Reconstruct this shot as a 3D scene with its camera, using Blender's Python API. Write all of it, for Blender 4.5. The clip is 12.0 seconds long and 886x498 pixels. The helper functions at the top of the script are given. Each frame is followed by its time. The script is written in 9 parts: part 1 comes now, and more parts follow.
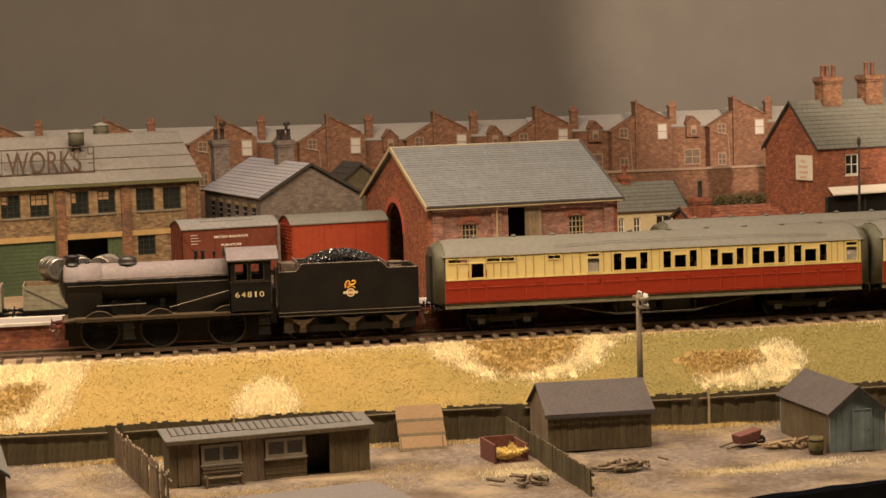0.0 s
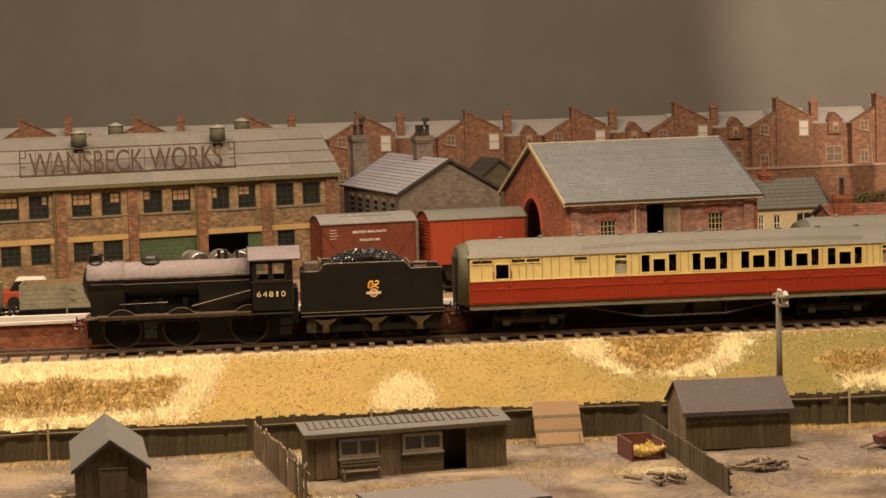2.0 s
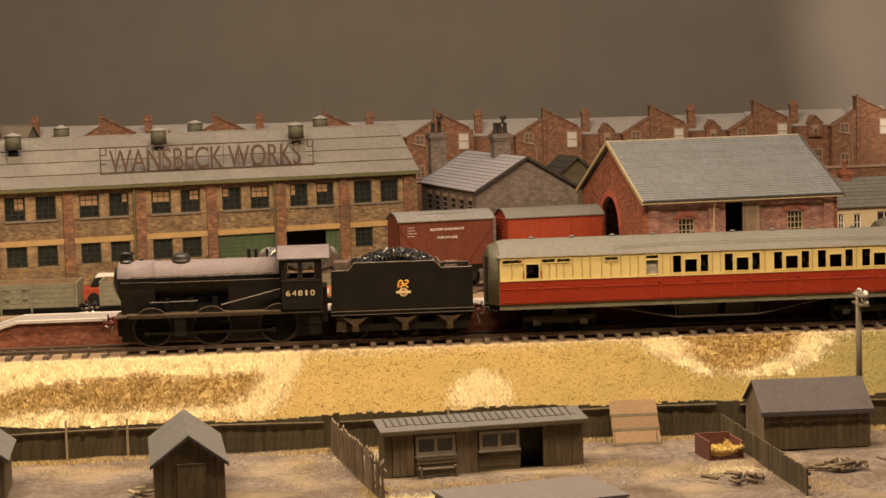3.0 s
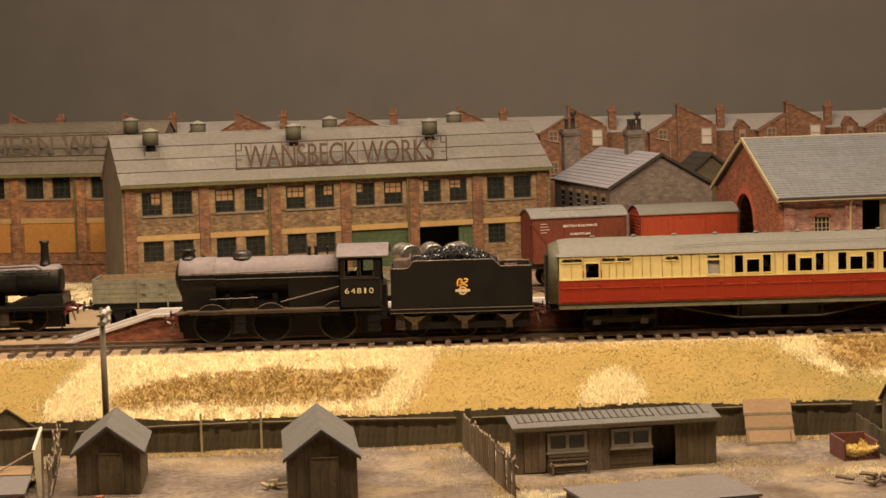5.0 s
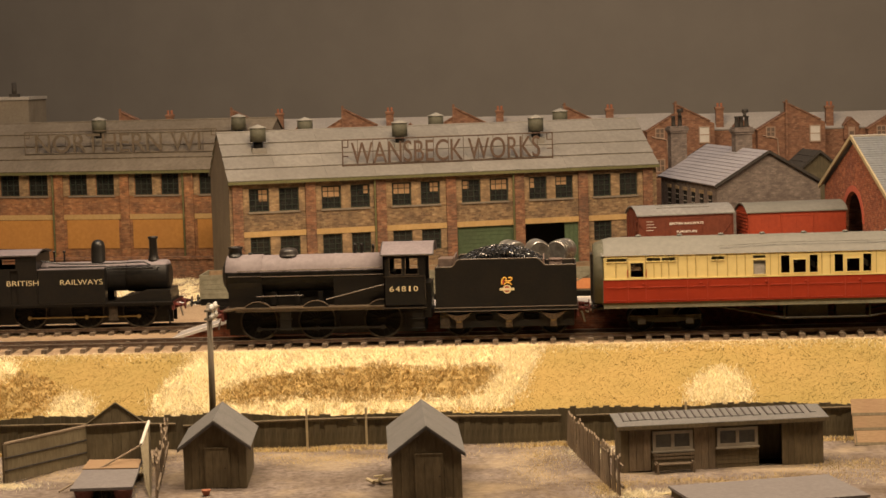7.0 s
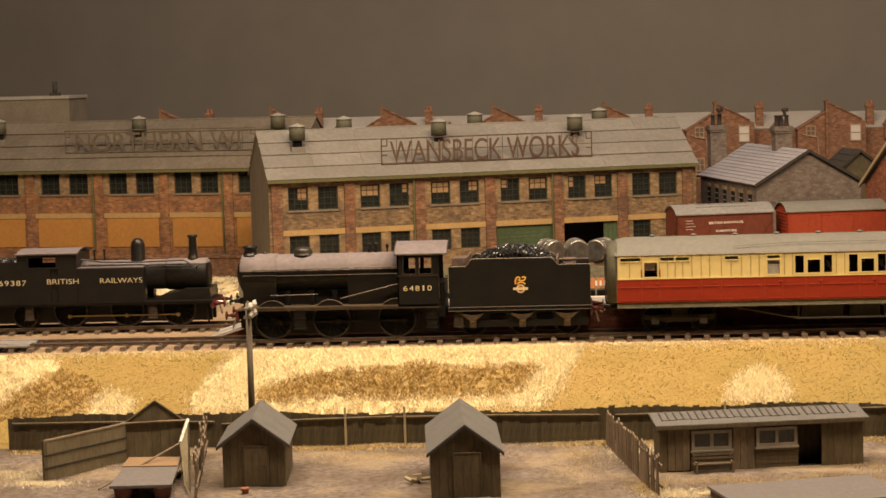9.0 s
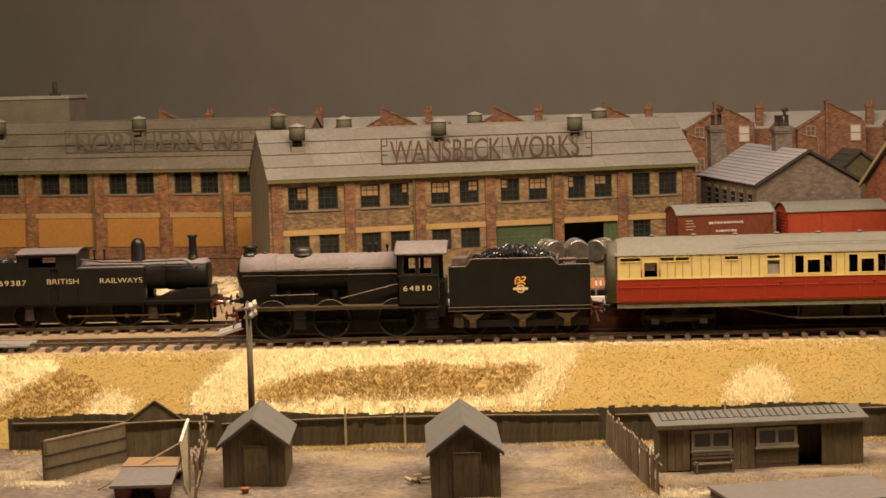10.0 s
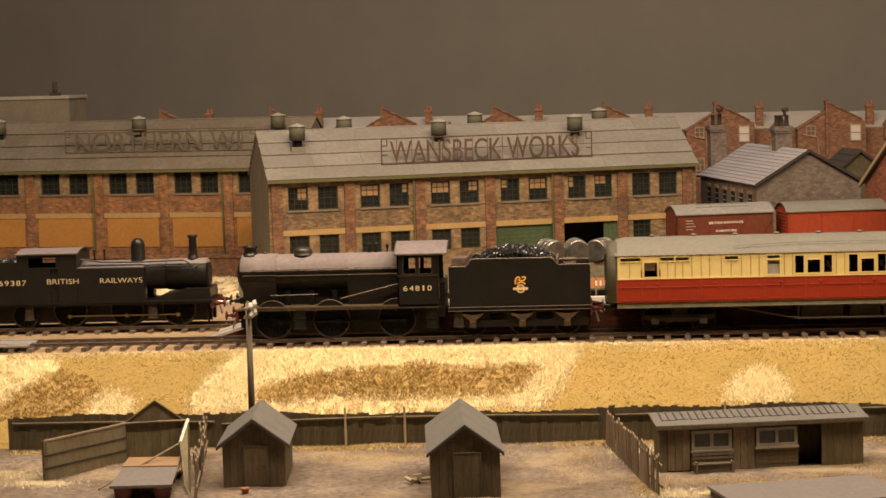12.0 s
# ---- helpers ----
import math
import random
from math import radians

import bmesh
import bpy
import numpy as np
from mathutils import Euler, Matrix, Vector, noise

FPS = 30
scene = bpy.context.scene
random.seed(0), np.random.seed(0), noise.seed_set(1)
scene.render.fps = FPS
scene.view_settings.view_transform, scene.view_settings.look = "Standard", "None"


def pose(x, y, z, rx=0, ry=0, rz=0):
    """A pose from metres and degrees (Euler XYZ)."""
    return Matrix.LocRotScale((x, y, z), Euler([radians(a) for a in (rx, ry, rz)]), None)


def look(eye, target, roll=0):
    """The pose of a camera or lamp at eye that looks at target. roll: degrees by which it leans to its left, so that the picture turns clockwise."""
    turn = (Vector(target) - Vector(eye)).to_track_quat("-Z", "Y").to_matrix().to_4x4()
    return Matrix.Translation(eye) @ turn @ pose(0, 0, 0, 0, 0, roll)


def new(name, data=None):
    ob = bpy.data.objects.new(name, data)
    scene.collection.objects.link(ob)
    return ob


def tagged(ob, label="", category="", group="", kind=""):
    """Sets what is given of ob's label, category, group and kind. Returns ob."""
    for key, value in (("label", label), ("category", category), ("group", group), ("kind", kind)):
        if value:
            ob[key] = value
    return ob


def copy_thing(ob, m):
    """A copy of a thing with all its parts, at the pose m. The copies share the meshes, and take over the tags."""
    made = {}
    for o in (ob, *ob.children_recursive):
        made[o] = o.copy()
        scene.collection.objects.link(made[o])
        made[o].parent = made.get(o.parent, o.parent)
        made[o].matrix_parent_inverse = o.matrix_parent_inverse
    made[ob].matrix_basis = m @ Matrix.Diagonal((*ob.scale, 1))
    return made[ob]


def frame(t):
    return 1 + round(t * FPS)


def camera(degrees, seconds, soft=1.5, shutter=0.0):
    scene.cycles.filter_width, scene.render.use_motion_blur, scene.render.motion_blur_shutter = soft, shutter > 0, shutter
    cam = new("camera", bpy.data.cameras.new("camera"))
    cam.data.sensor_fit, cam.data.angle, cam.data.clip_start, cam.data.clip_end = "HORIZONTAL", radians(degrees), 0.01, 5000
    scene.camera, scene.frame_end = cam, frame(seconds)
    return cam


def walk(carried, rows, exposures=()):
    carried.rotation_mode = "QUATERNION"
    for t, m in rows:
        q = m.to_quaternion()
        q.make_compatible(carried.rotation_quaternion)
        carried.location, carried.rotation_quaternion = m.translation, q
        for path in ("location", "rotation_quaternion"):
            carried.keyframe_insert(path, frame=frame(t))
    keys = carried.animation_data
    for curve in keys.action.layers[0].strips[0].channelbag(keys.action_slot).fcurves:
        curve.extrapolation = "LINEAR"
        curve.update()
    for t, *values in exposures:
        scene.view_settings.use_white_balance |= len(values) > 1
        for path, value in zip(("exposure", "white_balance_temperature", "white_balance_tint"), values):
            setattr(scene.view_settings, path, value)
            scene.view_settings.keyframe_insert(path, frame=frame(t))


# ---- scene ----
# All sizes below are in millimetres of the model (scale 1:76); MM turns them into metres.
# Rail top of the main line is z = 0, the main line runs along x.
MM = 0.001
EYE = Vector((0.0, 0.0, 0.147))
PITCH, ROLL, TURN = -5.073, -1.683, 4.4
cam = camera(24.48, 12.0, soft=1.55)
PAN = [(0.0, -13.868), (0.5, -12.977), (1.0, -12.03), (1.5, -11.099), (2.0, -9.986), (2.5, -9.009),
       (3.0, -7.804), (3.2, -7.33), (4.8, -4.39), (5.0, -4.065), (5.5, -3.235), (6.0, -2.492), (6.5, -1.815),
       (7.0, -1.093), (7.5, -0.561), (7.7, -0.35), (8.0, -0.1), (8.4, 0.0), (9.5, 0.0), (12.0, 0.0)]


def pan_pose(yaw):
    a, p = radians(yaw + TURN), radians(PITCH)
    ahead = Vector((-math.sin(a) * math.cos(p), math.cos(a) * math.cos(p), math.sin(p)))
    return look(EYE, EYE + ahead, ROLL)


walk(cam, [(t, pan_pose(yaw)) for t, yaw in PAN])

# ---- light: a dim hall and warm lamps above the front of the layout ----
world = bpy.data.worlds.new("hall_light")
scene.world = world
world.use_nodes = True
world.node_tree.nodes["Background"].inputs[0].default_value = (1.0, 0.80, 0.58, 1)
world.node_tree.nodes["Background"].inputs[1].default_value = 0.10


def lamp(name, x, y, z, tx, ty, tz, watts, sx, sy, color=(1.0, 0.735, 0.465)):
    data = bpy.data.lights.new(name, "AREA")
    data.shape, data.size, data.size_y = "RECTANGLE", sx * MM, sy * MM
    data.energy, data.color = watts, color
    ob = new(name, data)
    ob.matrix_world = look((x * MM, y * MM, z * MM), (tx * MM, ty * MM, tz * MM))
    return ob


lamp("strip_lamp", -125, 1015, 600, -125, 1120, -20, 5.8, 660, 40)
lamp("strip_lamp", 560, 1015, 600, 560, 1120, -20, 0.5, 360, 40)
lamp("strip_lamp", -65, 770, 600, -65, 1120, -20, 4.6, 780, 40)
lamp("strip_lamp", 560, 770, 600, 560, 1120, -20, 2.9, 360, 40)
lamp("hall_ceiling_light", 0, 1300, 2350, 0, 1300, 0, 13.0, 2600, 1800, (0.80, 0.84, 1.0))


def spotlight(x, y, z, tx, ty, tz, watts, cone, soft):
    data = bpy.data.lights.new("spotlight", "SPOT")
    data.energy, data.color, data.spot_size, data.spot_blend, data.shadow_soft_size = watts, (1.0, 0.76, 0.54), radians(cone), soft, 0.012
    new("spotlight", data).matrix_world = look((x * MM, y * MM, z * MM), (tx * MM, ty * MM, tz * MM))


spotlight(640, 320, 560, 840, 1760, 230, 84.0, 35, 0.3)
scene.view_settings.exposure = 0.04
# ---- building helpers ----
def bm_new():
    return bmesh.new()


def box(bm, x0, y0, z0, x1, y1, z1, turn=None):
    """A box between two corners, in mm; turn: a matrix applied in mm."""
    co = [(x, y, z) for z in (z0, z1) for y in (y0, y1) for x in (x0, x1)]
    vs = [bm.verts.new((turn @ Vector(c) if turn else Vector(c)) * MM) for c in co]
    for f in ((0, 2, 3, 1), (4, 5, 7, 6), (0, 1, 5, 4), (2, 6, 7, 3), (0, 4, 6, 2), (1, 3, 7, 5)):
        bm.faces.new([vs[i] for i in f])
    return vs


def prism(bm, poly, axis, a, b, turn=None):
    """A polygon pushed along an axis from a to b. poly: (y, z) for axis x, (x, z) for y, (x, y) for z."""
    def at(p, h):
        v = {"x": (h, p[0], p[1]), "y": (p[0], h, p[1]), "z": (p[0], p[1], h)}[axis]
        return (turn @ Vector(v) if turn else Vector(v)) * MM
    lo, hi = [bm.verts.new(at(p, a)) for p in poly], [bm.verts.new(at(p, b)) for p in poly]
    n = len(poly)
    bm.faces.new(lo[::-1])
    bm.faces.new(hi)
    for i in range(n):
        bm.faces.new((lo[i], lo[(i + 1) % n], hi[(i + 1) % n], hi[i]))


def cyl(bm, p, q, r, r2=None, n=14, cap=True):
    """A round bar from p to q, of radius r to r2."""
    p, q = Vector(p), Vector(q)
    r2 = r if r2 is None else r2
    d = (q - p).normalized()
    s = d.orthogonal().normalized()
    u = d.cross(s)
    lo, hi = [], []
    for i in range(n):
        a = 2 * math.pi * i / n
        w = s * math.cos(a) + u * math.sin(a)
        lo.append(bm.verts.new((p + w * r) * MM))
        hi.append(bm.verts.new((q + w * r2) * MM))
    for i in range(n):
        bm.faces.new((lo[i], lo[(i + 1) % n], hi[(i + 1) % n], hi[i])).smooth = n > 8
    if cap:
        bm.faces.new(lo[::-1])
        bm.faces.new(hi)


def turned(bm, profile, n=20, base=(0, 0, 0), axis="z"):
    """A lathe shape: profile of (radius, height) from low to high."""
    rings = []
    for r, h in profile:
        ring = []
        for i in range(n):
            a = 2 * math.pi * i / n
            c, s = r * math.cos(a), r * math.sin(a)
            v = {"z": (c, s, h), "x": (h, c, s), "y": (s, h, c)}[axis]
            ring.append(bm.verts.new((Vector(base) + Vector(v)) * MM))
        rings.append(ring)
    for lo, hi in zip(rings, rings[1:]):
        for i in range(n):
            bm.faces.new((lo[i], lo[(i + 1) % n], hi[(i + 1) % n], hi[i])).smooth = True
    bm.faces.new(rings[0][::-1])
    bm.faces.new(rings[-1])


def rod(bm, pts, r, n=6):
    for p, q in zip(pts, pts[1:]):
        cyl(bm, p, q, r, n=n)


def slab(bm, a, b, c, d, thick):
    """A plate with corners a, b, c, d (upper face, counter-clockwise from above)."""
    a, b, c, d = (Vector(v) for v in (a, b, c, d))
    nrm = (b - a).cross(d - a).normalized() * thick
    hi = [bm.verts.new(v * MM) for v in (a, b, c, d)]
    lo = [bm.verts.new((v - nrm) * MM) for v in (a, b, c, d)]
    bm.faces.new(hi)
    bm.faces.new(lo[::-1])
    for i in range(4):
        bm.faces.new((hi[i], lo[i], lo[(i + 1) % 4], hi[(i + 1) % 4]))


def mesh_of(bm, name, material):
    bmesh.ops.recalc_face_normals(bm, faces=bm.faces)
    me = bpy.data.meshes.new(name)
    bm.to_mesh(me)
    bm.free()
    me.materials.append(material)
    return me


def part(name, bm, material, parent=None, label="", loc=(0, 0, 0), bevel=0.0):
    me = bm if isinstance(bm, bpy.types.Mesh) else mesh_of(bm, name, material)
    ob = new(name, me)
    if parent is not None:
        ob.parent = parent
    ob.location = Vector(loc) * MM
    if bevel:
        mod = ob.modifiers.new("worn_edges", "BEVEL")
        mod.width, mod.segments, mod.limit_method = bevel * MM, 2, "ANGLE"
    return tagged(ob, label) if label else ob


def thing(name, label, category, x=0, y=0, z=0, rz=0, group="", kind=""):
    ob = new(name)
    ob.empty_display_size = 0.01
    ob.matrix_world = pose(x * MM, y * MM, z * MM, 0, 0, rz)
    return tagged(ob, label, category, group, kind)


def simple(name, bm, material, label, category, x=0, y=0, z=0, rz=0, group="", kind="", bevel=0.0):
    """A thing of one mesh."""
    ob = part(name, bm, material, bevel=bevel)
    ob.matrix_world = pose(x * MM, y * MM, z * MM, 0, 0, rz)
    return tagged(ob, label, category, group, kind)


# ---- materials ----
def nodes_of(name):
    m = bpy.data.materials.new(name)
    m.use_nodes = True
    nt = m.node_tree
    return m, nt, nt.nodes["Principled BSDF"]


def add(nt, kind, **sets):
    n = nt.nodes.new(kind)
    for k, v in sets.items():
        n.inputs[k.replace("_", " ")].default_value = v
    return n


def blend(nt, fac, a, b):
    n = nt.nodes.new("ShaderNodeMix")
    n.data_type = "RGBA"
    for i, v in ((0, fac), (6, a), (7, b)):
        if hasattr(v, "links"):
            nt.links.new(v, n.inputs[i])
        else:
            n.inputs[i].default_value = v if i == 0 else (*v, 1)
    return n.outputs[2]


def ramp(nt, src, lo, hi):
    n = nt.nodes.new("ShaderNodeMapRange")
    n.inputs[1].default_value, n.inputs[2].default_value = lo, hi
    nt.links.new(src, n.inputs[0])
    return n.outputs[0]


def noise_out(nt, vec, size, detail=4.0, stretch=None):
    """Noise whose grain is about size mm."""
    if stretch:
        mp = nt.nodes.new("ShaderNodeMapping")
        mp.inputs["Scale"].default_value = stretch
        nt.links.new(vec, mp.inputs[0])
        vec = mp.outputs[0]
    n = add(nt, "ShaderNodeTexNoise", Scale=1000.0 / size, Detail=detail, Roughness=0.6)
    nt.links.new(vec, n.inputs["Vector"])
    return n.outputs[0]


def surface(name, c1, c2, grain=2.0, stains=25.0, dirt=(0.10, 0.08, 0.06), dirty=0.4, rough=0.8, metal=0.0,
            bump=0.3, stretch=None, island=0.0, spec=0.3):
    """A matt or glossy surface: two tones in a fine grain, broad stains, fine relief."""
    m, nt, bs = nodes_of(name)
    vec = nt.nodes.new("ShaderNodeTexCoord").outputs["Object"]
    fine = noise_out(nt, vec, grain, stretch=stretch)
    broad = noise_out(nt, vec, stains, 3.0)
    col = blend(nt, ramp(nt, fine, 0.35, 0.65), c1, c2)
    if island:
        geo = nt.nodes.new("ShaderNodeNewGeometry").outputs["Random Per Island"]
        info = nt.nodes.new("ShaderNodeObjectInfo").outputs["Random"]
        mix = nt.nodes.new("ShaderNodeMath")
        nt.links.new(geo, mix.inputs[0])
        nt.links.new(info, mix.inputs[1])
        wrap = nt.nodes.new("ShaderNodeMath")
        wrap.operation = "FRACT"
        nt.links.new(mix.outputs[0], wrap.inputs[0])
        hs = add(nt, "ShaderNodeHueSaturation")
        val = nt.nodes.new("ShaderNodeMapRange")
        val.inputs[3].default_value, val.inputs[4].default_value = 1 - island, 1 + island
        nt.links.new(wrap.outputs[0], val.inputs[0])
        nt.links.new(val.outputs[0], hs.inputs["Value"])
        nt.links.new(col, hs.inputs["Color"])
        col = hs.outputs[0]
    if dirty:
        fac = nt.nodes.new("ShaderNodeMath")
        fac.operation = "MULTIPLY"
        fac.inputs[1].default_value = dirty
        nt.links.new(ramp(nt, broad, 0.42, 0.72), fac.inputs[0])
        col = mixed(nt, fac.outputs[0], col, dirt)
    nt.links.new(col, bs.inputs["Base Color"])
    bs.inputs["Roughness"].default_value, bs.inputs["Metallic"].default_value = rough, metal
    bs.inputs["Specular IOR Level"].default_value = spec
    if bump:
        b = add(nt, "ShaderNodeBump", Strength=bump, Distance=grain * 0.15 * MM)
        nt.links.new(fine, b.inputs["Height"])
        nt.links.new(b.outputs[0], bs.inputs["Normal"])
    return m


def mixed(nt, fac, a, colour):
    n = nt.nodes.new("ShaderNodeMix")
    n.data_type = "RGBA"
    nt.links.new(fac, n.inputs[0])
    nt.links.new(a, n.inputs[6])
    n.inputs[7].default_value = (*colour, 1)
    return n.outputs[2]


def masonry(name, c1, c2, mortar, wide=2.95, high=1.0, joint=0.16, stains=18.0, dirt=(0.08, 0.06, 0.05), dirty=0.5,
            bump=0.5, rough=0.9, slope=1.0, patch=None, joint_soft=0.3):
    """Courses of bricks or slates on upright or sloping faces: u runs along the wall, v up it."""
    m, nt, bs = nodes_of(name)
    vec = nt.nodes.new("ShaderNodeTexCoord").outputs["Object"]
    sep = nt.nodes.new("ShaderNodeSeparateXYZ")
    nt.links.new(vec, sep.inputs[0])
    u = nt.nodes.new("ShaderNodeMath")
    nt.links.new(sep.outputs[0], u.inputs[0])
    nt.links.new(sep.outputs[1], u.inputs[1])
    if slope != 1.0:
        u.inputs[1].default_value = 0
        nt.links.remove(u.inputs[1].links[0])
    v = nt.nodes.new("ShaderNodeMath")
    v.operation = "MULTIPLY"
    v.inputs[1].default_value = slope
    nt.links.new(sep.outputs[2], v.inputs[0])
    uv = nt.nodes.new("ShaderNodeCombineXYZ")
    nt.links.new(u.outputs[0], uv.inputs[0])
    nt.links.new(v.outputs[0], uv.inputs[1])
    br = nt.nodes.new("ShaderNodeTexBrick")
    br.inputs["Scale"].default_value = 1.0
    br.inputs["Brick Width"].default_value, br.inputs["Row Height"].default_value = wide * MM, high * MM
    br.inputs["Mortar Size"].default_value, br.inputs["Mortar Smooth"].default_value = joint * MM * 0.5, joint_soft
    br.inputs["Color1"].default_value, br.inputs["Color2"].default_value = (*c1, 1), (*c2, 1)
    br.inputs["Mortar"].default_value = (*mortar, 1)
    nt.links.new(uv.outputs[0], br.inputs["Vector"])
    col = br.outputs[0]
    patchy = noise_out(nt, vec, 2.0, 3.0, (0.5, 0.5, 1.2))
    if patch:
        k = nt.nodes.new("ShaderNodeMath")
        k.operation = "MULTIPLY"
        k.inputs[1].default_value = 0.6
        nt.links.new(ramp(nt, patchy, 0.52, 0.66), k.inputs[0])
        col = mixed(nt, k.outputs[0], col, patch)
    broad = noise_out(nt, vec, stains, 4.0)
    fac = nt.nodes.new("ShaderNodeMath")
    fac.operation = "MULTIPLY"
    fac.inputs[1].default_value = dirty
    nt.links.new(ramp(nt, broad, 0.45, 0.7), fac.inputs[0])
    col = mixed(nt, fac.outputs[0], col, dirt)
    tone = add(nt, "ShaderNodeHueSaturation")
    swing = nt.nodes.new("ShaderNodeMapRange")
    swing.inputs[1].default_value, swing.inputs[2].default_value = 0.3, 0.7
    swing.inputs[3].default_value, swing.inputs[4].default_value = 0.72, 1.28
    nt.links.new(noise_out(nt, vec, 5.5, 5.0, (1.0, 1.0, 1.6)), swing.inputs[0])
    nt.links.new(swing.outputs[0], tone.inputs["Value"])
    nt.links.new(col, tone.inputs["Color"])
    nt.links.new(tone.outputs[0], bs.inputs["Base Color"])
    bs.inputs["Roughness"].default_value = rough
    bs.inputs["Specular IOR Level"].default_value = 0.25
    b = add(nt, "ShaderNodeBump", Strength=bump, Distance=0.25 * MM)
    b.invert = True
    nt.links.new(br.outputs[1], b.inputs["Height"])
    nt.links.new(b.outputs[0], bs.inputs["Normal"])
    return m


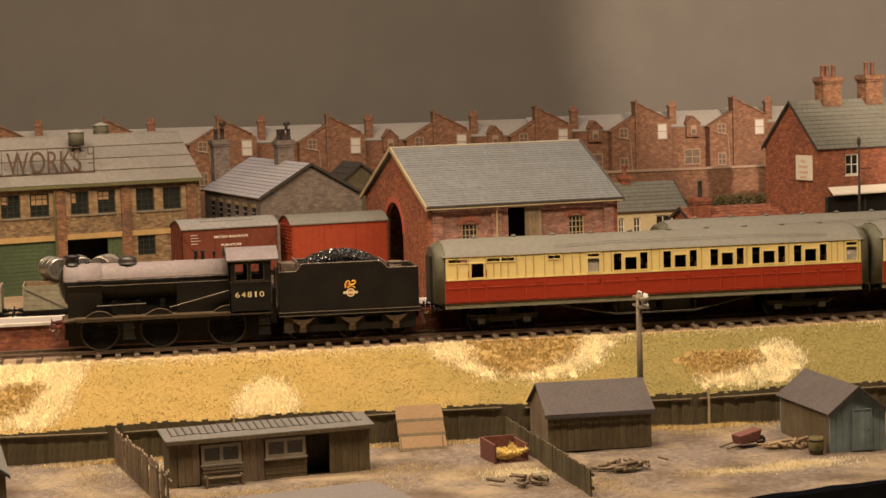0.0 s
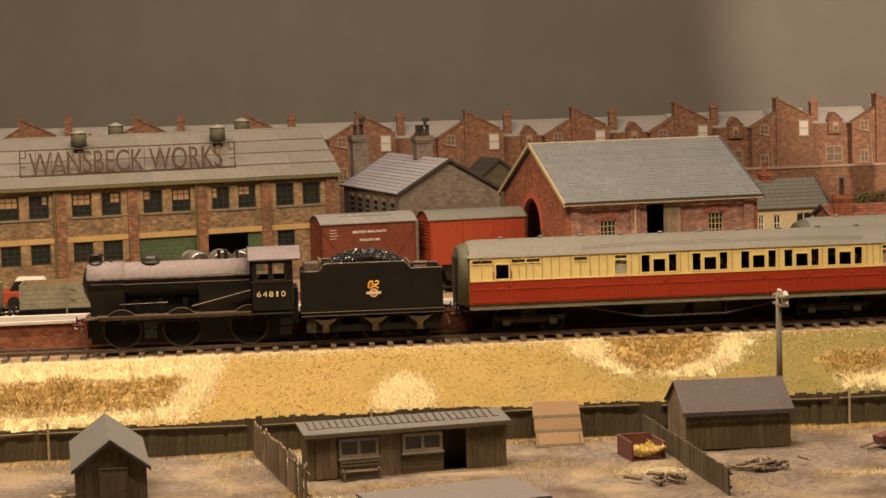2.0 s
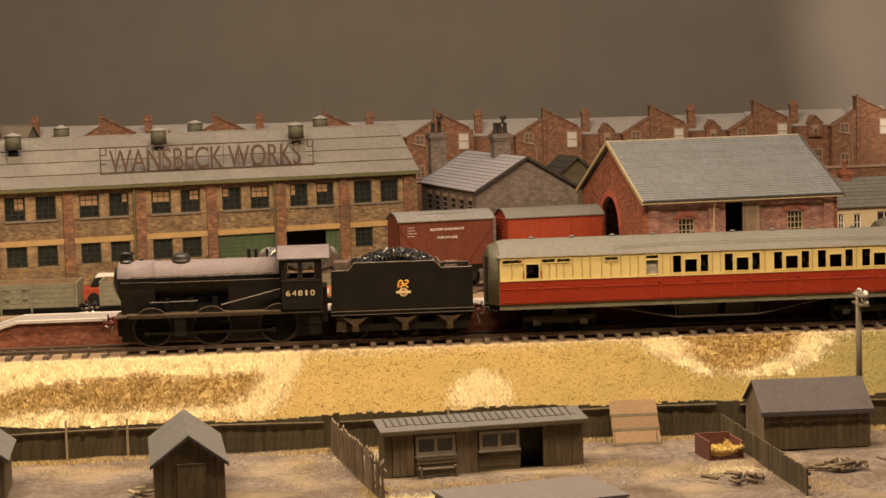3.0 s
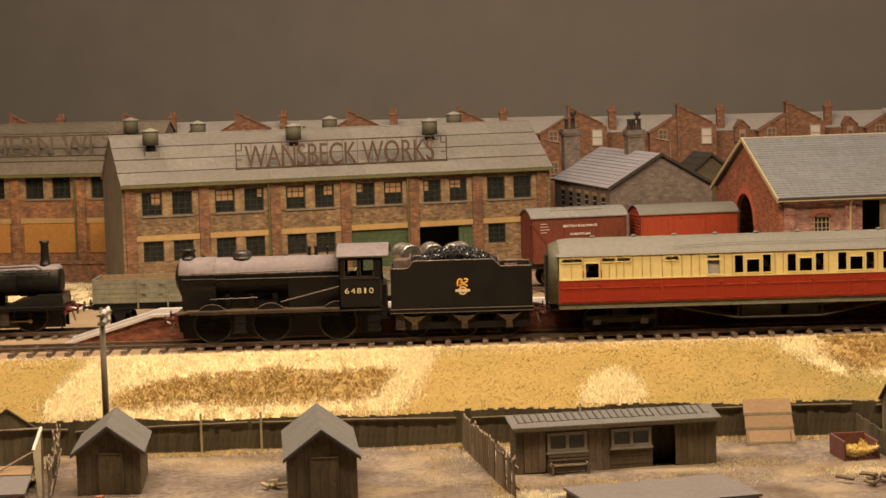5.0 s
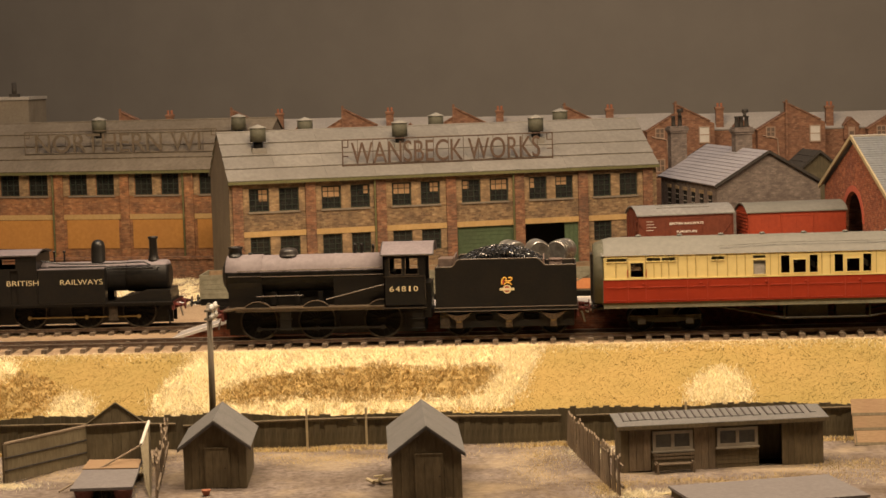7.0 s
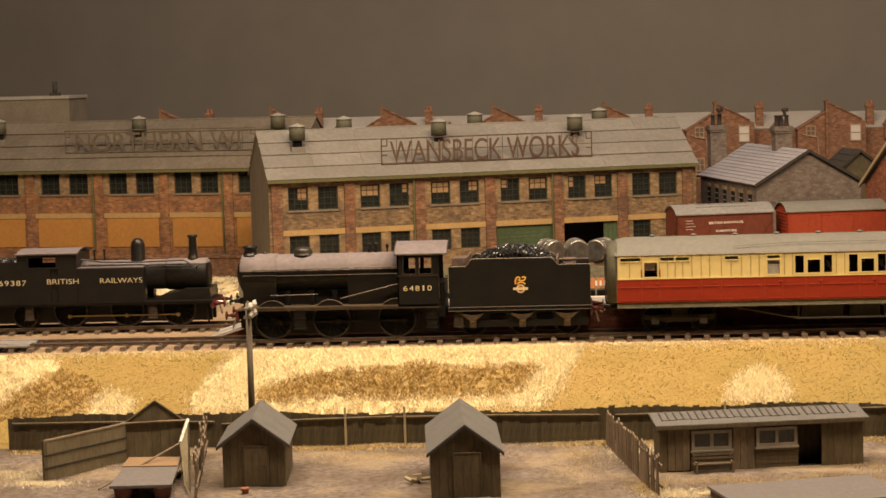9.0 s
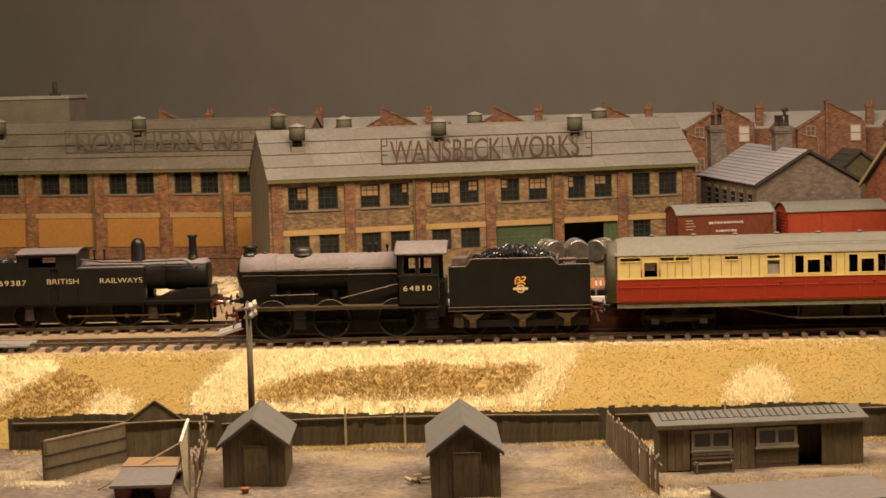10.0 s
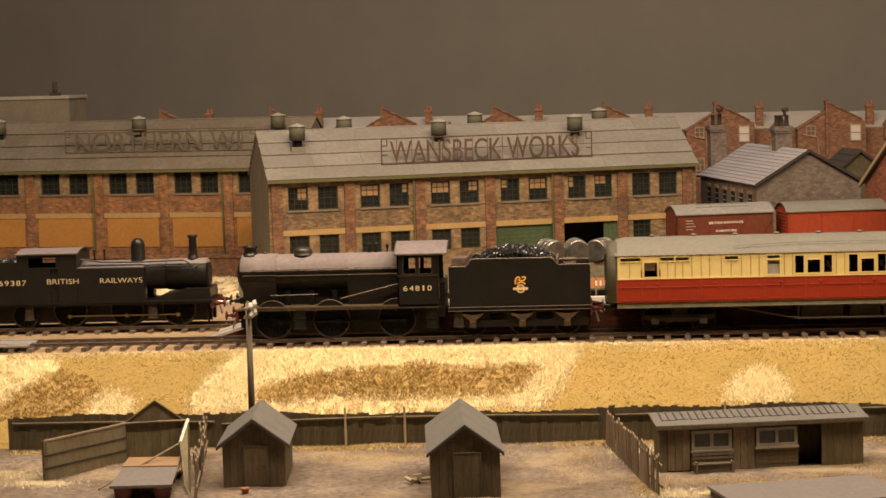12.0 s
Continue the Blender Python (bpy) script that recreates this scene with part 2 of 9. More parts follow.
M = {
    "ground": surface("garden_earth", (0.122, 0.095, 0.079), (0.25, 0.208, 0.178), 3.2, 40, (0.095, 0.066, 0.042), 0.9, 0.95, bump=0.8),
    "turf": surface("dry_turf", (0.31, 0.212, 0.068), (0.385, 0.271, 0.095), 1.6, 45, (0.27, 0.21, 0.065), 0.6, 0.95, bump=0.4),
    "ballast": surface("ash_ballast", (0.25, 0.175, 0.108), (0.42, 0.31, 0.20), 1.2, 30, (0.17, 0.11, 0.065), 0.5, 0.95, bump=0.9),
    "fascia": surface("black_fascia", (0.012, 0.012, 0.012), (0.02, 0.02, 0.02), 5, 60, (0.03, 0.03, 0.03), 0.3, 0.7),
    "backdrop": surface("painted_backdrop", (0.145, 0.135, 0.127), (0.157, 0.146, 0.137), 40, 400, (0.135, 0.126, 0.118), 0.4, 0.95, bump=0),
    "hall": surface("hall_wall", (0.20, 0.18, 0.16), (0.25, 0.22, 0.20), 300, 2000, (0.15, 0.13, 0.12), 0.4, 0.9, bump=0),
    "fence_wood": surface("weathered_fence_wood", (0.085, 0.070, 0.043), (0.13, 0.108, 0.068), 2.5, 16, (0.055, 0.05, 0.032), 0.5, 0.85, stretch=(2, 2, 0.4), island=0.22, bump=0.15),
    "shed_wood": surface("weathered_shed_wood", (0.112, 0.088, 0.054), (0.162, 0.128, 0.080), 2.5, 14, (0.075, 0.058, 0.036), 0.5, 0.85, stretch=(2, 2, 0.4), island=0.10, bump=0.15),
    "pale_wood": surface("grey_brown_wood", (0.17, 0.13, 0.09), (0.26, 0.20, 0.14), 1.5, 14, (0.10, 0.08, 0.06), 0.5, 0.85, stretch=(3, 3, 0.4), island=0.2),
    "felt": surface("dark_roofing_felt", (0.080, 0.069, 0.071), (0.115, 0.10, 0.102), 1.0, 15, (0.06, 0.055, 0.055), 0.4, 0.9, bump=0.5),
    "hut_roof": surface("grey_felt_roof", (0.125, 0.122, 0.12), (0.165, 0.16, 0.157), 1.0, 12, (0.10, 0.10, 0.09), 0.5, 0.9, bump=0.4),
    "brick": masonry("weathered_yellow_brick", (0.265, 0.178, 0.10), (0.125, 0.08, 0.05), (0.21, 0.155, 0.10), 3.4, 1.25, patch=(0.37, 0.285, 0.17), dirty=0.65),
    "brick_buff": masonry("buff_brick_jamb", (0.30, 0.205, 0.115), (0.20, 0.135, 0.08), (0.24, 0.175, 0.11), 3.4, 1.25, patch=(0.40, 0.30, 0.18), dirty=0.6, stains=9.0),
    "brick_orange": masonry("stained_orange_brick", (0.33, 0.155, 0.075), (0.19, 0.092, 0.052), (0.25, 0.15, 0.085), 3.4, 1.25, patch=(0.42, 0.25, 0.13), dirty=0.6),
    "brick_pier": masonry("brown_brick_pier", (0.255, 0.12, 0.068), (0.125, 0.063, 0.042), (0.19, 0.125, 0.08), 3.4, 1.25, patch=(0.35, 0.22, 0.13), dirty=0.6),
    "brick_red": masonry("orange_red_brick", (0.31, 0.10, 0.053), (0.17, 0.058, 0.040), (0.30, 0.175, 0.115), 3.4, 1.25, dirty=0.5, dirt=(0.14, 0.055, 0.045), patch=(0.46, 0.22, 0.13)),
    "brick_purple": masonry("purple_red_brick", (0.34, 0.16, 0.125), (0.17, 0.09, 0.09), (0.36, 0.25, 0.20), 3.4, 1.25, dirty=0.4, patch=(0.44, 0.30, 0.25)),
    "brick_grey": masonry("grey_rendered_brick", (0.175, 0.143, 0.128), (0.13, 0.108, 0.10), (0.185, 0.153, 0.136), dirty=0.6, dirt=(0.10, 0.08, 0.072), patch=(0.29, 0.24, 0.215), bump=0.4),
    "brick_far": masonry("faded_terrace_brick", (0.225, 0.112, 0.070), (0.15, 0.077, 0.052), (0.205, 0.13, 0.09), 3.4, 1.25, dirty=0.6, stains=24, dirt=(0.13, 0.075, 0.055), patch=(0.34, 0.20, 0.13), bump=0.2),
    "slate": masonry("grey_roof_slates", (0.20, 0.21, 0.22), (0.25, 0.26, 0.27), (0.10, 0.10, 0.105), 4.0, 1.7, 0.3, slope=1.0, dirty=0.3, dirt=(0.15, 0.15, 0.14)),
    "slate_blue": masonry("blue_grey_slates", (0.27, 0.28, 0.33), (0.32, 0.33, 0.38), (0.18, 0.18, 0.20), 4.5, 1.8, 0.2, dirty=0.3, dirt=(0.22, 0.21, 0.22)),
    "sheet_roof": surface("grey_corrugated_sheet", (0.198, 0.184, 0.164), (0.243, 0.227, 0.203), 3.0, 30, (0.15, 0.135, 0.115), 0.5, 0.7, island=0.08),
    # Near-black for the shade inside buildings; also on car wheels and dark panes.
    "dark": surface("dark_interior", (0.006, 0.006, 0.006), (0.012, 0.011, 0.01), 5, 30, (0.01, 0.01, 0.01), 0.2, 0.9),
    "loco_black": surface("weathered_black_paint", (0.010, 0.0095, 0.009), (0.015, 0.0135, 0.012), 1.5, 15, (0.03, 0.022, 0.015), 0.3, 0.36, spec=0.4),
    "frame_brown": surface("oily_brown_frames", (0.034, 0.026, 0.019), (0.064, 0.048, 0.034), 1.5, 10, (0.018, 0.013, 0.010), 0.5, 0.6),
    "coal": surface("coal", (0.016, 0.016, 0.017), (0.04, 0.04, 0.042), 1.0, 8, (0.05, 0.05, 0.05), 0.2, 0.2, spec=1.0),
    "rail": surface("rusty_rail", (0.16, 0.115, 0.09), (0.24, 0.18, 0.145), 2, 30, (0.06, 0.04, 0.03), 0.4, 0.5, metal=0.5),
    "rail_top": surface("polished_rail_head", (0.42, 0.40, 0.37), (0.52, 0.50, 0.46), 2, 30, (0.3, 0.26, 0.2), 0.3, 0.3, metal=0.9),
    "sleeper": surface("dark_sleeper", (0.10, 0.078, 0.060), (0.20, 0.155, 0.118), 2, 20, (0.17, 0.125, 0.085), 0.4, 0.9, island=0.25),
    # Lighter crimson for the beading and door handles.
    "crimson_line": surface("lighter_crimson_beading", (0.36, 0.055, 0.032), (0.42, 0.07, 0.04), 3, 20, (0.25, 0.03, 0.02), 0.3, 0.4),
    "cream_line": surface("shaded_cream_beading", (0.36, 0.265, 0.10), (0.42, 0.31, 0.125), 3, 20, (0.30, 0.20, 0.07), 0.3, 0.5),
    "cream": surface("cream_coach_paint", (0.73, 0.595, 0.265), (0.77, 0.63, 0.29), 3, 30, (0.67, 0.53, 0.225), 0.3, 0.45),
    "crimson": surface("crimson_coach_paint", (0.295, 0.034, 0.015), (0.33, 0.039, 0.018), 3, 30, (0.23, 0.026, 0.012), 0.4, 0.4),
    "coach_roof": surface("grey_coach_roof", (0.150, 0.147, 0.130), (0.178, 0.173, 0.153), 3, 40, (0.12, 0.115, 0.10), 0.5, 0.6),
    "coach_end": surface("grey_green_coach_end", (0.085, 0.085, 0.06), (0.11, 0.105, 0.075), 3, 20, (0.05, 0.045, 0.035), 0.5, 0.6),
    "bauxite": surface("faded_bauxite_paint", (0.120, 0.031, 0.017), (0.148, 0.040, 0.022), 2.5, 18, (0.09, 0.028, 0.017), 0.5, 0.75),
    "red_van": surface("bright_red_van_paint", (0.265, 0.040, 0.016), (0.305, 0.049, 0.020), 2.5, 18, (0.23, 0.04, 0.02), 0.4, 0.7),
}
def pierced(bm, x0, x1, z0, z1, y0, y1, holes):
    """An upright wall between y0 and y1 with rectangular holes (xa, xb, za, zb) right through it, in one skin."""
    xs = sorted({x0, x1, *[min(max(h[i], x0), x1) for h in holes for i in (0, 1)]})
    zs = sorted({z0, z1, *[min(max(h[i], z0), z1) for h in holes for i in (2, 3)]})
    nx, nz = len(xs) - 1, len(zs) - 1
    solid = {(i, k) for i in range(nx) for k in range(nz)
             if not any(h[0] < (xs[i] + xs[i + 1]) / 2 < h[1] and h[2] < (zs[k] + zs[k + 1]) / 2 < h[3] for h in holes)}
    made = {}

    def v(i, k, y):
        if (i, k, y) not in made:
            made[i, k, y] = bm.verts.new(Vector((xs[i], y, zs[k])) * MM)
        return made[i, k, y]

    for i, k in solid:
        bm.faces.new((v(i, k, y0), v(i + 1, k, y0), v(i + 1, k + 1, y0), v(i, k + 1, y0)))
        bm.faces.new((v(i, k, y1), v(i, k + 1, y1), v(i + 1, k + 1, y1), v(i + 1, k, y1)))
        for (a, b), (p, q) in (((i - 1, k), ((i, k), (i, k + 1))), ((i + 1, k), ((i + 1, k + 1), (i + 1, k))),
                               ((i, k - 1), ((i + 1, k), (i, k))), ((i, k + 1), ((i, k + 1), (i + 1, k + 1)))):
            if (a, b) not in solid:
                bm.faces.new((v(*p, y0), v(*q, y0), v(*q, y1), v(*p, y1)))


def stepped(bm, cx, cy, steps):
    """A square-sided shaft: steps of (width, depth, height) from low to high."""
    rings = []
    for w, d, z in steps:
        rings.append([bm.verts.new(Vector((cx + sx * w / 2, cy + sy * d / 2, z)) * MM) for sx, sy in ((-1, -1), (1, -1), (1, 1), (-1, 1))])
    for lo, hi in zip(rings, rings[1:]):
        for i in range(4):
            bm.faces.new((lo[i], lo[(i + 1) % 4], hi[(i + 1) % 4], hi[i]))
    bm.faces.new(rings[0][::-1])
    bm.faces.new(rings[-1])


def text_part(name, words, x, y, z, width, height, material, parent, label="", tilt=90, deep=0.12, bold=0.012):
    """Lettering of a given width and height, standing upright and facing -y."""
    cu = bpy.data.curves.new(name, "FONT")
    cu.body, cu.extrude, cu.offset = words, 0.02, bold
    ob = new(name, cu)
    bpy.context.view_layer.update()
    me = bpy.data.meshes.new_from_object(ob.evaluated_get(bpy.context.evaluated_depsgraph_get()))
    bpy.data.objects.remove(ob)
    co = np.empty(len(me.vertices) * 3)
    me.vertices.foreach_get("co", co)
    co = co.reshape(-1, 3)
    lo, hi = co.min(0), co.max(0)
    new_co = np.zeros_like(co)
    new_co[:, 0] = (x + (co[:, 0] - lo[0]) / (hi[0] - lo[0]) * width) * MM
    up = (co[:, 1] - lo[1]) / (hi[1] - lo[1]) * height
    off = (co[:, 2] - lo[2]) / (hi[2] - lo[2]) * deep
    c, s = math.cos(radians(tilt)), math.sin(radians(tilt))
    new_co[:, 1] = (y + up * c - off * s) * MM
    new_co[:, 2] = (z + up * s + off * c) * MM
    me.vertices.foreach_set("co", new_co.ravel())
    me.materials.clear()
    me.materials.append(material)
    return part(name, me, None, parent, label)


M.update({
    "lettering": surface("cream_lettering", (0.72, 0.60, 0.36), (0.78, 0.66, 0.42), 2, 20, (0.6, 0.5, 0.3), 0.2, 0.6, bump=0),
    "white_letter": surface("white_lettering", (0.70, 0.66, 0.62), (0.78, 0.74, 0.70), 2, 20, (0.5, 0.45, 0.4), 0.3, 0.7, bump=0),
    "gold": surface("gold_emblem", (0.72, 0.40, 0.06), (0.80, 0.46, 0.08), 2, 20, (0.6, 0.3, 0.05), 0.2, 0.6, bump=0),
    "emblem_red": surface("dull_red_emblem", (0.36, 0.06, 0.04), (0.42, 0.08, 0.05), 2, 20, (0.3, 0.05, 0.04), 0.2, 0.6, bump=0),
    "steel": surface("bright_steel", (0.45, 0.43, 0.40), (0.58, 0.55, 0.5), 1, 10, (0.25, 0.2, 0.15), 0.4, 0.35, metal=0.9),
    "buffer_red": surface("red_buffer_beam", (0.10, 0.022, 0.017), (0.14, 0.029, 0.021), 2, 5, (0.03, 0.02, 0.016), 0.8, 0.6),
    "interior": surface("brown_coach_interior", (0.10, 0.048, 0.028), (0.15, 0.072, 0.042), 3, 20, (0.07, 0.04, 0.02), 0.4, 0.8),
    "blind": surface("frosted_white_blind", (0.50, 0.48, 0.46), (0.56, 0.54, 0.52), 3, 15, (0.4, 0.38, 0.36), 0.3, 0.7),
    "wagon_grey": surface("weathered_grey_wagon_paint", (0.185, 0.175, 0.125), (0.245, 0.23, 0.168), 2, 14, (0.12, 0.10, 0.07), 0.5, 0.8),
    "wagon_in": surface("bare_wagon_planks", (0.22, 0.15, 0.09), (0.30, 0.21, 0.13), 2, 14, (0.14, 0.09, 0.06), 0.5, 0.85),
    "barrel": surface("silvery_barrel_metal", (0.34, 0.33, 0.31), (0.52, 0.50, 0.47), 2, 6, (0.16, 0.12, 0.08), 0.6, 0.3, metal=0.9),
    "van_roof": surface("grey_van_roof", (0.19, 0.185, 0.18), (0.25, 0.243, 0.236), 2.5, 14, (0.17, 0.165, 0.16), 0.5, 0.75),
    "orange_label": surface("orange_wagon_panel", (0.52, 0.20, 0.08), (0.56, 0.24, 0.10), 2, 12, (0.4, 0.16, 0.07), 0.4, 0.8),
})


def glass_material():
    m, nt, bs = nodes_of("window_glass")
    bs.inputs["Base Color"].default_value = (0.62, 0.60, 0.57, 1)
    bs.inputs["Roughness"].default_value = 0.06
    bs.inputs["Transmission Weight"].default_value = 1.0
    bs.inputs["IOR"].default_value = 1.14
    return m


M["glass"] = glass_material()


def pane(bm_or_none, x0, x1, z0, z1, y, parent, name="pane", thick=0.25):
    bm = bm_new()
    box(bm, x0, y, z0, x1, y + thick, z1)
    o = part(name, bm, M["glass"], parent)
    o.visible_shadow = False
    return o


def dust_and_toplight_black(name, z0, z1):
    """Black engine paint: ash dust and painted top light from height z0 to z1."""
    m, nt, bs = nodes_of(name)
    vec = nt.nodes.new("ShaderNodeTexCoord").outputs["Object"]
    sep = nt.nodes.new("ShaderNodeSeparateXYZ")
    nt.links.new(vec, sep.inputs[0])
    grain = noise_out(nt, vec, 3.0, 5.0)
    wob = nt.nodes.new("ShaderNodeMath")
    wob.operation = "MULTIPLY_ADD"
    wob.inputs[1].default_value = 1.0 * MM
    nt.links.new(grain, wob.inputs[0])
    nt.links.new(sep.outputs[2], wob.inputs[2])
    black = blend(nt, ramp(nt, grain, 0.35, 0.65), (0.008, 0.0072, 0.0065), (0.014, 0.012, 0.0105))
    # Pale upper tone: ash dust, with light from above put into the colour.
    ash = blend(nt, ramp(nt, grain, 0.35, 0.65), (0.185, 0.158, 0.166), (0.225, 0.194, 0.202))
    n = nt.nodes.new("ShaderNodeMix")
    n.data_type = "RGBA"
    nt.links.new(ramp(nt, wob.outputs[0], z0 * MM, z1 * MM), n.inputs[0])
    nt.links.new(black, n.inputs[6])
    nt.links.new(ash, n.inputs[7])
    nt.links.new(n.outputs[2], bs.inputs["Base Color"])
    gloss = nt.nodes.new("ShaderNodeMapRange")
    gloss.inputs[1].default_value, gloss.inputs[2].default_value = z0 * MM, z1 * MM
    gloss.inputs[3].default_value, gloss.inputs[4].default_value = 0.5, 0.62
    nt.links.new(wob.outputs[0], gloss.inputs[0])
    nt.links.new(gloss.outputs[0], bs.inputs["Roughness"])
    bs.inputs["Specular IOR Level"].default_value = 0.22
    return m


M["loco_dust_toplight"] = dust_and_toplight_black("black_paint_dust_and_toplight", 38.3, 38.7)
M["tank_dust_toplight"] = dust_and_toplight_black("tank_engine_dust_and_toplight", 36.6, 37.2)
# ---- the setting ----
def embankment(x, y):
    """Height of the ground, in mm."""
    if y >= 1102:
        h = -3.7
    elif y > 1010:
        k = (y - 1010) / 92.0
        h = -41.0 + 37.3 * (k ** 0.92)
    else:
        h = -42.0
    return h + 1.1 * noise.noise(Vector((x, y, 3)) * 0.045) * (1.0 if y < 1090 else 0.15)


def front_edge(x):
    return 826.0 if x < 235 else 826.0 + (x - 235) * 0.30


BROWN = [
    [(-184, 1054), (-161, 1071), (-141, 1078), (-114, 1080), (-97, 1085), (-80, 1078), (-39, 1080), (-32, 1074), (-47, 1050), (-108, 1047), (-150, 1050), (-174, 1047)],
    [(-318, 1036), (-317, 1050), (-306, 1068), (-295, 1083), (-283, 1079), (-271, 1067), (-266, 1057), (-270, 1036)],
    [(192, 1103), (262, 1103), (258, 1090), (252, 1080), (234, 1071), (228, 1065), (207, 1064), (195, 1079)],
    [(308, 1070), (321, 1076), (355, 1074), (354, 1064), (334, 1055), (314, 1051), (309, 1062)],
]
STRAW = [
    [(-193, 1100), (-15, 1101), (-20, 1082), (-39, 1080), (-80, 1078), (-97, 1085), (-114, 1080), (-141, 1078), (-161, 1071), (-184, 1060), (-193, 1077)],
    [(-26, 1101), (-12, 1101), (-18, 1077), (-24, 1055), (-31, 1040), (-51, 1040), (-39, 1058), (-32, 1074)],
    [(64, 1041), (68, 1057), (76, 1067), (84, 1071), (91, 1064), (95, 1050), (93, 1041)],
    [(-213, 1036), (-215, 1052), (-209, 1072), (-201, 1089), (-194, 1100), (-182, 1092), (-184, 1060), (-182, 1038)],
    [(-346, 1097), (-313, 1098), (-298, 1092), (-296, 1083), (-306, 1068), (-317, 1050), (-330, 1036), (-346, 1040)],
    [(-268, 1034), (-267, 1054), (-259, 1061), (-249, 1050), (-247, 1034)],
    [(176, 1103), (193, 1103), (195, 1080), (206, 1064), (200, 1060), (189, 1072), (175, 1087)],
    [(261, 1103), (272, 1100), (275, 1090), (262, 1072), (245, 1061), (224, 1057), (208, 1062), (228, 1065), (236, 1071), (253, 1080)],
    [(357, 1078), (371, 1084), (377, 1072), (373, 1058), (360, 1046), (333, 1041), (310, 1043), (314, 1051), (334, 1054), (354, 1063)],
    [(-180, 1046), (-150, 1051), (-108, 1048), (-47, 1050), (-51, 1038), (-107, 1036), (-178, 1034)],
]
M["scrub_soil"] = surface("brown_scrub_soil", (0.32, 0.225, 0.085), (0.43, 0.31, 0.125), 1.6, 14, (0.13, 0.085, 0.03), 0.5, 0.95, bump=1.0)


M["straw_soil"] = surface("matted_straw", (0.74, 0.62, 0.36), (0.86, 0.74, 0.48), 1.2, 9, (0.45, 0.33, 0.14), 0.5, 0.95, bump=1.0)


def pale_patches(m, colour, size, strength):
    """Lets the bare earth turn pale and strawy in soft broad patches."""
    nt = m.node_tree
    bs = next(n for n in nt.nodes if n.type == "BSDF_PRINCIPLED")
    bare = bs.inputs["Base Color"].links[0].from_socket
    vec = nt.nodes.new("ShaderNodeTexCoord").outputs["Object"]
    k = nt.nodes.new("ShaderNodeMath")
    k.operation = "MULTIPLY"
    k.inputs[1].default_value = strength
    nt.links.new(ramp(nt, noise_out(nt, vec, size, 6.0), 0.50, 0.66), k.inputs[0])
    nt.links.new(mixed(nt, k.outputs[0], bare, colour), bs.inputs["Base Color"])


pale_patches(M["ground"], (0.42, 0.33, 0.205), 46.0, 0.5)


def greener_turf(m, x0, x1):
    """Lets the dry turf turn olive green along the bank, patch by patch, between x0 and x1."""
    nt = m.node_tree
    bs = next(n for n in nt.nodes if n.type == "BSDF_PRINCIPLED")
    dry = bs.inputs["Base Color"].links[0].from_socket
    vec = nt.nodes.new("ShaderNodeTexCoord").outputs["Object"]
    sep = nt.nodes.new("ShaderNodeSeparateXYZ")
    nt.links.new(vec, sep.inputs[0])
    wob = nt.nodes.new("ShaderNodeMath")
    wob.operation = "MULTIPLY_ADD"
    wob.inputs[1].default_value = 260 * MM
    nt.links.new(noise_out(nt, vec, 26.0, 4.0), wob.inputs[0])
    nt.links.new(sep.outputs[0], wob.inputs[2])
    olive = blend(nt, ramp(nt, noise_out(nt, vec, 2.0, 3.0), 0.35, 0.65), (0.175, 0.145, 0.048), (0.25, 0.21, 0.075))
    n = nt.nodes.new("ShaderNodeMix")
    n.data_type = "RGBA"
    nt.links.new(ramp(nt, wob.outputs[0], (x0 + 130) * MM, (x1 + 130) * MM), n.inputs[0])
    nt.links.new(dry, n.inputs[6])
    nt.links.new(olive, n.inputs[7])
    nt.links.new(n.outputs[2], bs.inputs["Base Color"])


greener_turf(M["turf"], 130, 320)


def in_patch(x, y, poly):
    hit = False
    for (xa, ya), (xb, yb) in zip(poly, poly[1:] + poly[:1]):
        if (ya > y) != (yb > y) and x < (xb - xa) * (y - ya) / (yb - ya) + xa:
            hit = not hit
    return hit


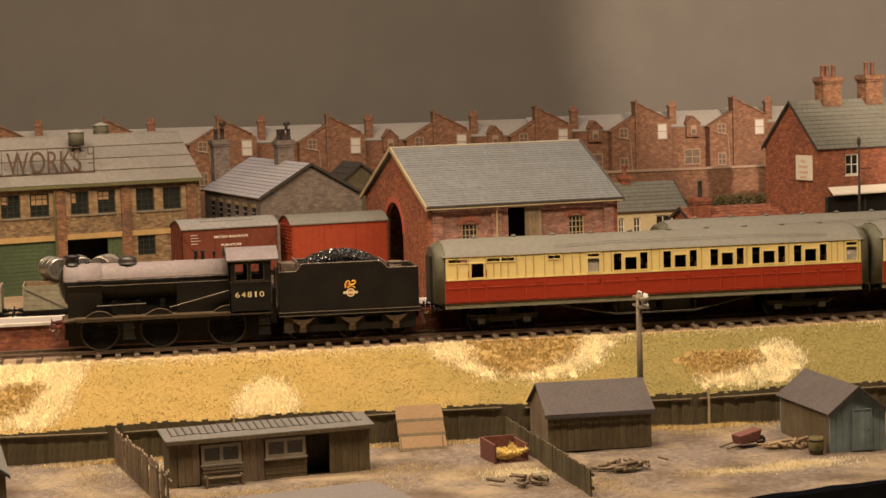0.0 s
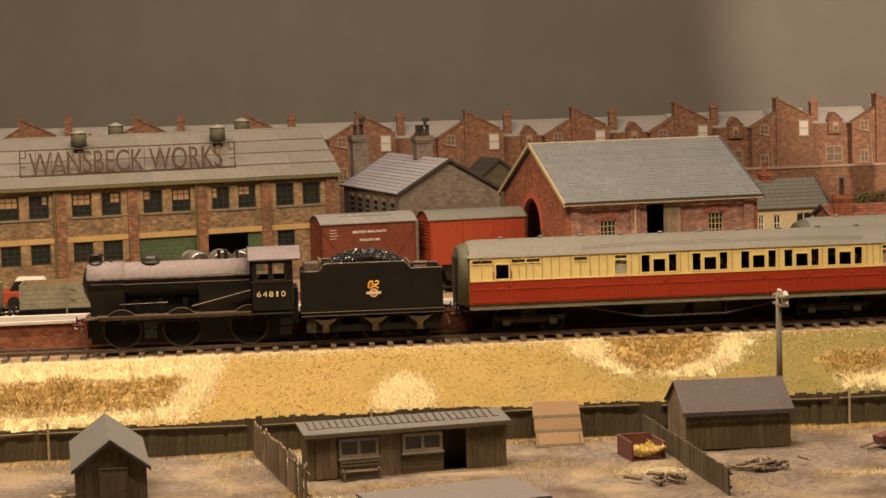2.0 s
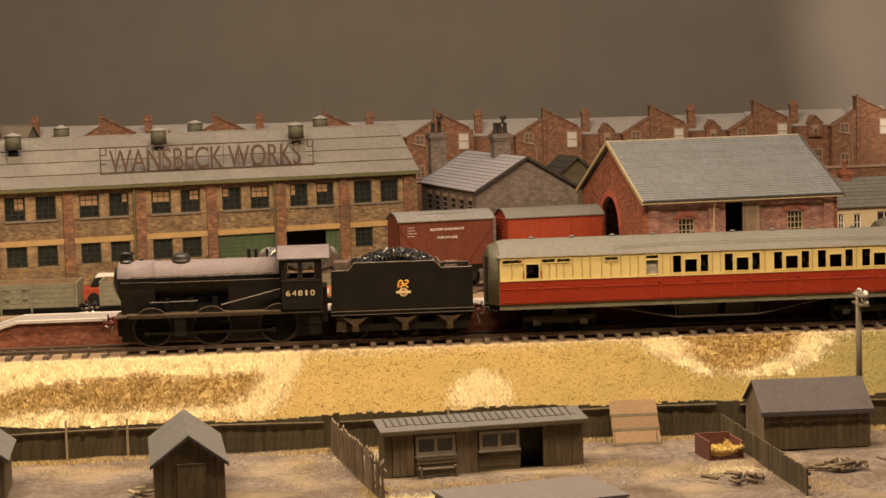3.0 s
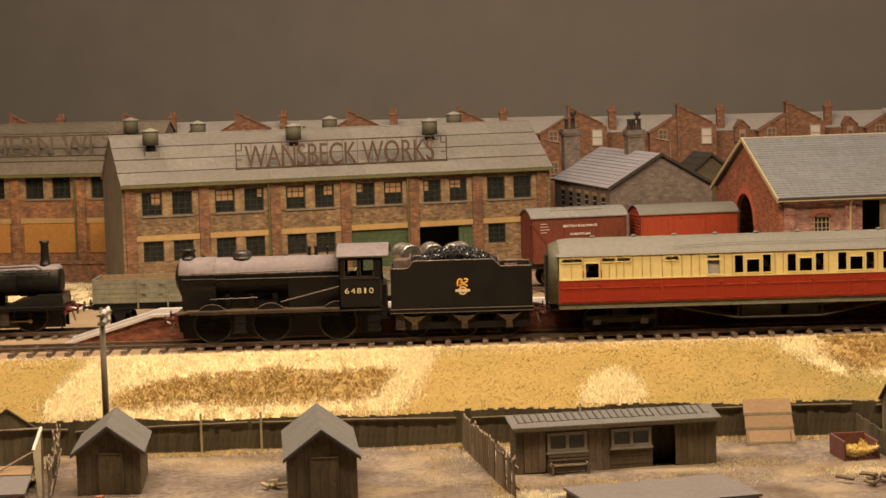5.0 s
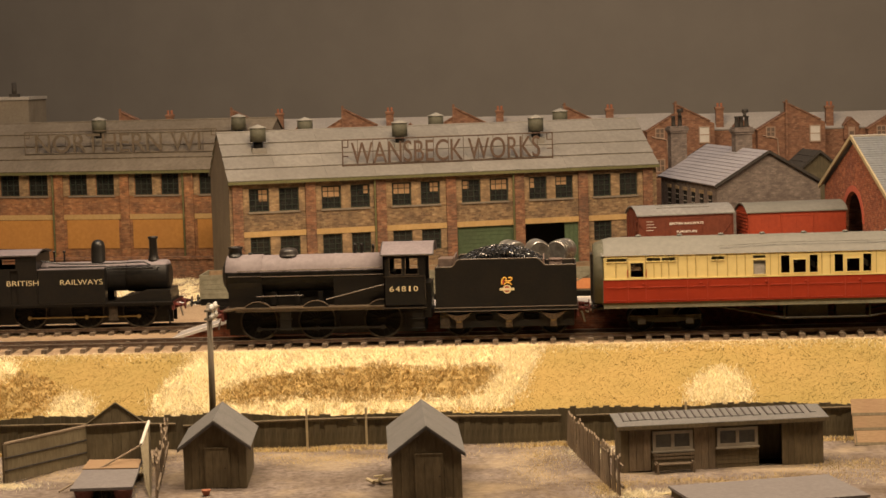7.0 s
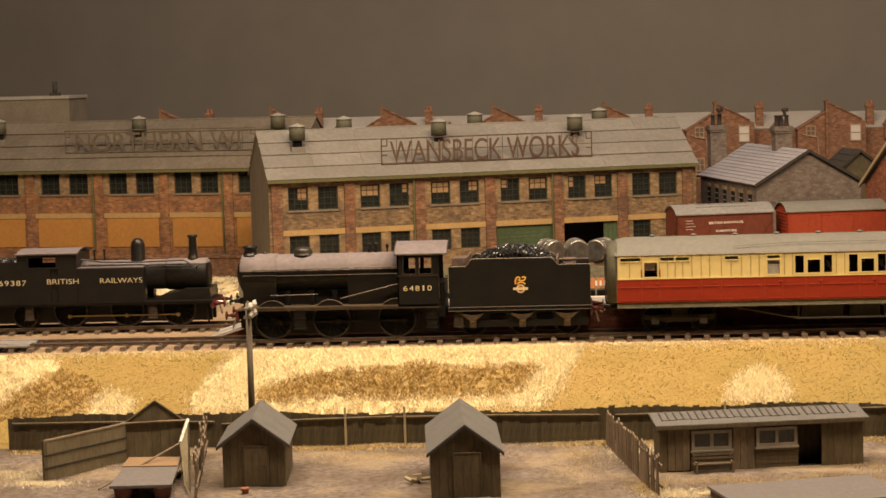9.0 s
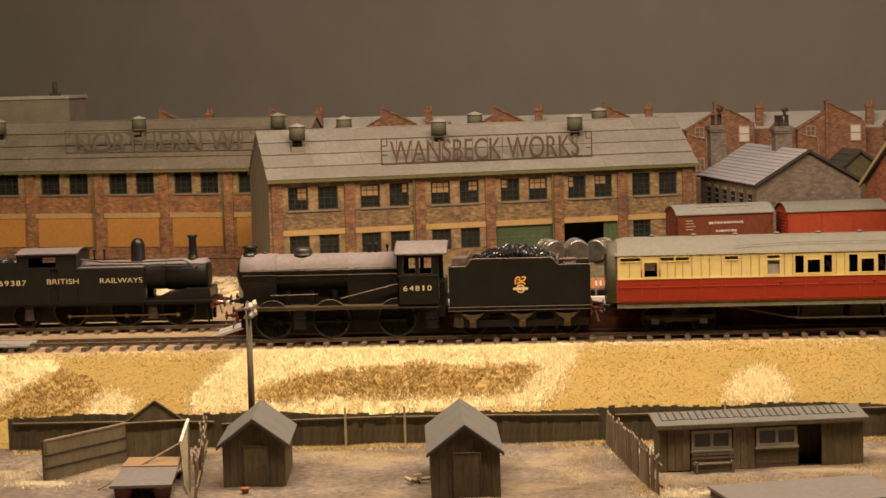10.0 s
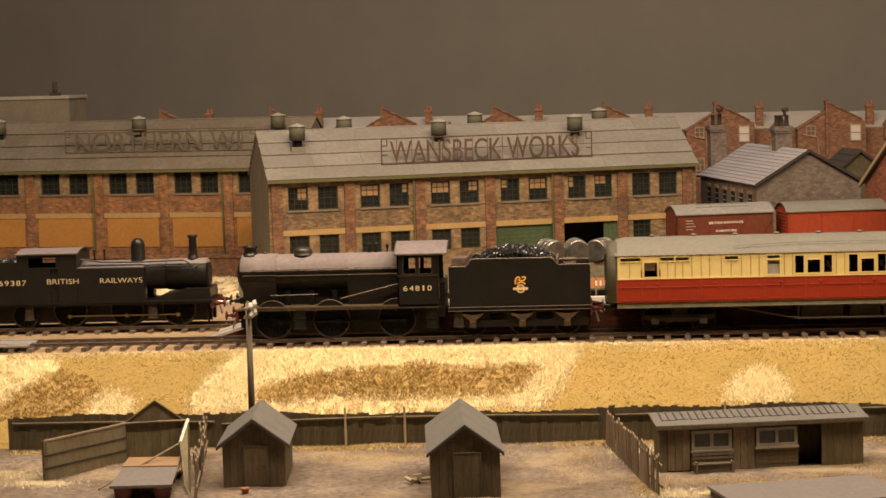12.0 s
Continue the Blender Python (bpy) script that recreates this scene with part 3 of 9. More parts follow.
def ground_sheet():
    xs = [-560 + 4 * i for i in range(360)]
    ks = [i / 46 for i in range(47)] 
    verts, faces = [], []
    rows = 47 + 30
    for x in xs:
        f = front_edge(x)
        ys = [f + (1100 - f) * k for k in ks] + [1100 + 23 * (i + 1) for i in range(30)]
        verts += [(x * MM, y * MM, embankment(x, y) * MM) for y in ys]
    for i in range(len(xs) - 1):
        for j in range(rows - 1):
            a = i * rows + j
            faces.append((a, a + rows, a + rows + 1, a + 1))
    me = bpy.data.meshes.new("ground")
    me.from_pydata(verts, [], faces)
    for m in (M["ground"], M["turf"], M["ballast"], M["scrub_soil"], M["straw_soil"]):
        me.materials.append(m)
    rnd = random.Random(17)
    for p in me.polygons:
        x, y = p.center.x / MM, p.center.y / MM
        p.material_index = 0 if y < 1009 else (1 if y < 1098 else 2)
        u, v = x + rnd.gauss(0, 3.2), y + rnd.gauss(0, 2.6)
        if 1030 < y < 1101 and any(in_patch(u, v, q) for q in BROWN):
            p.material_index = 3
        elif 1030 < y < 1101 and rnd.random() < 0.72 and any(in_patch(x, y, q) and in_patch(u, v, q) for q in STRAW):
            p.material_index = 4
        elif -440 < x < -150 and 1335 < v < 1510 and rnd.random() < 0.6:
            p.material_index = 4
        p.use_smooth = True
    tagged(new("ground", me), "earth gardens, dry grass embankment and ashy yard of the layout", "ground", kind="structure")
    bm = bm_new()
    for i in range(len(xs) - 1):
        x0, x1 = xs[i], xs[i + 1]
        v = [bm.verts.new(Vector(c) * MM) for c in ((x0, front_edge(x0) - 1, -44), (x1, front_edge(x1) - 1, -44), (x1, front_edge(x1) - 1, -260), (x0, front_edge(x0) - 1, -260))]
        bm.faces.new(v)
    tagged(part("baseboard_fascia", bm, M["fascia"]), "matt black front board of the layout", "board", kind="structure")


ground_sheet()


def backdrop():
    bm = bm_new()
    pts = [(-1300, 2150), (-700, 1905), (-400, 1828), (-200, 1786), (-80, 1764), (0, 1752), (200, 1748), (400, 1752), (1500, 1790)]
    for (x0, y0), (x1, y1) in zip(pts, pts[1:]):
        v = [bm.verts.new(Vector(c) * MM) for c in ((x0, y0, -60), (x1, y1, -60), (x1, y1, 900), (x0, y0, 900))]
        bm.faces.new(v).smooth = True
    tagged(part("backdrop", bm, M["backdrop"]), "plain grey-brown painted sky board behind the model town", "backdrop", kind="structure")


backdrop()


def hall():
    for name, b in (("hall_floor", (-4000, -4000, -1100, 4000, 4000, -1050)), ("hall_ceiling", (-4000, -4000, 2400, 4000, 4000, 2450)),
                    ("wall_west", (-4050, -4000, -1050, -4000, 4000, 2400)), ("wall_east", (4000, -4000, -1050, 4050, 4000, 2400)),
                    ("wall_south", (-4000, -4050, -1050, 4000, -4000, 2400)), ("wall_north", (-4000, 4000, -1050, 4000, 4050, 2400))):
        bm = bm_new()
        box(bm, *b)
        tagged(part(name, bm, M["hall"]), "plain dull wall of the exhibition hall", "wall", kind="structure")


hall()


def track(name, label, x0, x1, y, z=0.0, rz=0.0, pitch=10.4, ox=0, wide=2.9):
    t = thing(name, label, "railway track", ox, y, z, rz)
    for s in (-8.6, 8.6):
        bm = bm_new()
        box(bm, x0, s - 1.0, -2.0, x1, s + 1.0, -1.7)
        box(bm, x0, s - 0.35, -1.7, x1, s + 0.35, -0.8)
        box(bm, x0, s - 0.55, -0.8, x1, s + 0.55, -0.16)
        rail = part("rail", bm, M["rail"], t)
        bm = bm_new()
        box(bm, x0, s - 0.5, -0.16, x1, s + 0.5, 0.0)
        part("railhead", bm, M["rail_top"], rail, "worn bright top of the rail")
    bm = bm_new()
    box(bm, -wide / 2, -16.5, -4.2, wide / 2, 16.5, -2.0)
    for s in (-8.6, 8.6):
        box(bm, -0.9, s - 2.0, -2.0, 0.9, s + 2.0, -1.2)
    me = mesh_of(bm, "sleeper", M["sleeper"])
    n = int((x1 - x0) / pitch)
    rnd = random.Random(name)
    for i in range(n):
        o = part("sleeper", me, None, t, loc=(x0 + (i + 0.5) * pitch + rnd.uniform(-0.3, 0.3), 0, 0))
        o.rotation_euler[2] = radians(rnd.uniform(-1, 1))
    return t


track("railway_track", "main line of worn steel rails on dark sleepers", -520, 820, 1121)
# ---- the train on the main line; x is measured from the tender's emblem, the near side is -y ----
TRAIN_Y = 1121
M["dome_black"] = surface("sooty_dome_paint", (0.022, 0.019, 0.017), (0.04, 0.035, 0.032), 2.0, 8, (0.07, 0.06, 0.055), 0.4, 0.4, spec=0.5)
# Lighter brown for edges that catch light: the highlight is in the colour.
M["edge_highlight"] = surface("brown_edge_highlight", (0.075, 0.055, 0.036), (0.125, 0.092, 0.061), 1.5, 8, (0.06, 0.042, 0.028), 0.5, 0.5, spec=0.5)
M["wheel_black"] = surface("oily_black_wheel", (0.006, 0.0055, 0.005), (0.010, 0.009, 0.008), 1.5, 6, (0.012, 0.010, 0.008), 0.4, 0.6, spec=0.2)
M["grime"] = surface("grimy_underframe_black", (0.030, 0.026, 0.020), (0.052, 0.045, 0.034), 1.5, 8, (0.022, 0.018, 0.014), 0.5, 0.55, spec=0.4)
M["dust_pink"] = surface("pinkish_brown_dust", (0.12, 0.085, 0.072), (0.19, 0.14, 0.12), 1.5, 6, (0.06, 0.045, 0.038), 0.6, 0.6)
M["brass"] = surface("dull_brass_rod", (0.26, 0.19, 0.075), (0.34, 0.25, 0.11), 1.0, 8, (0.12, 0.08, 0.04), 0.5, 0.4, metal=0.6)
# Lilac for upward faces: dust, with the overhead highlight put into the colour.
M["dust_toplight"] = surface("lilac_dust_and_toplight", (0.165, 0.141, 0.152), (0.21, 0.18, 0.192), 1.5, 8, (0.12, 0.103, 0.11), 0.5, 0.6)
M["dusty_gear"] = surface("brown_dusted_gear", (0.075, 0.052, 0.034), (0.16, 0.112, 0.072), 1.2, 5, (0.03, 0.021, 0.014), 0.6, 0.45, spec=0.5)
M["tyre"] = surface("worn_wheel_tyre", (0.060, 0.051, 0.042), (0.088, 0.075, 0.06), 1.5, 6, (0.04, 0.032, 0.026), 0.5, 0.45, metal=0.3)


def spoked_wheelset(parent, x, r, spokes, name="wheelset", gauge=8.6, tyre="tyre", apart=False):
    """Two spoked wheels on one axle; its own origin is the axle."""
    bm = bm_new()
    tyres = bm_new()
    hub = bm
    for s in (-1, 1):
        y0, y1 = s * (gauge - 0.9), s * (gauge + 0.9)
        n = 28
        bm = tyres
        for ra, rb, ya, yb in ((r - 0.6, r, y0, y1), (r, r + 0.6, s * (gauge - 1.3), s * (gauge - 0.9))):
            ring = [[bm.verts.new(Vector((rad * math.cos(2 * math.pi * i / n), yy, rad * math.sin(2 * math.pi * i / n))) * MM) for i in range(n)]
                    for rad, yy in ((ra, ya), (rb, ya), (rb, yb), (ra, yb))]
            for k in range(4):
                a, b = ring[k], ring[(k + 1) % 4]
                for i in range(n):
                    bm.faces.new((a[i], a[(i + 1) % n], b[(i + 1) % n], b[i]))
        bm = hub
        for i in range(spokes):
            a = 2 * math.pi * i / spokes
            turn = Matrix.Rotation(a, 4, "Y")
            if not apart:
                box(bm, 1.2, s * gauge - 0.4, -0.35, r - 0.8, s * gauge + 0.4, 0.35, turn)
        cyl(bm, (0, s * (gauge - 0.9), 0), (0, s * (gauge + 1.2), 0), 1.7)
        cyl(bm, (0, s * (gauge - 0.85), 0), (0, s * (gauge - 0.55), 0), r - 0.55, n=24)
    cyl(bm, (0, -gauge, 0), (0, gauge, 0), 1.0)
    ws = part(name, bm, M["wheel_black"], parent, loc=(x, 0, r))
    part("tyre", tyres, M[tyre], ws)
    if apart:
        bm = bm_new()
        box(bm, 1.2, -0.4, -0.35, r - 0.8, 0.4, 0.35)
        one = mesh_of(bm, "spoke", M["wheel_black"])
        for s in (-1, 1):
            for i in range(spokes):
                part("spoke", one, None, ws, loc=(0, s * gauge, 0)).rotation_euler[1] = 2 * math.pi * i / spokes
    return ws


def buffers(parent, x, way, z=14.0, red=True):
    for s in (-11.2, 11.2):
        bm = bm_new()
        cyl(bm, (x, s, z), (x + way * 3.6, s, z), 1.5, 1.1)
        cyl(bm, (x + way * 3.6, s, z), (x + way * 5.6, s, z), 0.8)
        turned(bm, [(2.4, 0), (2.4, 0.6)] if way > 0 else [(2.4, -0.6), (2.4, 0)], 16, (x + way * 5.6, s, z), "x")
        part("buffer", bm, M["buffer_red"] if red else M["loco_black"], parent)


def coupling(parent, x, way, z=13.0):
    bm = bm_new()
    rod(bm, [(x, 0, z), (x + way * 3, 0, z - 0.5), (x + way * 5, 0, z - 2.5), (x + way * 7, 0, z - 1)], 0.5)
    rod(bm, [(x, -6, z + 1), (x + way * 2, -6, z - 2), (x + way * 3.4, -6, z - 7)], 0.55)
    part("coupling", bm, M["steel"], parent, "small bright screw coupling and hose")


def tender_engine():
    t = thing("steam_locomotive", "weathered black six-wheeled steam locomotive with a dusty boiler", "locomotive", 132, TRAIN_Y, 0)
    K, D, F = M["loco_black"], M["loco_dust_toplight"], M["frame_brown"]
    # running plate, valance, beam
    bm = bm_new()
    box(bm, -149, -16, 17.6, -45, 16, 18.5)
    prism(bm, [(-156, 16.6), (-152, 17.0), (-149, 17.6), (-149, 18.5), (-153, 17.8), (-156, 17.4)], "y", -16, 16)
    for s in (-15.6, 15.0):
        box(bm, -149, s, 16.4, -45, s + 0.6, 17.6)
    # The lit edge is put into the plate's brown.
    part("running_plate", bm, M["edge_highlight"], t, "running plate, edge highlight put into its brown")
    bm = bm_new()
    box(bm, -157, -15.5, 11.5, -155.4, 15.5, 17.2)
    part("buffer_beam", bm, M["buffer_red"], t, "dirty red buffer beam", bevel=0.2)
    buffers(t, -157, -1)
    coupling(t, -157, -1)
    bm = bm_new()
    for s in (-6.5, 5.6):
        box(bm, -154, s, 2.6, -45, s + 0.9, 17.6)
    for a, b in ((-156, -150), (-124, -118), (-92, -82), (-60, -45)):
        box(bm, a, -5.6, 6, b, 5.6, 16)
    part("frames", bm, K, t)
    bm = bm_new()
    box(bm, -45.0, -13, 11, -41.4, 13, 30)
    part("fall_plate", bm, K, t)
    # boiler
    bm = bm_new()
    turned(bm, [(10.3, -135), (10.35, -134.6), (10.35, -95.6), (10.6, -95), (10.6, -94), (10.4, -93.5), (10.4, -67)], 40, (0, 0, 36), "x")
    part("boiler", bm, D, t, "boiler grey with dust and painted top light")
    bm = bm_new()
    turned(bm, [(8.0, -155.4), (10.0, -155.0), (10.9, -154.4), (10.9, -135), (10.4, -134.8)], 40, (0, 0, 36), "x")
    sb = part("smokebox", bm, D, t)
    bm = bm_new()
    turned(bm, [(3.0, -157.6), (6.5, -156.8), (8.4, -155.6), (8.6, -155.2)], 28, (0, 0, 36), "x")
    rod(bm, [(-157.6, 0, 36), (-158.4, 2.6, 34.5)], 0.3)
    rod(bm, [(-156.8, -6.5, 37.6), (-156.8, 6.5, 37.6)], 0.25)
    part("smokebox_door", bm, K, sb)
    bm = bm_new()
    prism(bm, [(-10.9, 36), (10.9, 36), (9.5, 29), (8.5, 18.5), (-8.5, 18.5), (-9.5, 29)], "x", -153.6, -135)
    part("smokebox_saddle", bm, K, t)
    bm = bm_new()
    prism(bm, [(-10.4, 36), (10.4, 36), (10.2, 26), (9.0, 18.5), (-9.0, 18.5), (-10.2, 26)], "x", -95, -66.5)
    part("firebox", bm, K, t)
    bm = bm_new()
    box(bm, -135, -4.0, 18.6, -95, 4.0, 27)
    for x in (-130, -117, -104):
        box(bm, x, -7.5, 18.6, x + 2.6, 7.5, 26.5)
    part("inside_gear", bm, K, t)
    # mountings
    bm = bm_new()
    turned(bm, [(5.6, 45.8), (4.4, 46.6), (3.7, 47.6), (3.6, 50.0), (4.3, 50.3), (4.4, 51.0), (3.9, 51.4), (2.8, 51.4), (2.7, 49.5)], 24, (-150.3, 0, 0))
    part("chimney", bm, K, t)
    bm = bm_new()
    turned(bm, [(6.2, 45.4), (5.4, 46.2), (5.1, 47.0), (5.1, 48.0), (4.6, 49.1), (3.2, 49.9), (1.2, 50.2)], 28, (-120.6, 0, 0))
    part("dome", bm, M["dome_black"], t)
    bm = bm_new()
    turned(bm, [(1.3, 46.2), (1.3, 47.4), (0.7, 47.9)], 14, (-142.0, 0, 0))
    part("snifting_valve", bm, K, t)
    for x in (-83.6, -79.8):
        bm = bm_new()
        turned(bm, [(1.3, 46.2), (1.0, 47), (0.9, 50.2), (1.15, 50.4), (1.15, 51.2), (0.5, 51.5)], 14, (x, 0, 0))
        part("safety_valve", bm, K, t)
    bm = bm_new()
    turned(bm, [(0.5, 46), (0.5, 48.4), (0.85, 48.6), (0.85, 50.6), (0.4, 51)], 12, (-73.6, 0, 0))
    part("whistle", bm, K, t)
    for s in (-1, 1):
        bm = bm_new()
        rod(bm, [(-148, s * 11.7, 38.6), (-68, s * 11.7, 39.2)], 0.32)
        for x in (-146, -126, -108, -90, -72):
            rod(bm, [(x, s * 10.2, 38.4), (x, s * 11.9, 38.8)], 0.35)
        part("handrail", bm, M["dusty_gear"], t, "thin dusty boiler handrail")
        # A thin light line laid along the boiler side.
        bm = bm_new()
        rod(bm, [(-153, s * 10.95, 35.6), (-135, s * 10.95, 35.6)], 0.22, 5)
        rod(bm, [(-135, s * 10.5, 35.2), (-67, s * 10.5, 35.2)], 0.22, 5)
        part("cladding_seam", bm, M["edge_highlight"], t, "thin light brown line along the boiler side")
    bm = bm_new()
    rod(bm, [(-99, -13.2, 22.2), (-67, -13.2, 29.8)], 0.4)
    part("reversing_rod", bm, M["edge_highlight"], t)
    bm = bm_new()
    rod(bm, [(-138, -10.4, 24.2), (-128, -11, 24.4), (-112, -10.8, 24.6)], 0.45)
    part("pipe", bm, M["tyre"], t, "dull metal pipe under the boiler")
    # splashers
    for x in (-137, -104.8, -68.4):
        for s in (-14.0, 11.0):
            bm = bm_new()
            arc = [(x + 9.6 * math.cos(a), 12.2 + 9.6 * math.sin(a)) for a in np.linspace(radians(42), radians(138), 13)]
            prism(bm, [(arc[0][0], 18.4)] + arc + [(arc[-1][0], 18.4)], "y", s, s + 3.0)
            sp = part("splasher", bm, K, t)
            # Lit upper edge of the splasher, drawn as a lighter rod.
            bm = bm_new()
            rod(bm, [(ax_, s if s < 0 else s + 3.0, az_) for ax_, az_ in arc], 0.32, 5)
            part("splasher_rim", bm, M["edge_highlight"], sp)
    # cab
    side_holes = [(-63.4, -57.0, 35.4, 44.0), (-54.8, -48.2, 35.4, 44.0)]
    for s in (-1, 1):
        bm = bm_new()
        ya, yb = (-16.0, -15.4) if s < 0 else (15.4, 16.0)
        pierced(bm, -66.9, -44.0, 16.6, 46.2, ya, yb, side_holes)
        cs = part("cab_side", bm, K, t)
        for xa, xb, za, zb in side_holes:
            bm = bm_new()
            yo = -16.2 if s < 0 else 15.9
            pierced(bm, xa - 0.5, xb + 0.5, za - 0.5, zb + 0.5, yo, yo + 0.3, [(xa, xb, za, zb)])
            part("window_beading", bm, F, cs)
        bm = bm_new()
        yo = -16.3 if s < 0 else 16.0
        box(bm, -66.9, yo, 34.0, -44.4, yo + 0.3, 34.5)
        box(bm, -66.9, yo, 16.6, -44.4, yo + 0.3, 17.2)
        rod(bm, [(-44.2, yo, 22), (-44.2, yo, 33)], 0.3)
        part("cab_beading", bm, F, cs)
    for k, digit in enumerate("64810"):
        wide = 1.0 if digit == "1" else 2.35
        text_part("cab_number", digit, -63.8 + k * 3.3 + (2.35 - wide) / 2, -16.1, 26.0, wide, 2.9, M["lettering"], t, "cream cab number", bold=0.0)
    bm = bm_new()
    pierced(bm, -16.0, 16.0, 18.5, 47, -0.4, 0.4, [(-12.5, -8.8, 38, 44.5), (8.8, 12.5, 38, 44.5)])
    cf = part("cab_front", bm, K, t, loc=(-66.6, 0, 0))
    cf.rotation_euler[2] = radians(90)
    bm = bm_new()
    arc = [(17.2 * math.sin(a), 46.2 + 6.0 * (1 - (math.sin(a)) ** 2)) for a in np.linspace(-math.pi / 2, math.pi / 2, 17)]
    prism(bm, arc + [(y * 0.97, z - 0.7) for y, z in arc[::-1]], "x", -68.2, -39.4)
    cr = part("cab_roof", bm, M["dust_toplight"], t, "lilac-grey curved cab roof, dust and highlight in its colour")
    bm = bm_new()
    for x in (-68.2, -39.4):
        rod(bm, [(x, y, z) for y, z in arc], 0.35, 5)
    for y in (-17.2, 17.2):
        rod(bm, [(-68.2, y, 46.2), (-39.4, y, 46.2)], 0.35, 5)
    part("roof_rim", bm, M["dome_black"], cr)
    bm = bm_new()
    box(bm, -60, -15, 18.5, -44, 15, 19.2)
    box(bm, -66, -9, 19, -62, 9, 36)
    part("cab_floor", bm, K, t)
    for s in (-15.6, 13.6):
        bm = bm_new()
        box(bm, -51.5, s + 0.8, 5.5, -45.5, s + 1.2, 16.6)
        box(bm, -52, s, 5.2, -45, s + 2.0, 5.8)
        box(bm, -52, s, 10.6, -45, s + 2.0, 11.2)
        part("cab_steps", bm, K, t)
        bm = bm_new()
        box(bm, -124.6, s + 0.8, 6.0, -118.6, s + 1.2, 16.6)
        box(bm, -125, s, 6.0, -118, s + 2.0, 6.6)
        box(bm, -125, s + 0.4, 11.6, -118, s + 2.0, 12.2)
        part("footstep", bm, K, t)
    for x in (-137, -104.8, -68.4):
        bm = bm_new()
        box(bm, x - 2.2, -5.5, 7, x + 2.2, 5.5, 14)
        part("axle_guide", bm, K, t)
        bm = bm_new()
        box(bm, x + 11.4, -8.6, 6.0, x + 12.4, -7.6, 13.0)
        part("brake_hanger", bm, K, t)
    wheels = [(spoked_wheelset(t, x, 10.3, 16, apart=True), x, 0, 10.3, True) for x in (-137, -104.8, -68.4)]
    rods = []
    for s, lead in ((-10.6, 0.0), (10.6, 90.0)):
        bm = bm_new()
        box(bm, -137, s - 0.3, 9.7, -68.4, s + 0.3, 10.9)
        for x in (-137, -104.8, -68.4):
            cyl(bm, (x, s - 0.6, 10.3), (x, s + 0.6, 10.3), 1.4, n=12)
        rods.append((part("coupling_rod", bm, K, t), lead))
    return t, wheels, rods


def emblem(parent, x, y, z):
    """A plain badge: a disc with a band across it and a crested shape above."""
    e = new("badge")
    e.parent = parent
    e.location = Vector((x, y, z)) * MM
    bm = bm_new()
    turned(bm, [(2.4, -0.1), (2.4, 0.0)], 24, (0, 0, -1.6), "y")
    part("badge_wheel", bm, M["lettering"], e)
    bm = bm_new()
    turned(bm, [(1.6, -0.16), (1.6, 0.0)], 24, (0, 0, -1.6), "y")
    part("badge_centre", bm, M["emblem_red"], e)
    bm = bm_new()
    box(bm, -4.0, -0.22, -2.3, 4.0, -0.12, -0.9)
    part("badge_band", bm, M["lettering"], e)
    bm = bm_new()
    rod(bm, [(-2.7, 0, 0.9), (-2.9, 0, 2.6), (-2.2, 0, 4.3), (-0.9, 0, 4.8), (-0.2, 0, 3.9), (-0.9, 0, 2.9), (0.6, 0, 2.7), (2.2, 0, 3.0), (2.9, 0, 4.2), (1.6, 0, 4.9), (0.9, 0, 4.3)], 0.42, 6)
    rod(bm, [(-1.6, 0, 0.8), (-0.6, 0, 1.9), (1.4, 0, 1.8), (2.6, 0, 0.7)], 0.42, 6)
    part("badge_crest", bm, M["gold"], e)
    bm = bm_new()
    prism(bm, [(-3.2, 1.0), (-1.6, 1.0), (-1.2, 3.2), (-2.2, 4.4), (-3.1, 3.6)], "y", -0.05, 0)
    part("badge_shadow", bm, M["emblem_red"], e)
    return e


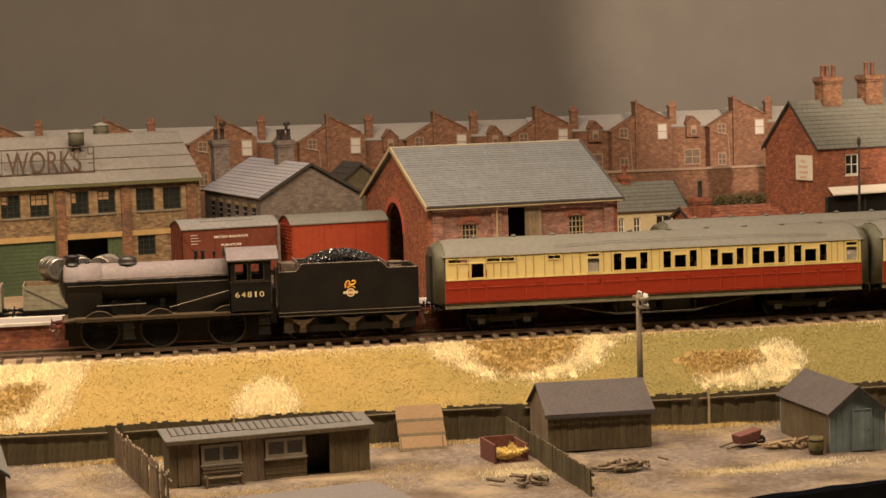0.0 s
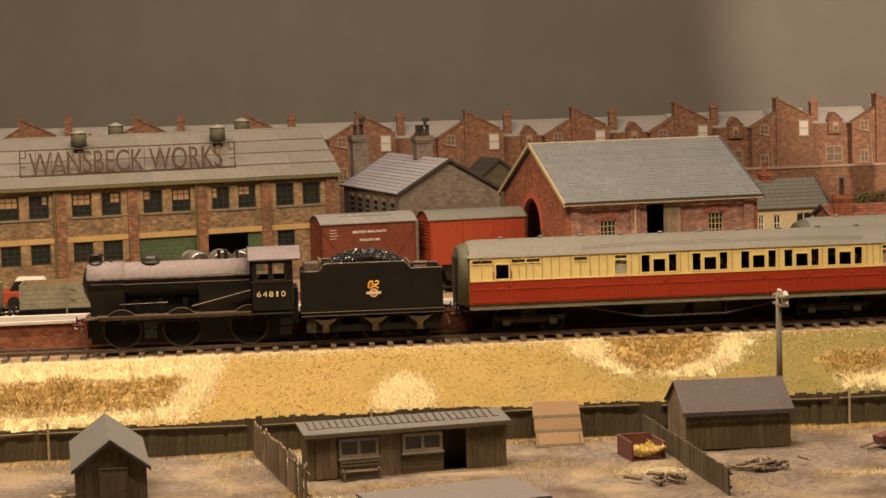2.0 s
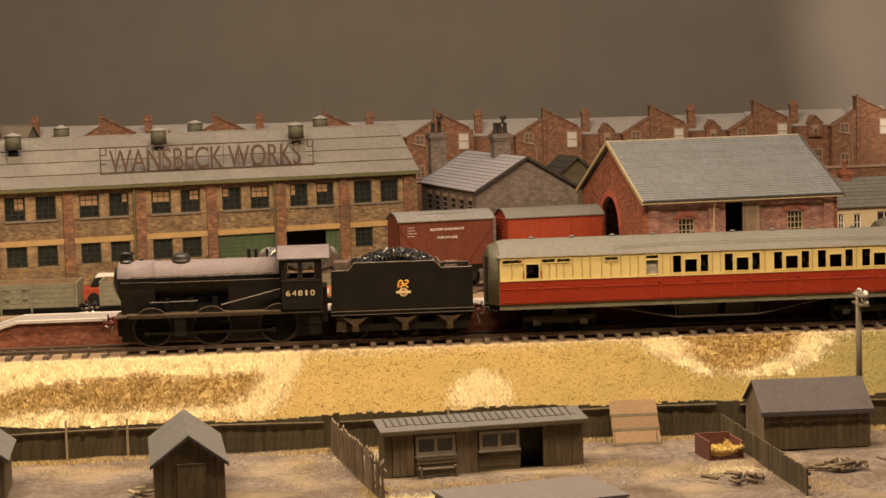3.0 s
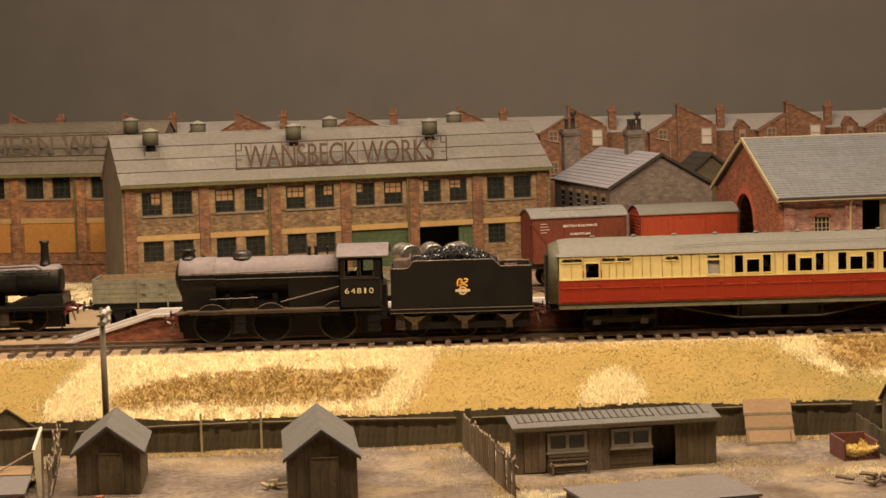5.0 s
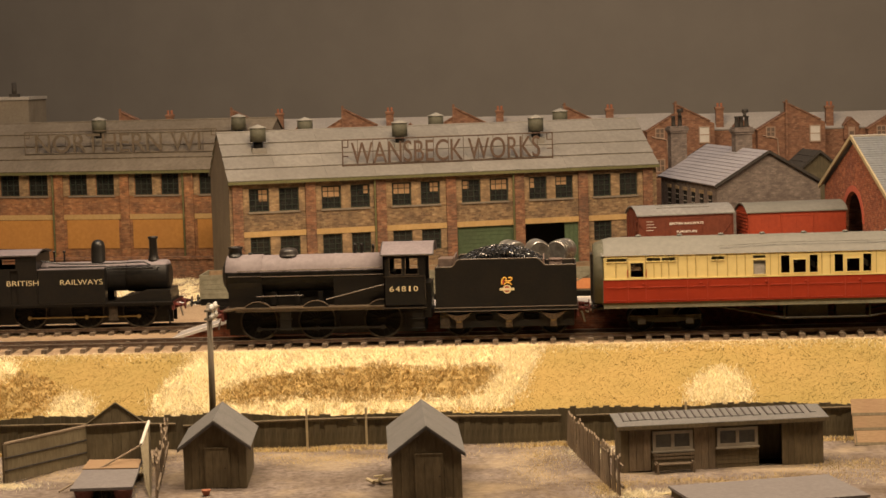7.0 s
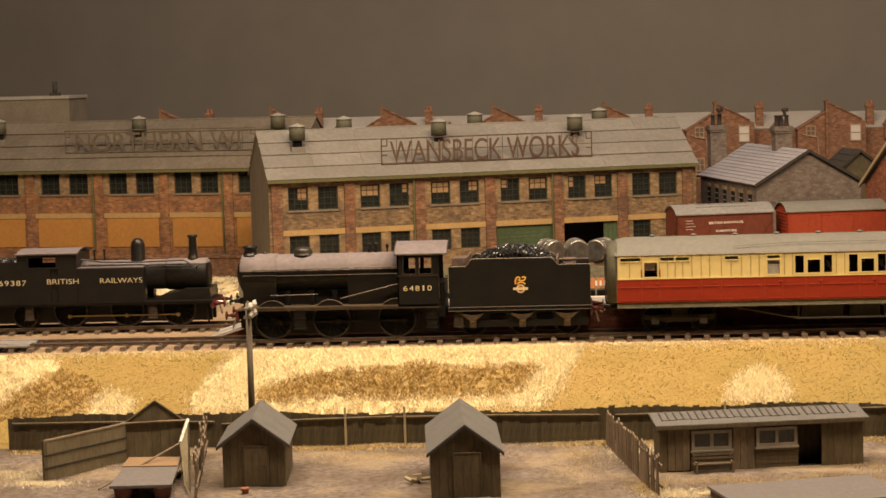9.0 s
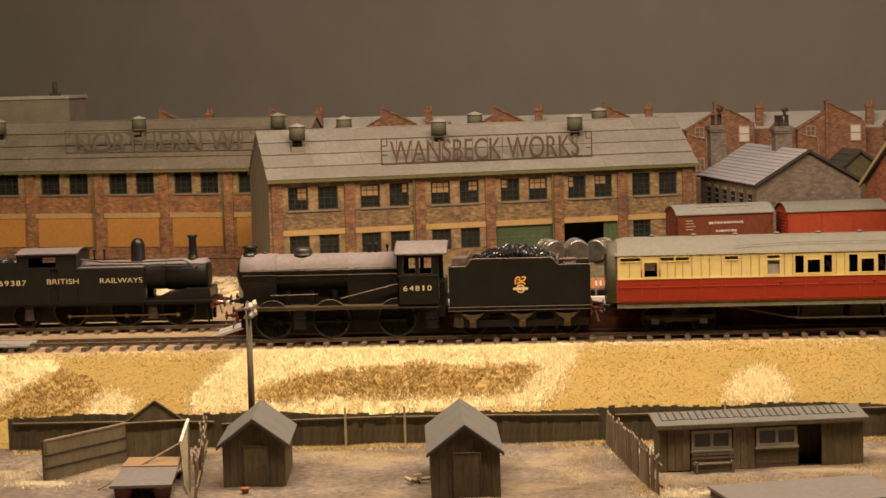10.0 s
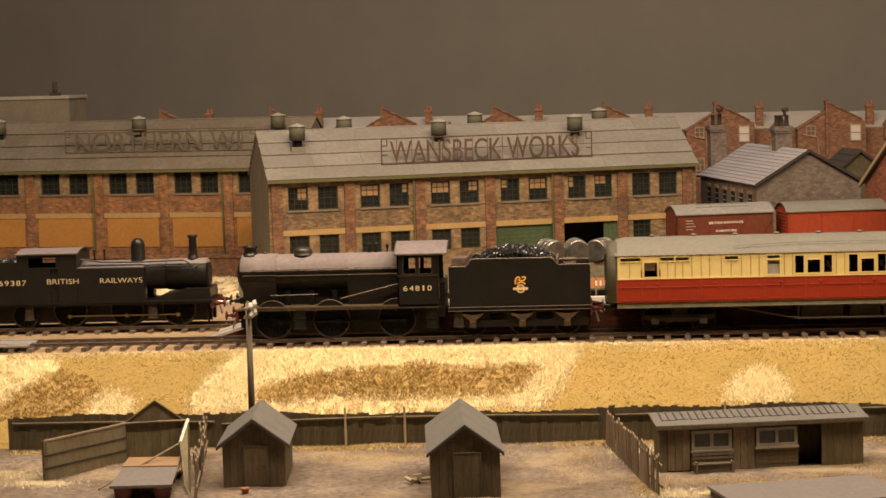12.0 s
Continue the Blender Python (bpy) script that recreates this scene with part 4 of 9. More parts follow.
def tender():
    t = thing("tender", "black six-wheeled tender heaped with coal, gold badge on its side", "tender", 132, TRAIN_Y, 0)
    K, F = M["loco_black"], M["frame_brown"]
    bm = bm_new()
    box(bm, -39.5, -16.2, 15.4, 38.8, 16.2, 16.6)
    box(bm, -39.5, -16.4, 14.2, 38.8, -15.8, 15.4)
    part("footplate", bm, K, t)
    # Thin rods draw the highlight on the footplate's edges.
    bm = bm_new()
    for y in (-16.5, 16.5):
        rod(bm, [(-39.5, y, 16.4), (38.8, y, 16.4)], 0.22, 5)
        rod(bm, [(-39.5, y, 14.4), (38.8, y, 14.4)], 0.15, 5)
    part("footplate_edge", bm, M["edge_highlight"], t, "thin line drawn as the highlight on the footplate edge")
    shape = [(-38.8, 16.6), (38.2, 16.6), (38.2, 38.6), (21.5, 38.6), (20.6, 38.9), (19.6, 40.2), (18.0, 41.9), (16.6, 42.6), (-25.6, 42.6), (-26.8, 42.0),
             (-28.0, 40.0), (-29.0, 39.0), (-30.0, 38.6), (-38.8, 38.6)]
    for s in (-16.0, 15.4):
        bm = bm_new()
        prism(bm, shape, "y", s, s + 0.6)
        side = part("side_sheet", bm, K, t, bevel=0.12)
        # Lighter rods draw the highlight along the sheet's top edge.
        bm = bm_new()
        for (xa, za), (xb, zb) in zip(shape[2:], shape[3:]):
            rod(bm, [(xa, s + 0.3, za), (xb, s + 0.3, zb)], 0.42)
        part("rim", bm, M["edge_highlight"], side)
    for x in (-38.2, 37.6):
        bm = bm_new()
        box(bm, x, -15.4, 16.6, x + 0.6, 15.4, 38.4)
        part("end_sheet", bm, K, t)
    bm = bm_new()
    box(bm, -37, -15.2, 30, 37.4, 15.2, 36.0)
    box(bm, 20, -15.2, 36, 20.8, 15.2, 42)
    box(bm, -28.6, -15.2, 36, -27.8, 15.2, 44)
    part("tank_top", bm, M["dust_pink"], t, "pinkish-brown dusty tank top")
    bm = bm_new()
    cyl(bm, (27, -4, 36), (27, -4, 40.2), 3.6, n=20)
    cyl(bm, (27, -4, 40.2), (27, -4, 41.2), 4.0, n=20)
    part("water_filler", bm, M["dust_pink"], t)
    bm = bm_new()
    box(bm, -37, -13, 36, -29, -5, 43.0)
    box(bm, -37, 5, 36, -29, 13, 42.0)
    part("tool_box", bm, M["dust_pink"], t)
    rnd = random.Random(5)
    bm = bm_new()
    for _ in range(1500):
        x, y = rnd.uniform(-26, 19.4), rnd.uniform(-14.6, 14.6)
        top = 37.5 + 11.2 * max(0, 1 - ((x + 3) / 25) ** 2) ** 0.7 * (1 - 0.28 * (y / 15) ** 2)
        r = rnd.uniform(0.45, 1.05)
        m = Matrix.Translation(Vector((x, y, top - rnd.uniform(0, 1.6))) * MM) @ Euler([rnd.uniform(0, 6) for _ in range(3)]).to_matrix().to_4x4() @ Matrix.Diagonal((r * MM, r * 0.8 * MM, r * 0.6 * MM, 1))
        bmesh.ops.create_cube(bm, size=1.5, matrix=m)
    prism(bm, [(-26, 36), (19.6, 36), (15, 40), (6, 46), (-3, 47.6), (-12, 46), (-22, 41)], "y", -12, 12)
    tagged(part("coal", bm, M["coal"], t, "heap of glinting black coal"), kind="stuff")
    # outside frames with axleboxes
    axles = (-26.3, 0.9, 25.2)
    for s in (-13.4, 12.6):
        bm = bm_new()
        holes = []
        for c in (-12.7, 13.0):
            holes += [(c - 4.6, c + 4.6, 9.4, 12.0), (c - 3.8, c + 3.8, 8.7, 12.7)]
        pierced(bm, -37, 36.5, 5.0, 14.6, s, s + 0.8, holes)
        fr = part("outside_frame", bm, K, t)
        for x in axles:
            bm = bm_new()
            o = s - 1.4 if s < 0 else s + 0.8
            box(bm, x - 1.8, o, 5.0, x + 1.8, o + 1.4, 9.6)
            box(bm, x - 1.2, o - 0.4, 6.2, x + 1.2, o + 1.8, 8.4)
            ab = part("axlebox", bm, M["dusty_gear"], fr)
            # A bright brassy block draws the glint on the axlebox.
            bm = bm_new()
            box(bm, x - 1.3, o - 0.6, 8.0, x + 1.3, o - 0.3, 8.9)
            part("axlebox_lid", bm, M["brass"], ab)
            bm = bm_new()
            for k in range(6):
                w = 6.8 - k * 0.95
                us = np.linspace(-1, 1, 7)
                top = [(x + w * u, 11.9 - k * 0.52 + 1.5 * (w / 6.8) ** 2 * u * u) for u in us]
                prism(bm, top + [(px_, pz_ - 0.45) for px_, pz_ in top[::-1]], "y", o - 0.7, o + 1.2)
            part("leaf_spring", bm, M["dusty_gear"], fr, "dusty brown leaf spring")
    emblem(t, 0.3, -16.1, 27.6)
    bm = bm_new()
    box(bm, 37.8, -15.5, 10.5, 39.2, 15.5, 15.4)
    part("rear_beam", bm, M["buffer_red"], t)
    buffers(t, 39, 1)
    coupling(t, 39, 1)
    for s in (-15.2, 13.4):
        bm = bm_new()
        box(bm, -36.5, s + 0.8, 5.2, -31.5, s + 1.2, 14)
        box(bm, -37, s, 5.2, -31, s + 1.8, 5.8)
        part("steps", bm, F, t)
    return t, [(spoked_wheelset(t, x, 7.6, 12, apart=True), x, 0, 7.6, True) for x in axles]


def carriage(x_at=132, y=TRAIN_Y, name="passenger_coach", label="crimson and cream passenger coach with a grey roof", group="coaches"):
    t = thing(name, label, "railway coach", x_at, y, 0, group=group)
    X0, X1 = 52.6, 293.5
    big = [148.2, 176.8, 204.2, 228.6, 253.2]
    holes = []
    for x in big:
        holes += [(x, x + 4.6, 31.6, 41.0), (x + 6.6, x + 13.3, 31.6, 38.6), (x + 15.3, x + 19.6, 31.6, 41.0)]
    lavs = [(133.4, 140.0), (284.4, 290.6)]
    for a, b in lavs:
        holes += [(a, b, 31.2, 38.8), (a, b, 39.8, 41.4)]
    holes += [(67.4, 74.4, 31.0, 38.8), (54.6, 65.4, 39.6, 41.4), (76.2, 83.4, 39.6, 41.4), (84.4, 91.6, 39.6, 41.4), (110.8, 117.8, 39.6, 41.4)]
    for s in (-1, 1):
        ya, yb = (-18.0, -17.2) if s < 0 else (17.2, 18.0)
        bm = bm_new()
        pierced(bm, X0, X1, 29.6, 43.2, ya, yb, holes)
        up = part("upper_panel", bm, M["cream"], t, "cream upper body side")
        bm = bm_new()
        box(bm, X0, ya - (0.25 if s < 0 else 0), 17.2, X1, yb + (0.25 if s > 0 else 0), 29.6)
        low = part("lower_panel", bm, M["crimson"], t, "crimson lower body side", bevel=0.1)
        o = -18.5 if s < 0 else 18.2
        doors = [66.0, 75.6, 98.0, 108.8, 132, 141.4] + [x + d for x in big for d in (5.6, 14.3)] + [283, 291.6]
        bm = bm_new()
        for x in doors:
            box(bm, x - 0.16, o, 17.4, x + 0.16, o + 0.3, 29.5)
        edges = [X0 + 0.6] + doors + [X1 - 0.6]
        for a, b in zip(edges, edges[1:]):
            box(bm, a + 1.0, o, 25.3, b - 1.0, o + 0.3, 25.8)
            box(bm, a + 1.0, o, 18.3, b - 1.0, o + 0.3, 18.6)
        part("waist_beading", bm, M["crimson_line"], low)
        bm = bm_new()
        oc = -18.25 if s < 0 else 17.95
        verts = [59.5, 66.0, 75.6, 80, 84, 88, 93, 98.0, 102.5, 108.8, 114, 119.5, 124.5, 129, 142.5, 146.8, 170, 174.5, 199, 225.6, 250.2, 275.6, 279, 283, 291.6]
        bead = bm_new()
        box(bead, -0.14, oc, 30.6, 0.14, oc + 0.3, 42.8)
        bead = mesh_of(bead, "panel_bead", M["cream_line"])
        for x in verts:
            part("panel_bead", bead, None, up, loc=(x, 0, 0))
        box(bm, X0 + 0.4, oc - 0.2, 29.8, X1 - 0.4, oc + 0.3, 30.4)
        box(bm, X0 + 0.4, oc, 42.6, X1 - 0.4, oc + 0.3, 43.0)
        part("waist_rail", bm, M["cream"], up)
        bm = bm_new()
        for xa, xb, za, zb in holes:
            pierced(bm, xa - 0.5, xb + 0.5, za - 0.5, zb + 0.5, oc - 0.1, oc + 0.35, [(xa, xb, za, zb)])
        part("window_frames", bm, M["cream"], up)
        bm = bm_new()
        box(bm, -1.4, o - 0.3, 27.2, -0.2, o + 0.2, 27.7)
        handle = mesh_of(bm, "door_handle", M["crimson_line"])
        for x in (75.0, 106, 141, *[x + 14.0 for x in big], 283.6):
            part("door_handle", handle, None, low, loc=(x, 0, 0))
        bm = bm_new()
        rod(bm, [(0, oc - 0.3, 31.2), (0, oc - 0.3, 35.2)], 0.25)
        grab = mesh_of(bm, "grab_rail", M["crimson"])
        for x in (65.8, 75.8):
            part("grab_rail", grab, None, up, loc=(x, 0, 0))
        for xa, xb, za, zb in holes:
            if zb - za > 3:
                pane(None, xa, xb, za, zb, -17.7 if s < 0 else 17.4, up)
        for a, b in lavs:
            bm = bm_new()
            yy = -17.0 if s < 0 else 16.6
            box(bm, a - 0.3, yy, 31, b + 0.3, yy + 0.4, 39)
            part("blind", bm, M["blind"], t, "white obscured window")
    # interior
    bm = bm_new()
    box(bm, X0 + 1, -17, 19, X1 - 1, 17, 20)
    box(bm, 142, 5.5, 20, 280, 6.1, 42)
    box(bm, 100, -16.8, 20, 100.8, 16.8, 42)
    box(bm, 131, -16.8, 20, 131.6, 16.8, 42)
    for x in big:
        box(bm, x - 4.6, -16.8, 20, x - 3.6, 5.4, 42)
        for a in (x - 3.4, x + 19.0):
            box(bm, a, -16, 20, a + 3.6, 5, 34.5)
    part("interior", bm, M["interior"], t, "brown compartment walls and seats")
    bm = bm_new()
    for x in big:
        for y in (-12, -3):
            box(bm, x + 0.4, y, 33.5, x + 1.0, y + 5, 36.8)
            box(bm, x + 18.2, y, 33.5, x + 18.8, y + 5, 36.8)
        box(bm, x + 8.2, 5.0, 34.5, x + 11.4, 5.4, 36.6)
    part("headrest_covers", bm, M["blind"], t, "small white headrest covers")
    # ends, gangways
    for x, way in ((X0, -1), (X1, 1)):
        bm = bm_new()
        half = [(-18.0, 17.2), (18.0, 17.2), (18.0, 43.2), (15.5, 46.4), (8, 49.6), (0, 50.6), (-8, 49.6), (-15.5, 46.4), (-18.0, 43.2)]
        prism(bm, half, "x", x - 0.4, x + 0.4)
        rings = [[bm.verts.new(Vector((x + way * d, y * w, 17.2 + (z - 17.2) * h)) * MM) for y, z in half] for d, w, h in ((0.4, 0.995, 0.985), (2.2, 0.98, 0.97), (4.0, 0.93, 0.95), (5.2, 0.84, 0.92))]
        for a, b in zip(rings, rings[1:]):
            for k in range(len(half)):
                q = (k + 1) % len(half)
                bm.faces.new((a[k], a[q], b[q], b[k])).smooth = True
        bm.faces.new(rings[-1])
        part("coach_end", bm, M["coach_end"], t, "bowed olive-grey coach end")
        bm = bm_new()
        for k in range(3):
            a, b = x + way * (5.3 + k * 0.5), x + way * (5.7 + k * 0.5)
            box(bm, min(a, b), -7.6 + 0.4 * (k % 2), 17, max(a, b), 7.6 - 0.4 * (k % 2), 43)
        part("gangway", bm, M["grime"], t, "dark corridor connection")
        buffers(t, x, way, red=False)
    # roof
    bm = bm_new()
    n = 20
    prof = [(18.6 * math.sin(a), 42.8 + 8.6 * (max(0.0, 1 - abs(math.sin(a)) ** 2.4))) for a in np.linspace(-math.pi / 2, math.pi / 2, n)]
    steps = [(X0 - 1.2, 0.88, -3.0), (X0 + 0.2, 0.95, -1.4), (X0 + 4, 0.99, -0.3), (X0 + 9, 1, 0), (X1 - 9, 1, 0), (X1 - 4, 0.99, -0.3), (X1 - 0.2, 0.95, -1.4), (X1 + 1.2, 0.88, -3.0)]
    rings = []
    for x, k, dz in steps:
        rings.append([bm.verts.new(Vector((x, y * (0.97 + 0.03 * k), 42.8 + (z - 42.8) * k * (1 + dz / 22))) * MM) for y, z in prof])
    for a, b in zip(rings, rings[1:]):
        for i in range(n - 1):
            bm.faces.new((a[i], a[i + 1], b[i + 1], b[i])).smooth = True
    for r in (rings[0], rings[-1]):
        bm.faces.new(r)
    bottom = [bm.verts.new(Vector((r[i].co.x / MM, r[i].co.y / MM, 42.8)) * MM) for r in (rings[0], rings[-1]) for i in (0, -1)]
    bm.faces.new((bottom[0], bottom[1], bottom[3], bottom[2]))
    roof = part("roof", bm, M["coach_roof"], t, "dusty grey curved roof")
    bm = bm_new()
    for s in (-1, 1):
        rod(bm, [(X0 + 62, s * 16.4, 46.7), (X0 + 92, s * 15.0, 48.0), (X1 - 60, s * 15.0, 48.0), (X1 - 20, s * 16.4, 46.7)], 0.18, 5)
    part("rain_strip", bm, M["coach_roof"], roof)
    for i in range(10):
        bm = bm_new()
        turned(bm, [(1.2, 50.6), (1.2, 51.6), (1.7, 51.7), (1.5, 52.3), (0.5, 52.6)], 12, (X0 + 20 + i * 22.5, 0, 0))
        part("roof_vent", bm, M["coach_roof"], roof)
    # underframe
    bm = bm_new()
    for s in (-17.4, 16.6):
        box(bm, X0, s, 14.2, X1, s + 0.8, 17.0)
        box(bm, X0, s - 0.6 if s < 0 else s + 0.8, 14.2, X1, s if s < 0 else s + 1.4, 14.7)
    box(bm, X0, -16.5, 15.4, X1, 16.5, 16.9)
    part("solebar", bm, M["wagon_grey"], t, "grey-green solebar and footboard")
    for s in (-14, 14):
        bm = bm_new()
        rod(bm, [(112, s, 14.4), (150, s, 6.6), (196, s, 6.6), (234, s, 14.4)], 0.6)
        part("truss_rod", bm, M["grime"], t)
        for x in (150, 196):
            bm = bm_new()
            rod(bm, [(x, s, 6.6), (x, s, 15)], 0.6)
            part("truss_post", bm, M["grime"], t)
    for a, b, s in ((152, 174, -12), (178, 194, -12), (154, 170, 6)):
        bm = bm_new()
        box(bm, a, s, 6.6, b, s + 7, 14.4)
        part("battery_box", bm, M["grime"], t, bevel=0.3)
    wheels = []
    for bx in (86.0, 258.0):
        bg = new("bogie")
        bg.parent = t
        bg.location = Vector((bx, 0, 0)) * MM
        bm = bm_new()
        for s in (-13.2, 12.2):
            prism(bm, [(-19, 9.5), (-19, 7.2), (-6, 5.8), (6, 5.8), (19, 7.2), (19, 9.5), (8, 9.0), (-8, 9.0)], "y", s, s + 1.0)
            for x in (-13, 13):
                box(bm, x - 2, s - 1.0 if s < 0 else s + 0.6, 4.8, x + 2, s + 0.6 if s < 0 else s + 2.0, 9.4)
            box(bm, -17, s - 0.8 if s < 0 else s + 0.8, 8.0, 17, s + 0.2 if s < 0 else s + 1.8, 8.5)
        box(bm, -4, -12, 8, 4, 12, 14.5)
        bf = part("bogie_frame", bm, M["grime"], bg)
        for s in (-14.6, 14.0):
            # Thin boards in highlight brown, for the light lines on the bogie.
            bm = bm_new()
            box(bm, -20, s, 9.3, 20, s + 0.6, 9.6)
            part("step_board", bm, M["edge_highlight"], bf)
        for x in (-13, 13):
            w = spoked_wheelset(bg, x, 7.0, 12, tyre="loco_black")
            wheels.append((w, x, 0, 7.0, True))
    return t, wheels


LOCO, LOCO_WHEELS, RODS = tender_engine()
TENDER, TENDER_WHEELS = tender()
COACH, COACH_WHEELS = carriage()
COACH_2, COACH_2_WHEELS = carriage(132 + 253.5)
PARKED_COACH, _ = carriage(334 - 52.6, 1192, label="crimson and cream coach standing behind the platform")
PARKED_COACH["group"] = "coaches"


# ---- the tank engine and wagons on the loop line ----
LOOP_Y = 1192


def tank_engine():
    t = thing("tank_locomotive", "black side-tank steam locomotive with cream lettering, standing still", "locomotive", -0.9, LOOP_Y, 0)
    K, D, F = M["loco_black"], M["tank_dust_toplight"], M["frame_brown"]
    bm = bm_new()
    box(bm, -372, -16, 14.6, -226, 16, 15.4)
    box(bm, -372, -15.6, 13.4, -226, -15.0, 14.6)
    part("running_plate", bm, K, t)
    bm = bm_new()
    box(bm, -227, -15.5, 10.5, -225.6, 15.5, 15.4)
    part("buffer_beam", bm, M["buffer_red"], t)
    buffers(t, -225.6, 1, 13.0)
    coupling(t, -225.6, 1)
    for s in (-1, 1):
        bm = bm_new()
        ya, yb = (-16.0, -8.5) if s < 0 else (8.5, 16.0)
        box(bm, -306, ya, 15.4, -266, yb, 35.6)
        tank = part("side_tank", bm, K, t, bevel=0.4)
        bm = bm_new()
        box(bm, -305.8, ya + 0.3, 35.6, -266.3, yb - 0.3, 35.9)
        part("tank_top", bm, M["dust_toplight"], tank, "top of the water tank, pale with dust and painted light")
        bm = bm_new()
        ya, yb = (-16.0, -15.4) if s < 0 else (15.4, 16.0)
        pierced(bm, -341, -306, 15.4, 44.6, ya, yb, [(-335, -318.5, 36.6, 42.4), (-322, -317.4, 15.4, 35.4)])
        part("cab_side", bm, K, t)
        bm = bm_new()
        box(bm, -371, ya, 15.4, -341, yb, 40)
        part("bunker_side", bm, K, t)
    text_part("tank_lettering", "BRITISH", -324.0, -16.15, 26.6, 18.9, 3.0, M["lettering"], t, "cream lettering", bold=-0.012)
    text_part("tank_lettering", "RAILWAYS", -292.2, -16.15, 26.6, 25.1, 3.0, M["lettering"], t, "cream lettering", bold=-0.012)
    for k, digit in enumerate("69387"):
        text_part("bunker_number", digit, -353.0 + k * 3.5, -16.15, 26.2, 2.4, 3.0, M["lettering"], t, "cream number", bold=-0.005)
    bm = bm_new()
    box(bm, -322, -15.2, 15.4, -317.4, -14.6, 35.4)
    part("cab_door", bm, K, t)
    bm = bm_new()
    box(bm, -371, -15.4, 15.4, -370, 15.4, 40)
    box(bm, -370, -15.4, 30, -342, 15.4, 37)
    part("bunker_back", bm, K, t)
    for x in (-342, -307):
        bm = bm_new()
        box(bm, x, -15.4, 15.4, x + 1, 15.4, 44.4)
        part("bulkhead", bm, K, t)
    rnd = random.Random(8)
    bm = bm_new()
    for _ in range(260):
        r = rnd.uniform(0.7, 1.4)
        x, y = rnd.uniform(-369, -343), rnd.uniform(-14.5, 14.5)
        m = Matrix.Translation(Vector((x, y, 37.5 + rnd.uniform(0, 4.0) * (1 - abs(y) / 18))) * MM) @ Euler([rnd.uniform(0, 6) for _ in range(3)]).to_matrix().to_4x4() @ Matrix.Diagonal((r * MM, r * 0.8 * MM, r * 0.6 * MM, 1))
        bmesh.ops.create_cube(bm, size=1.6, matrix=m)
    tagged(part("bunker_coal", bm, M["coal"], t, "black coal in the bunker"), kind="stuff")
    bm = bm_new()
    arc = [(16.8 * math.sin(a), 44.4 + 2.3 * (1 - math.sin(a) ** 2)) for a in np.linspace(-math.pi / 2, math.pi / 2, 13)]
    prism(bm, arc + [(y * 0.98, z - 0.7) for y, z in arc[::-1]], "x", -342.4, -305)
    part("cab_roof", bm, M["dust_toplight"], t, "cab roof, pale with dust and painted light")
    bm = bm_new()
    for y in (-16.8, 16.8):
        rod(bm, [(-342.4, y, 44.4), (-305, y, 44.4)], 0.35, 5)
    rod(bm, [(-305, y, z) for y, z in arc], 0.35, 5)
    part("roof_rim", bm, M["dome_black"], t)
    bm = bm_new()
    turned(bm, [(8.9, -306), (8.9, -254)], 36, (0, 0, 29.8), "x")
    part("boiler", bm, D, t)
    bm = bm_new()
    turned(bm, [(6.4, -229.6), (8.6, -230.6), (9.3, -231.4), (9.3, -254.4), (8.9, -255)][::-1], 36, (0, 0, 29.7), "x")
    part("smokebox", bm, M["tank_dust_toplight"], t, "brown-black smokebox, ash and painted top light above")
    bm = bm_new()
    prism(bm, [(-262, 15.4), (-228, 15.4), (-228, 22), (-243, 22), (-247, 20.4), (-256, 18.6), (-262, 16)], "y", -12.4, 12.4)
    part("smokebox_saddle", bm, K, t)
    bm = bm_new()
    turned(bm, [(4.4, 37.8), (3.2, 39.4), (2.5, 42), (2.4, 51), (3.0, 51.4), (3.0, 52.6), (1.8, 52.8)], 20, (-239.6, 0, 0))
    part("chimney", bm, K, t)
    bm = bm_new()
    turned(bm, [(5.0, 37.4), (4.2, 39), (4.1, 47.5), (3.6, 49.6), (2.2, 51.1), (0.6, 51.6)], 22, (-272.6, 0, 0))
    part("dome", bm, K, t)
    bm = bm_new()
    for x in (-299, -293):
        turned(bm, [(0.9, 39), (0.6, 40), (0.5, 44), (1.0, 44.4), (0.9, 45.4)], 12, (x, 0, 0))
    part("safety_valves", bm, K, t)
    bm = bm_new()
    rod(bm, [(-305, -9.5, 40.4), (-292, -9.5, 38.4), (-270, -9.5, 38.0), (-244, -7.5, 38.4), (-240, -7.5, 36.5)], 0.5)
    rod(bm, [(-266, -9.8, 34.6), (-238, -9.8, 34.6)], 0.35)
    rod(bm, [(-300, -12.2, 37.2), (-268, -12.2, 37.0), (-262, -10.2, 35.6), (-234, -10.0, 35.2)], 0.3)
    for x in (-258, -246, -236):
        rod(bm, [(x, -8.2, 34.2), (x, -10.2, 35.4)], 0.45, 6)
    part("pipework", bm, K, t)
    bm = bm_new()
    for s in (-6.5, 5.6):
        box(bm, -368, s, 2.6, -228, s + 0.9, 14.6)
    box(bm, -360, -5.6, 4, -230, 5.6, 14)
    part("frames", bm, K, t)
    for x, r in ((-247.5, 10.0), (-278.5, 10.0), (-312.5, 10.0), (-340, 7.4)):
        spoked_wheelset(t, x, r, 14, apart=True)
    bm = bm_new()
    box(bm, -312.5, -11.2, 6.4, -247.5, -10.6, 7.2)
    for x in (-312.5, -278.5, -247.5):
        cyl(bm, (x, -11.6, 6.8), (x, -10.2, 6.8), 1.2, n=12)
    part("coupling_rod", bm, M["brass"], t, "dull brassy coupling rod")
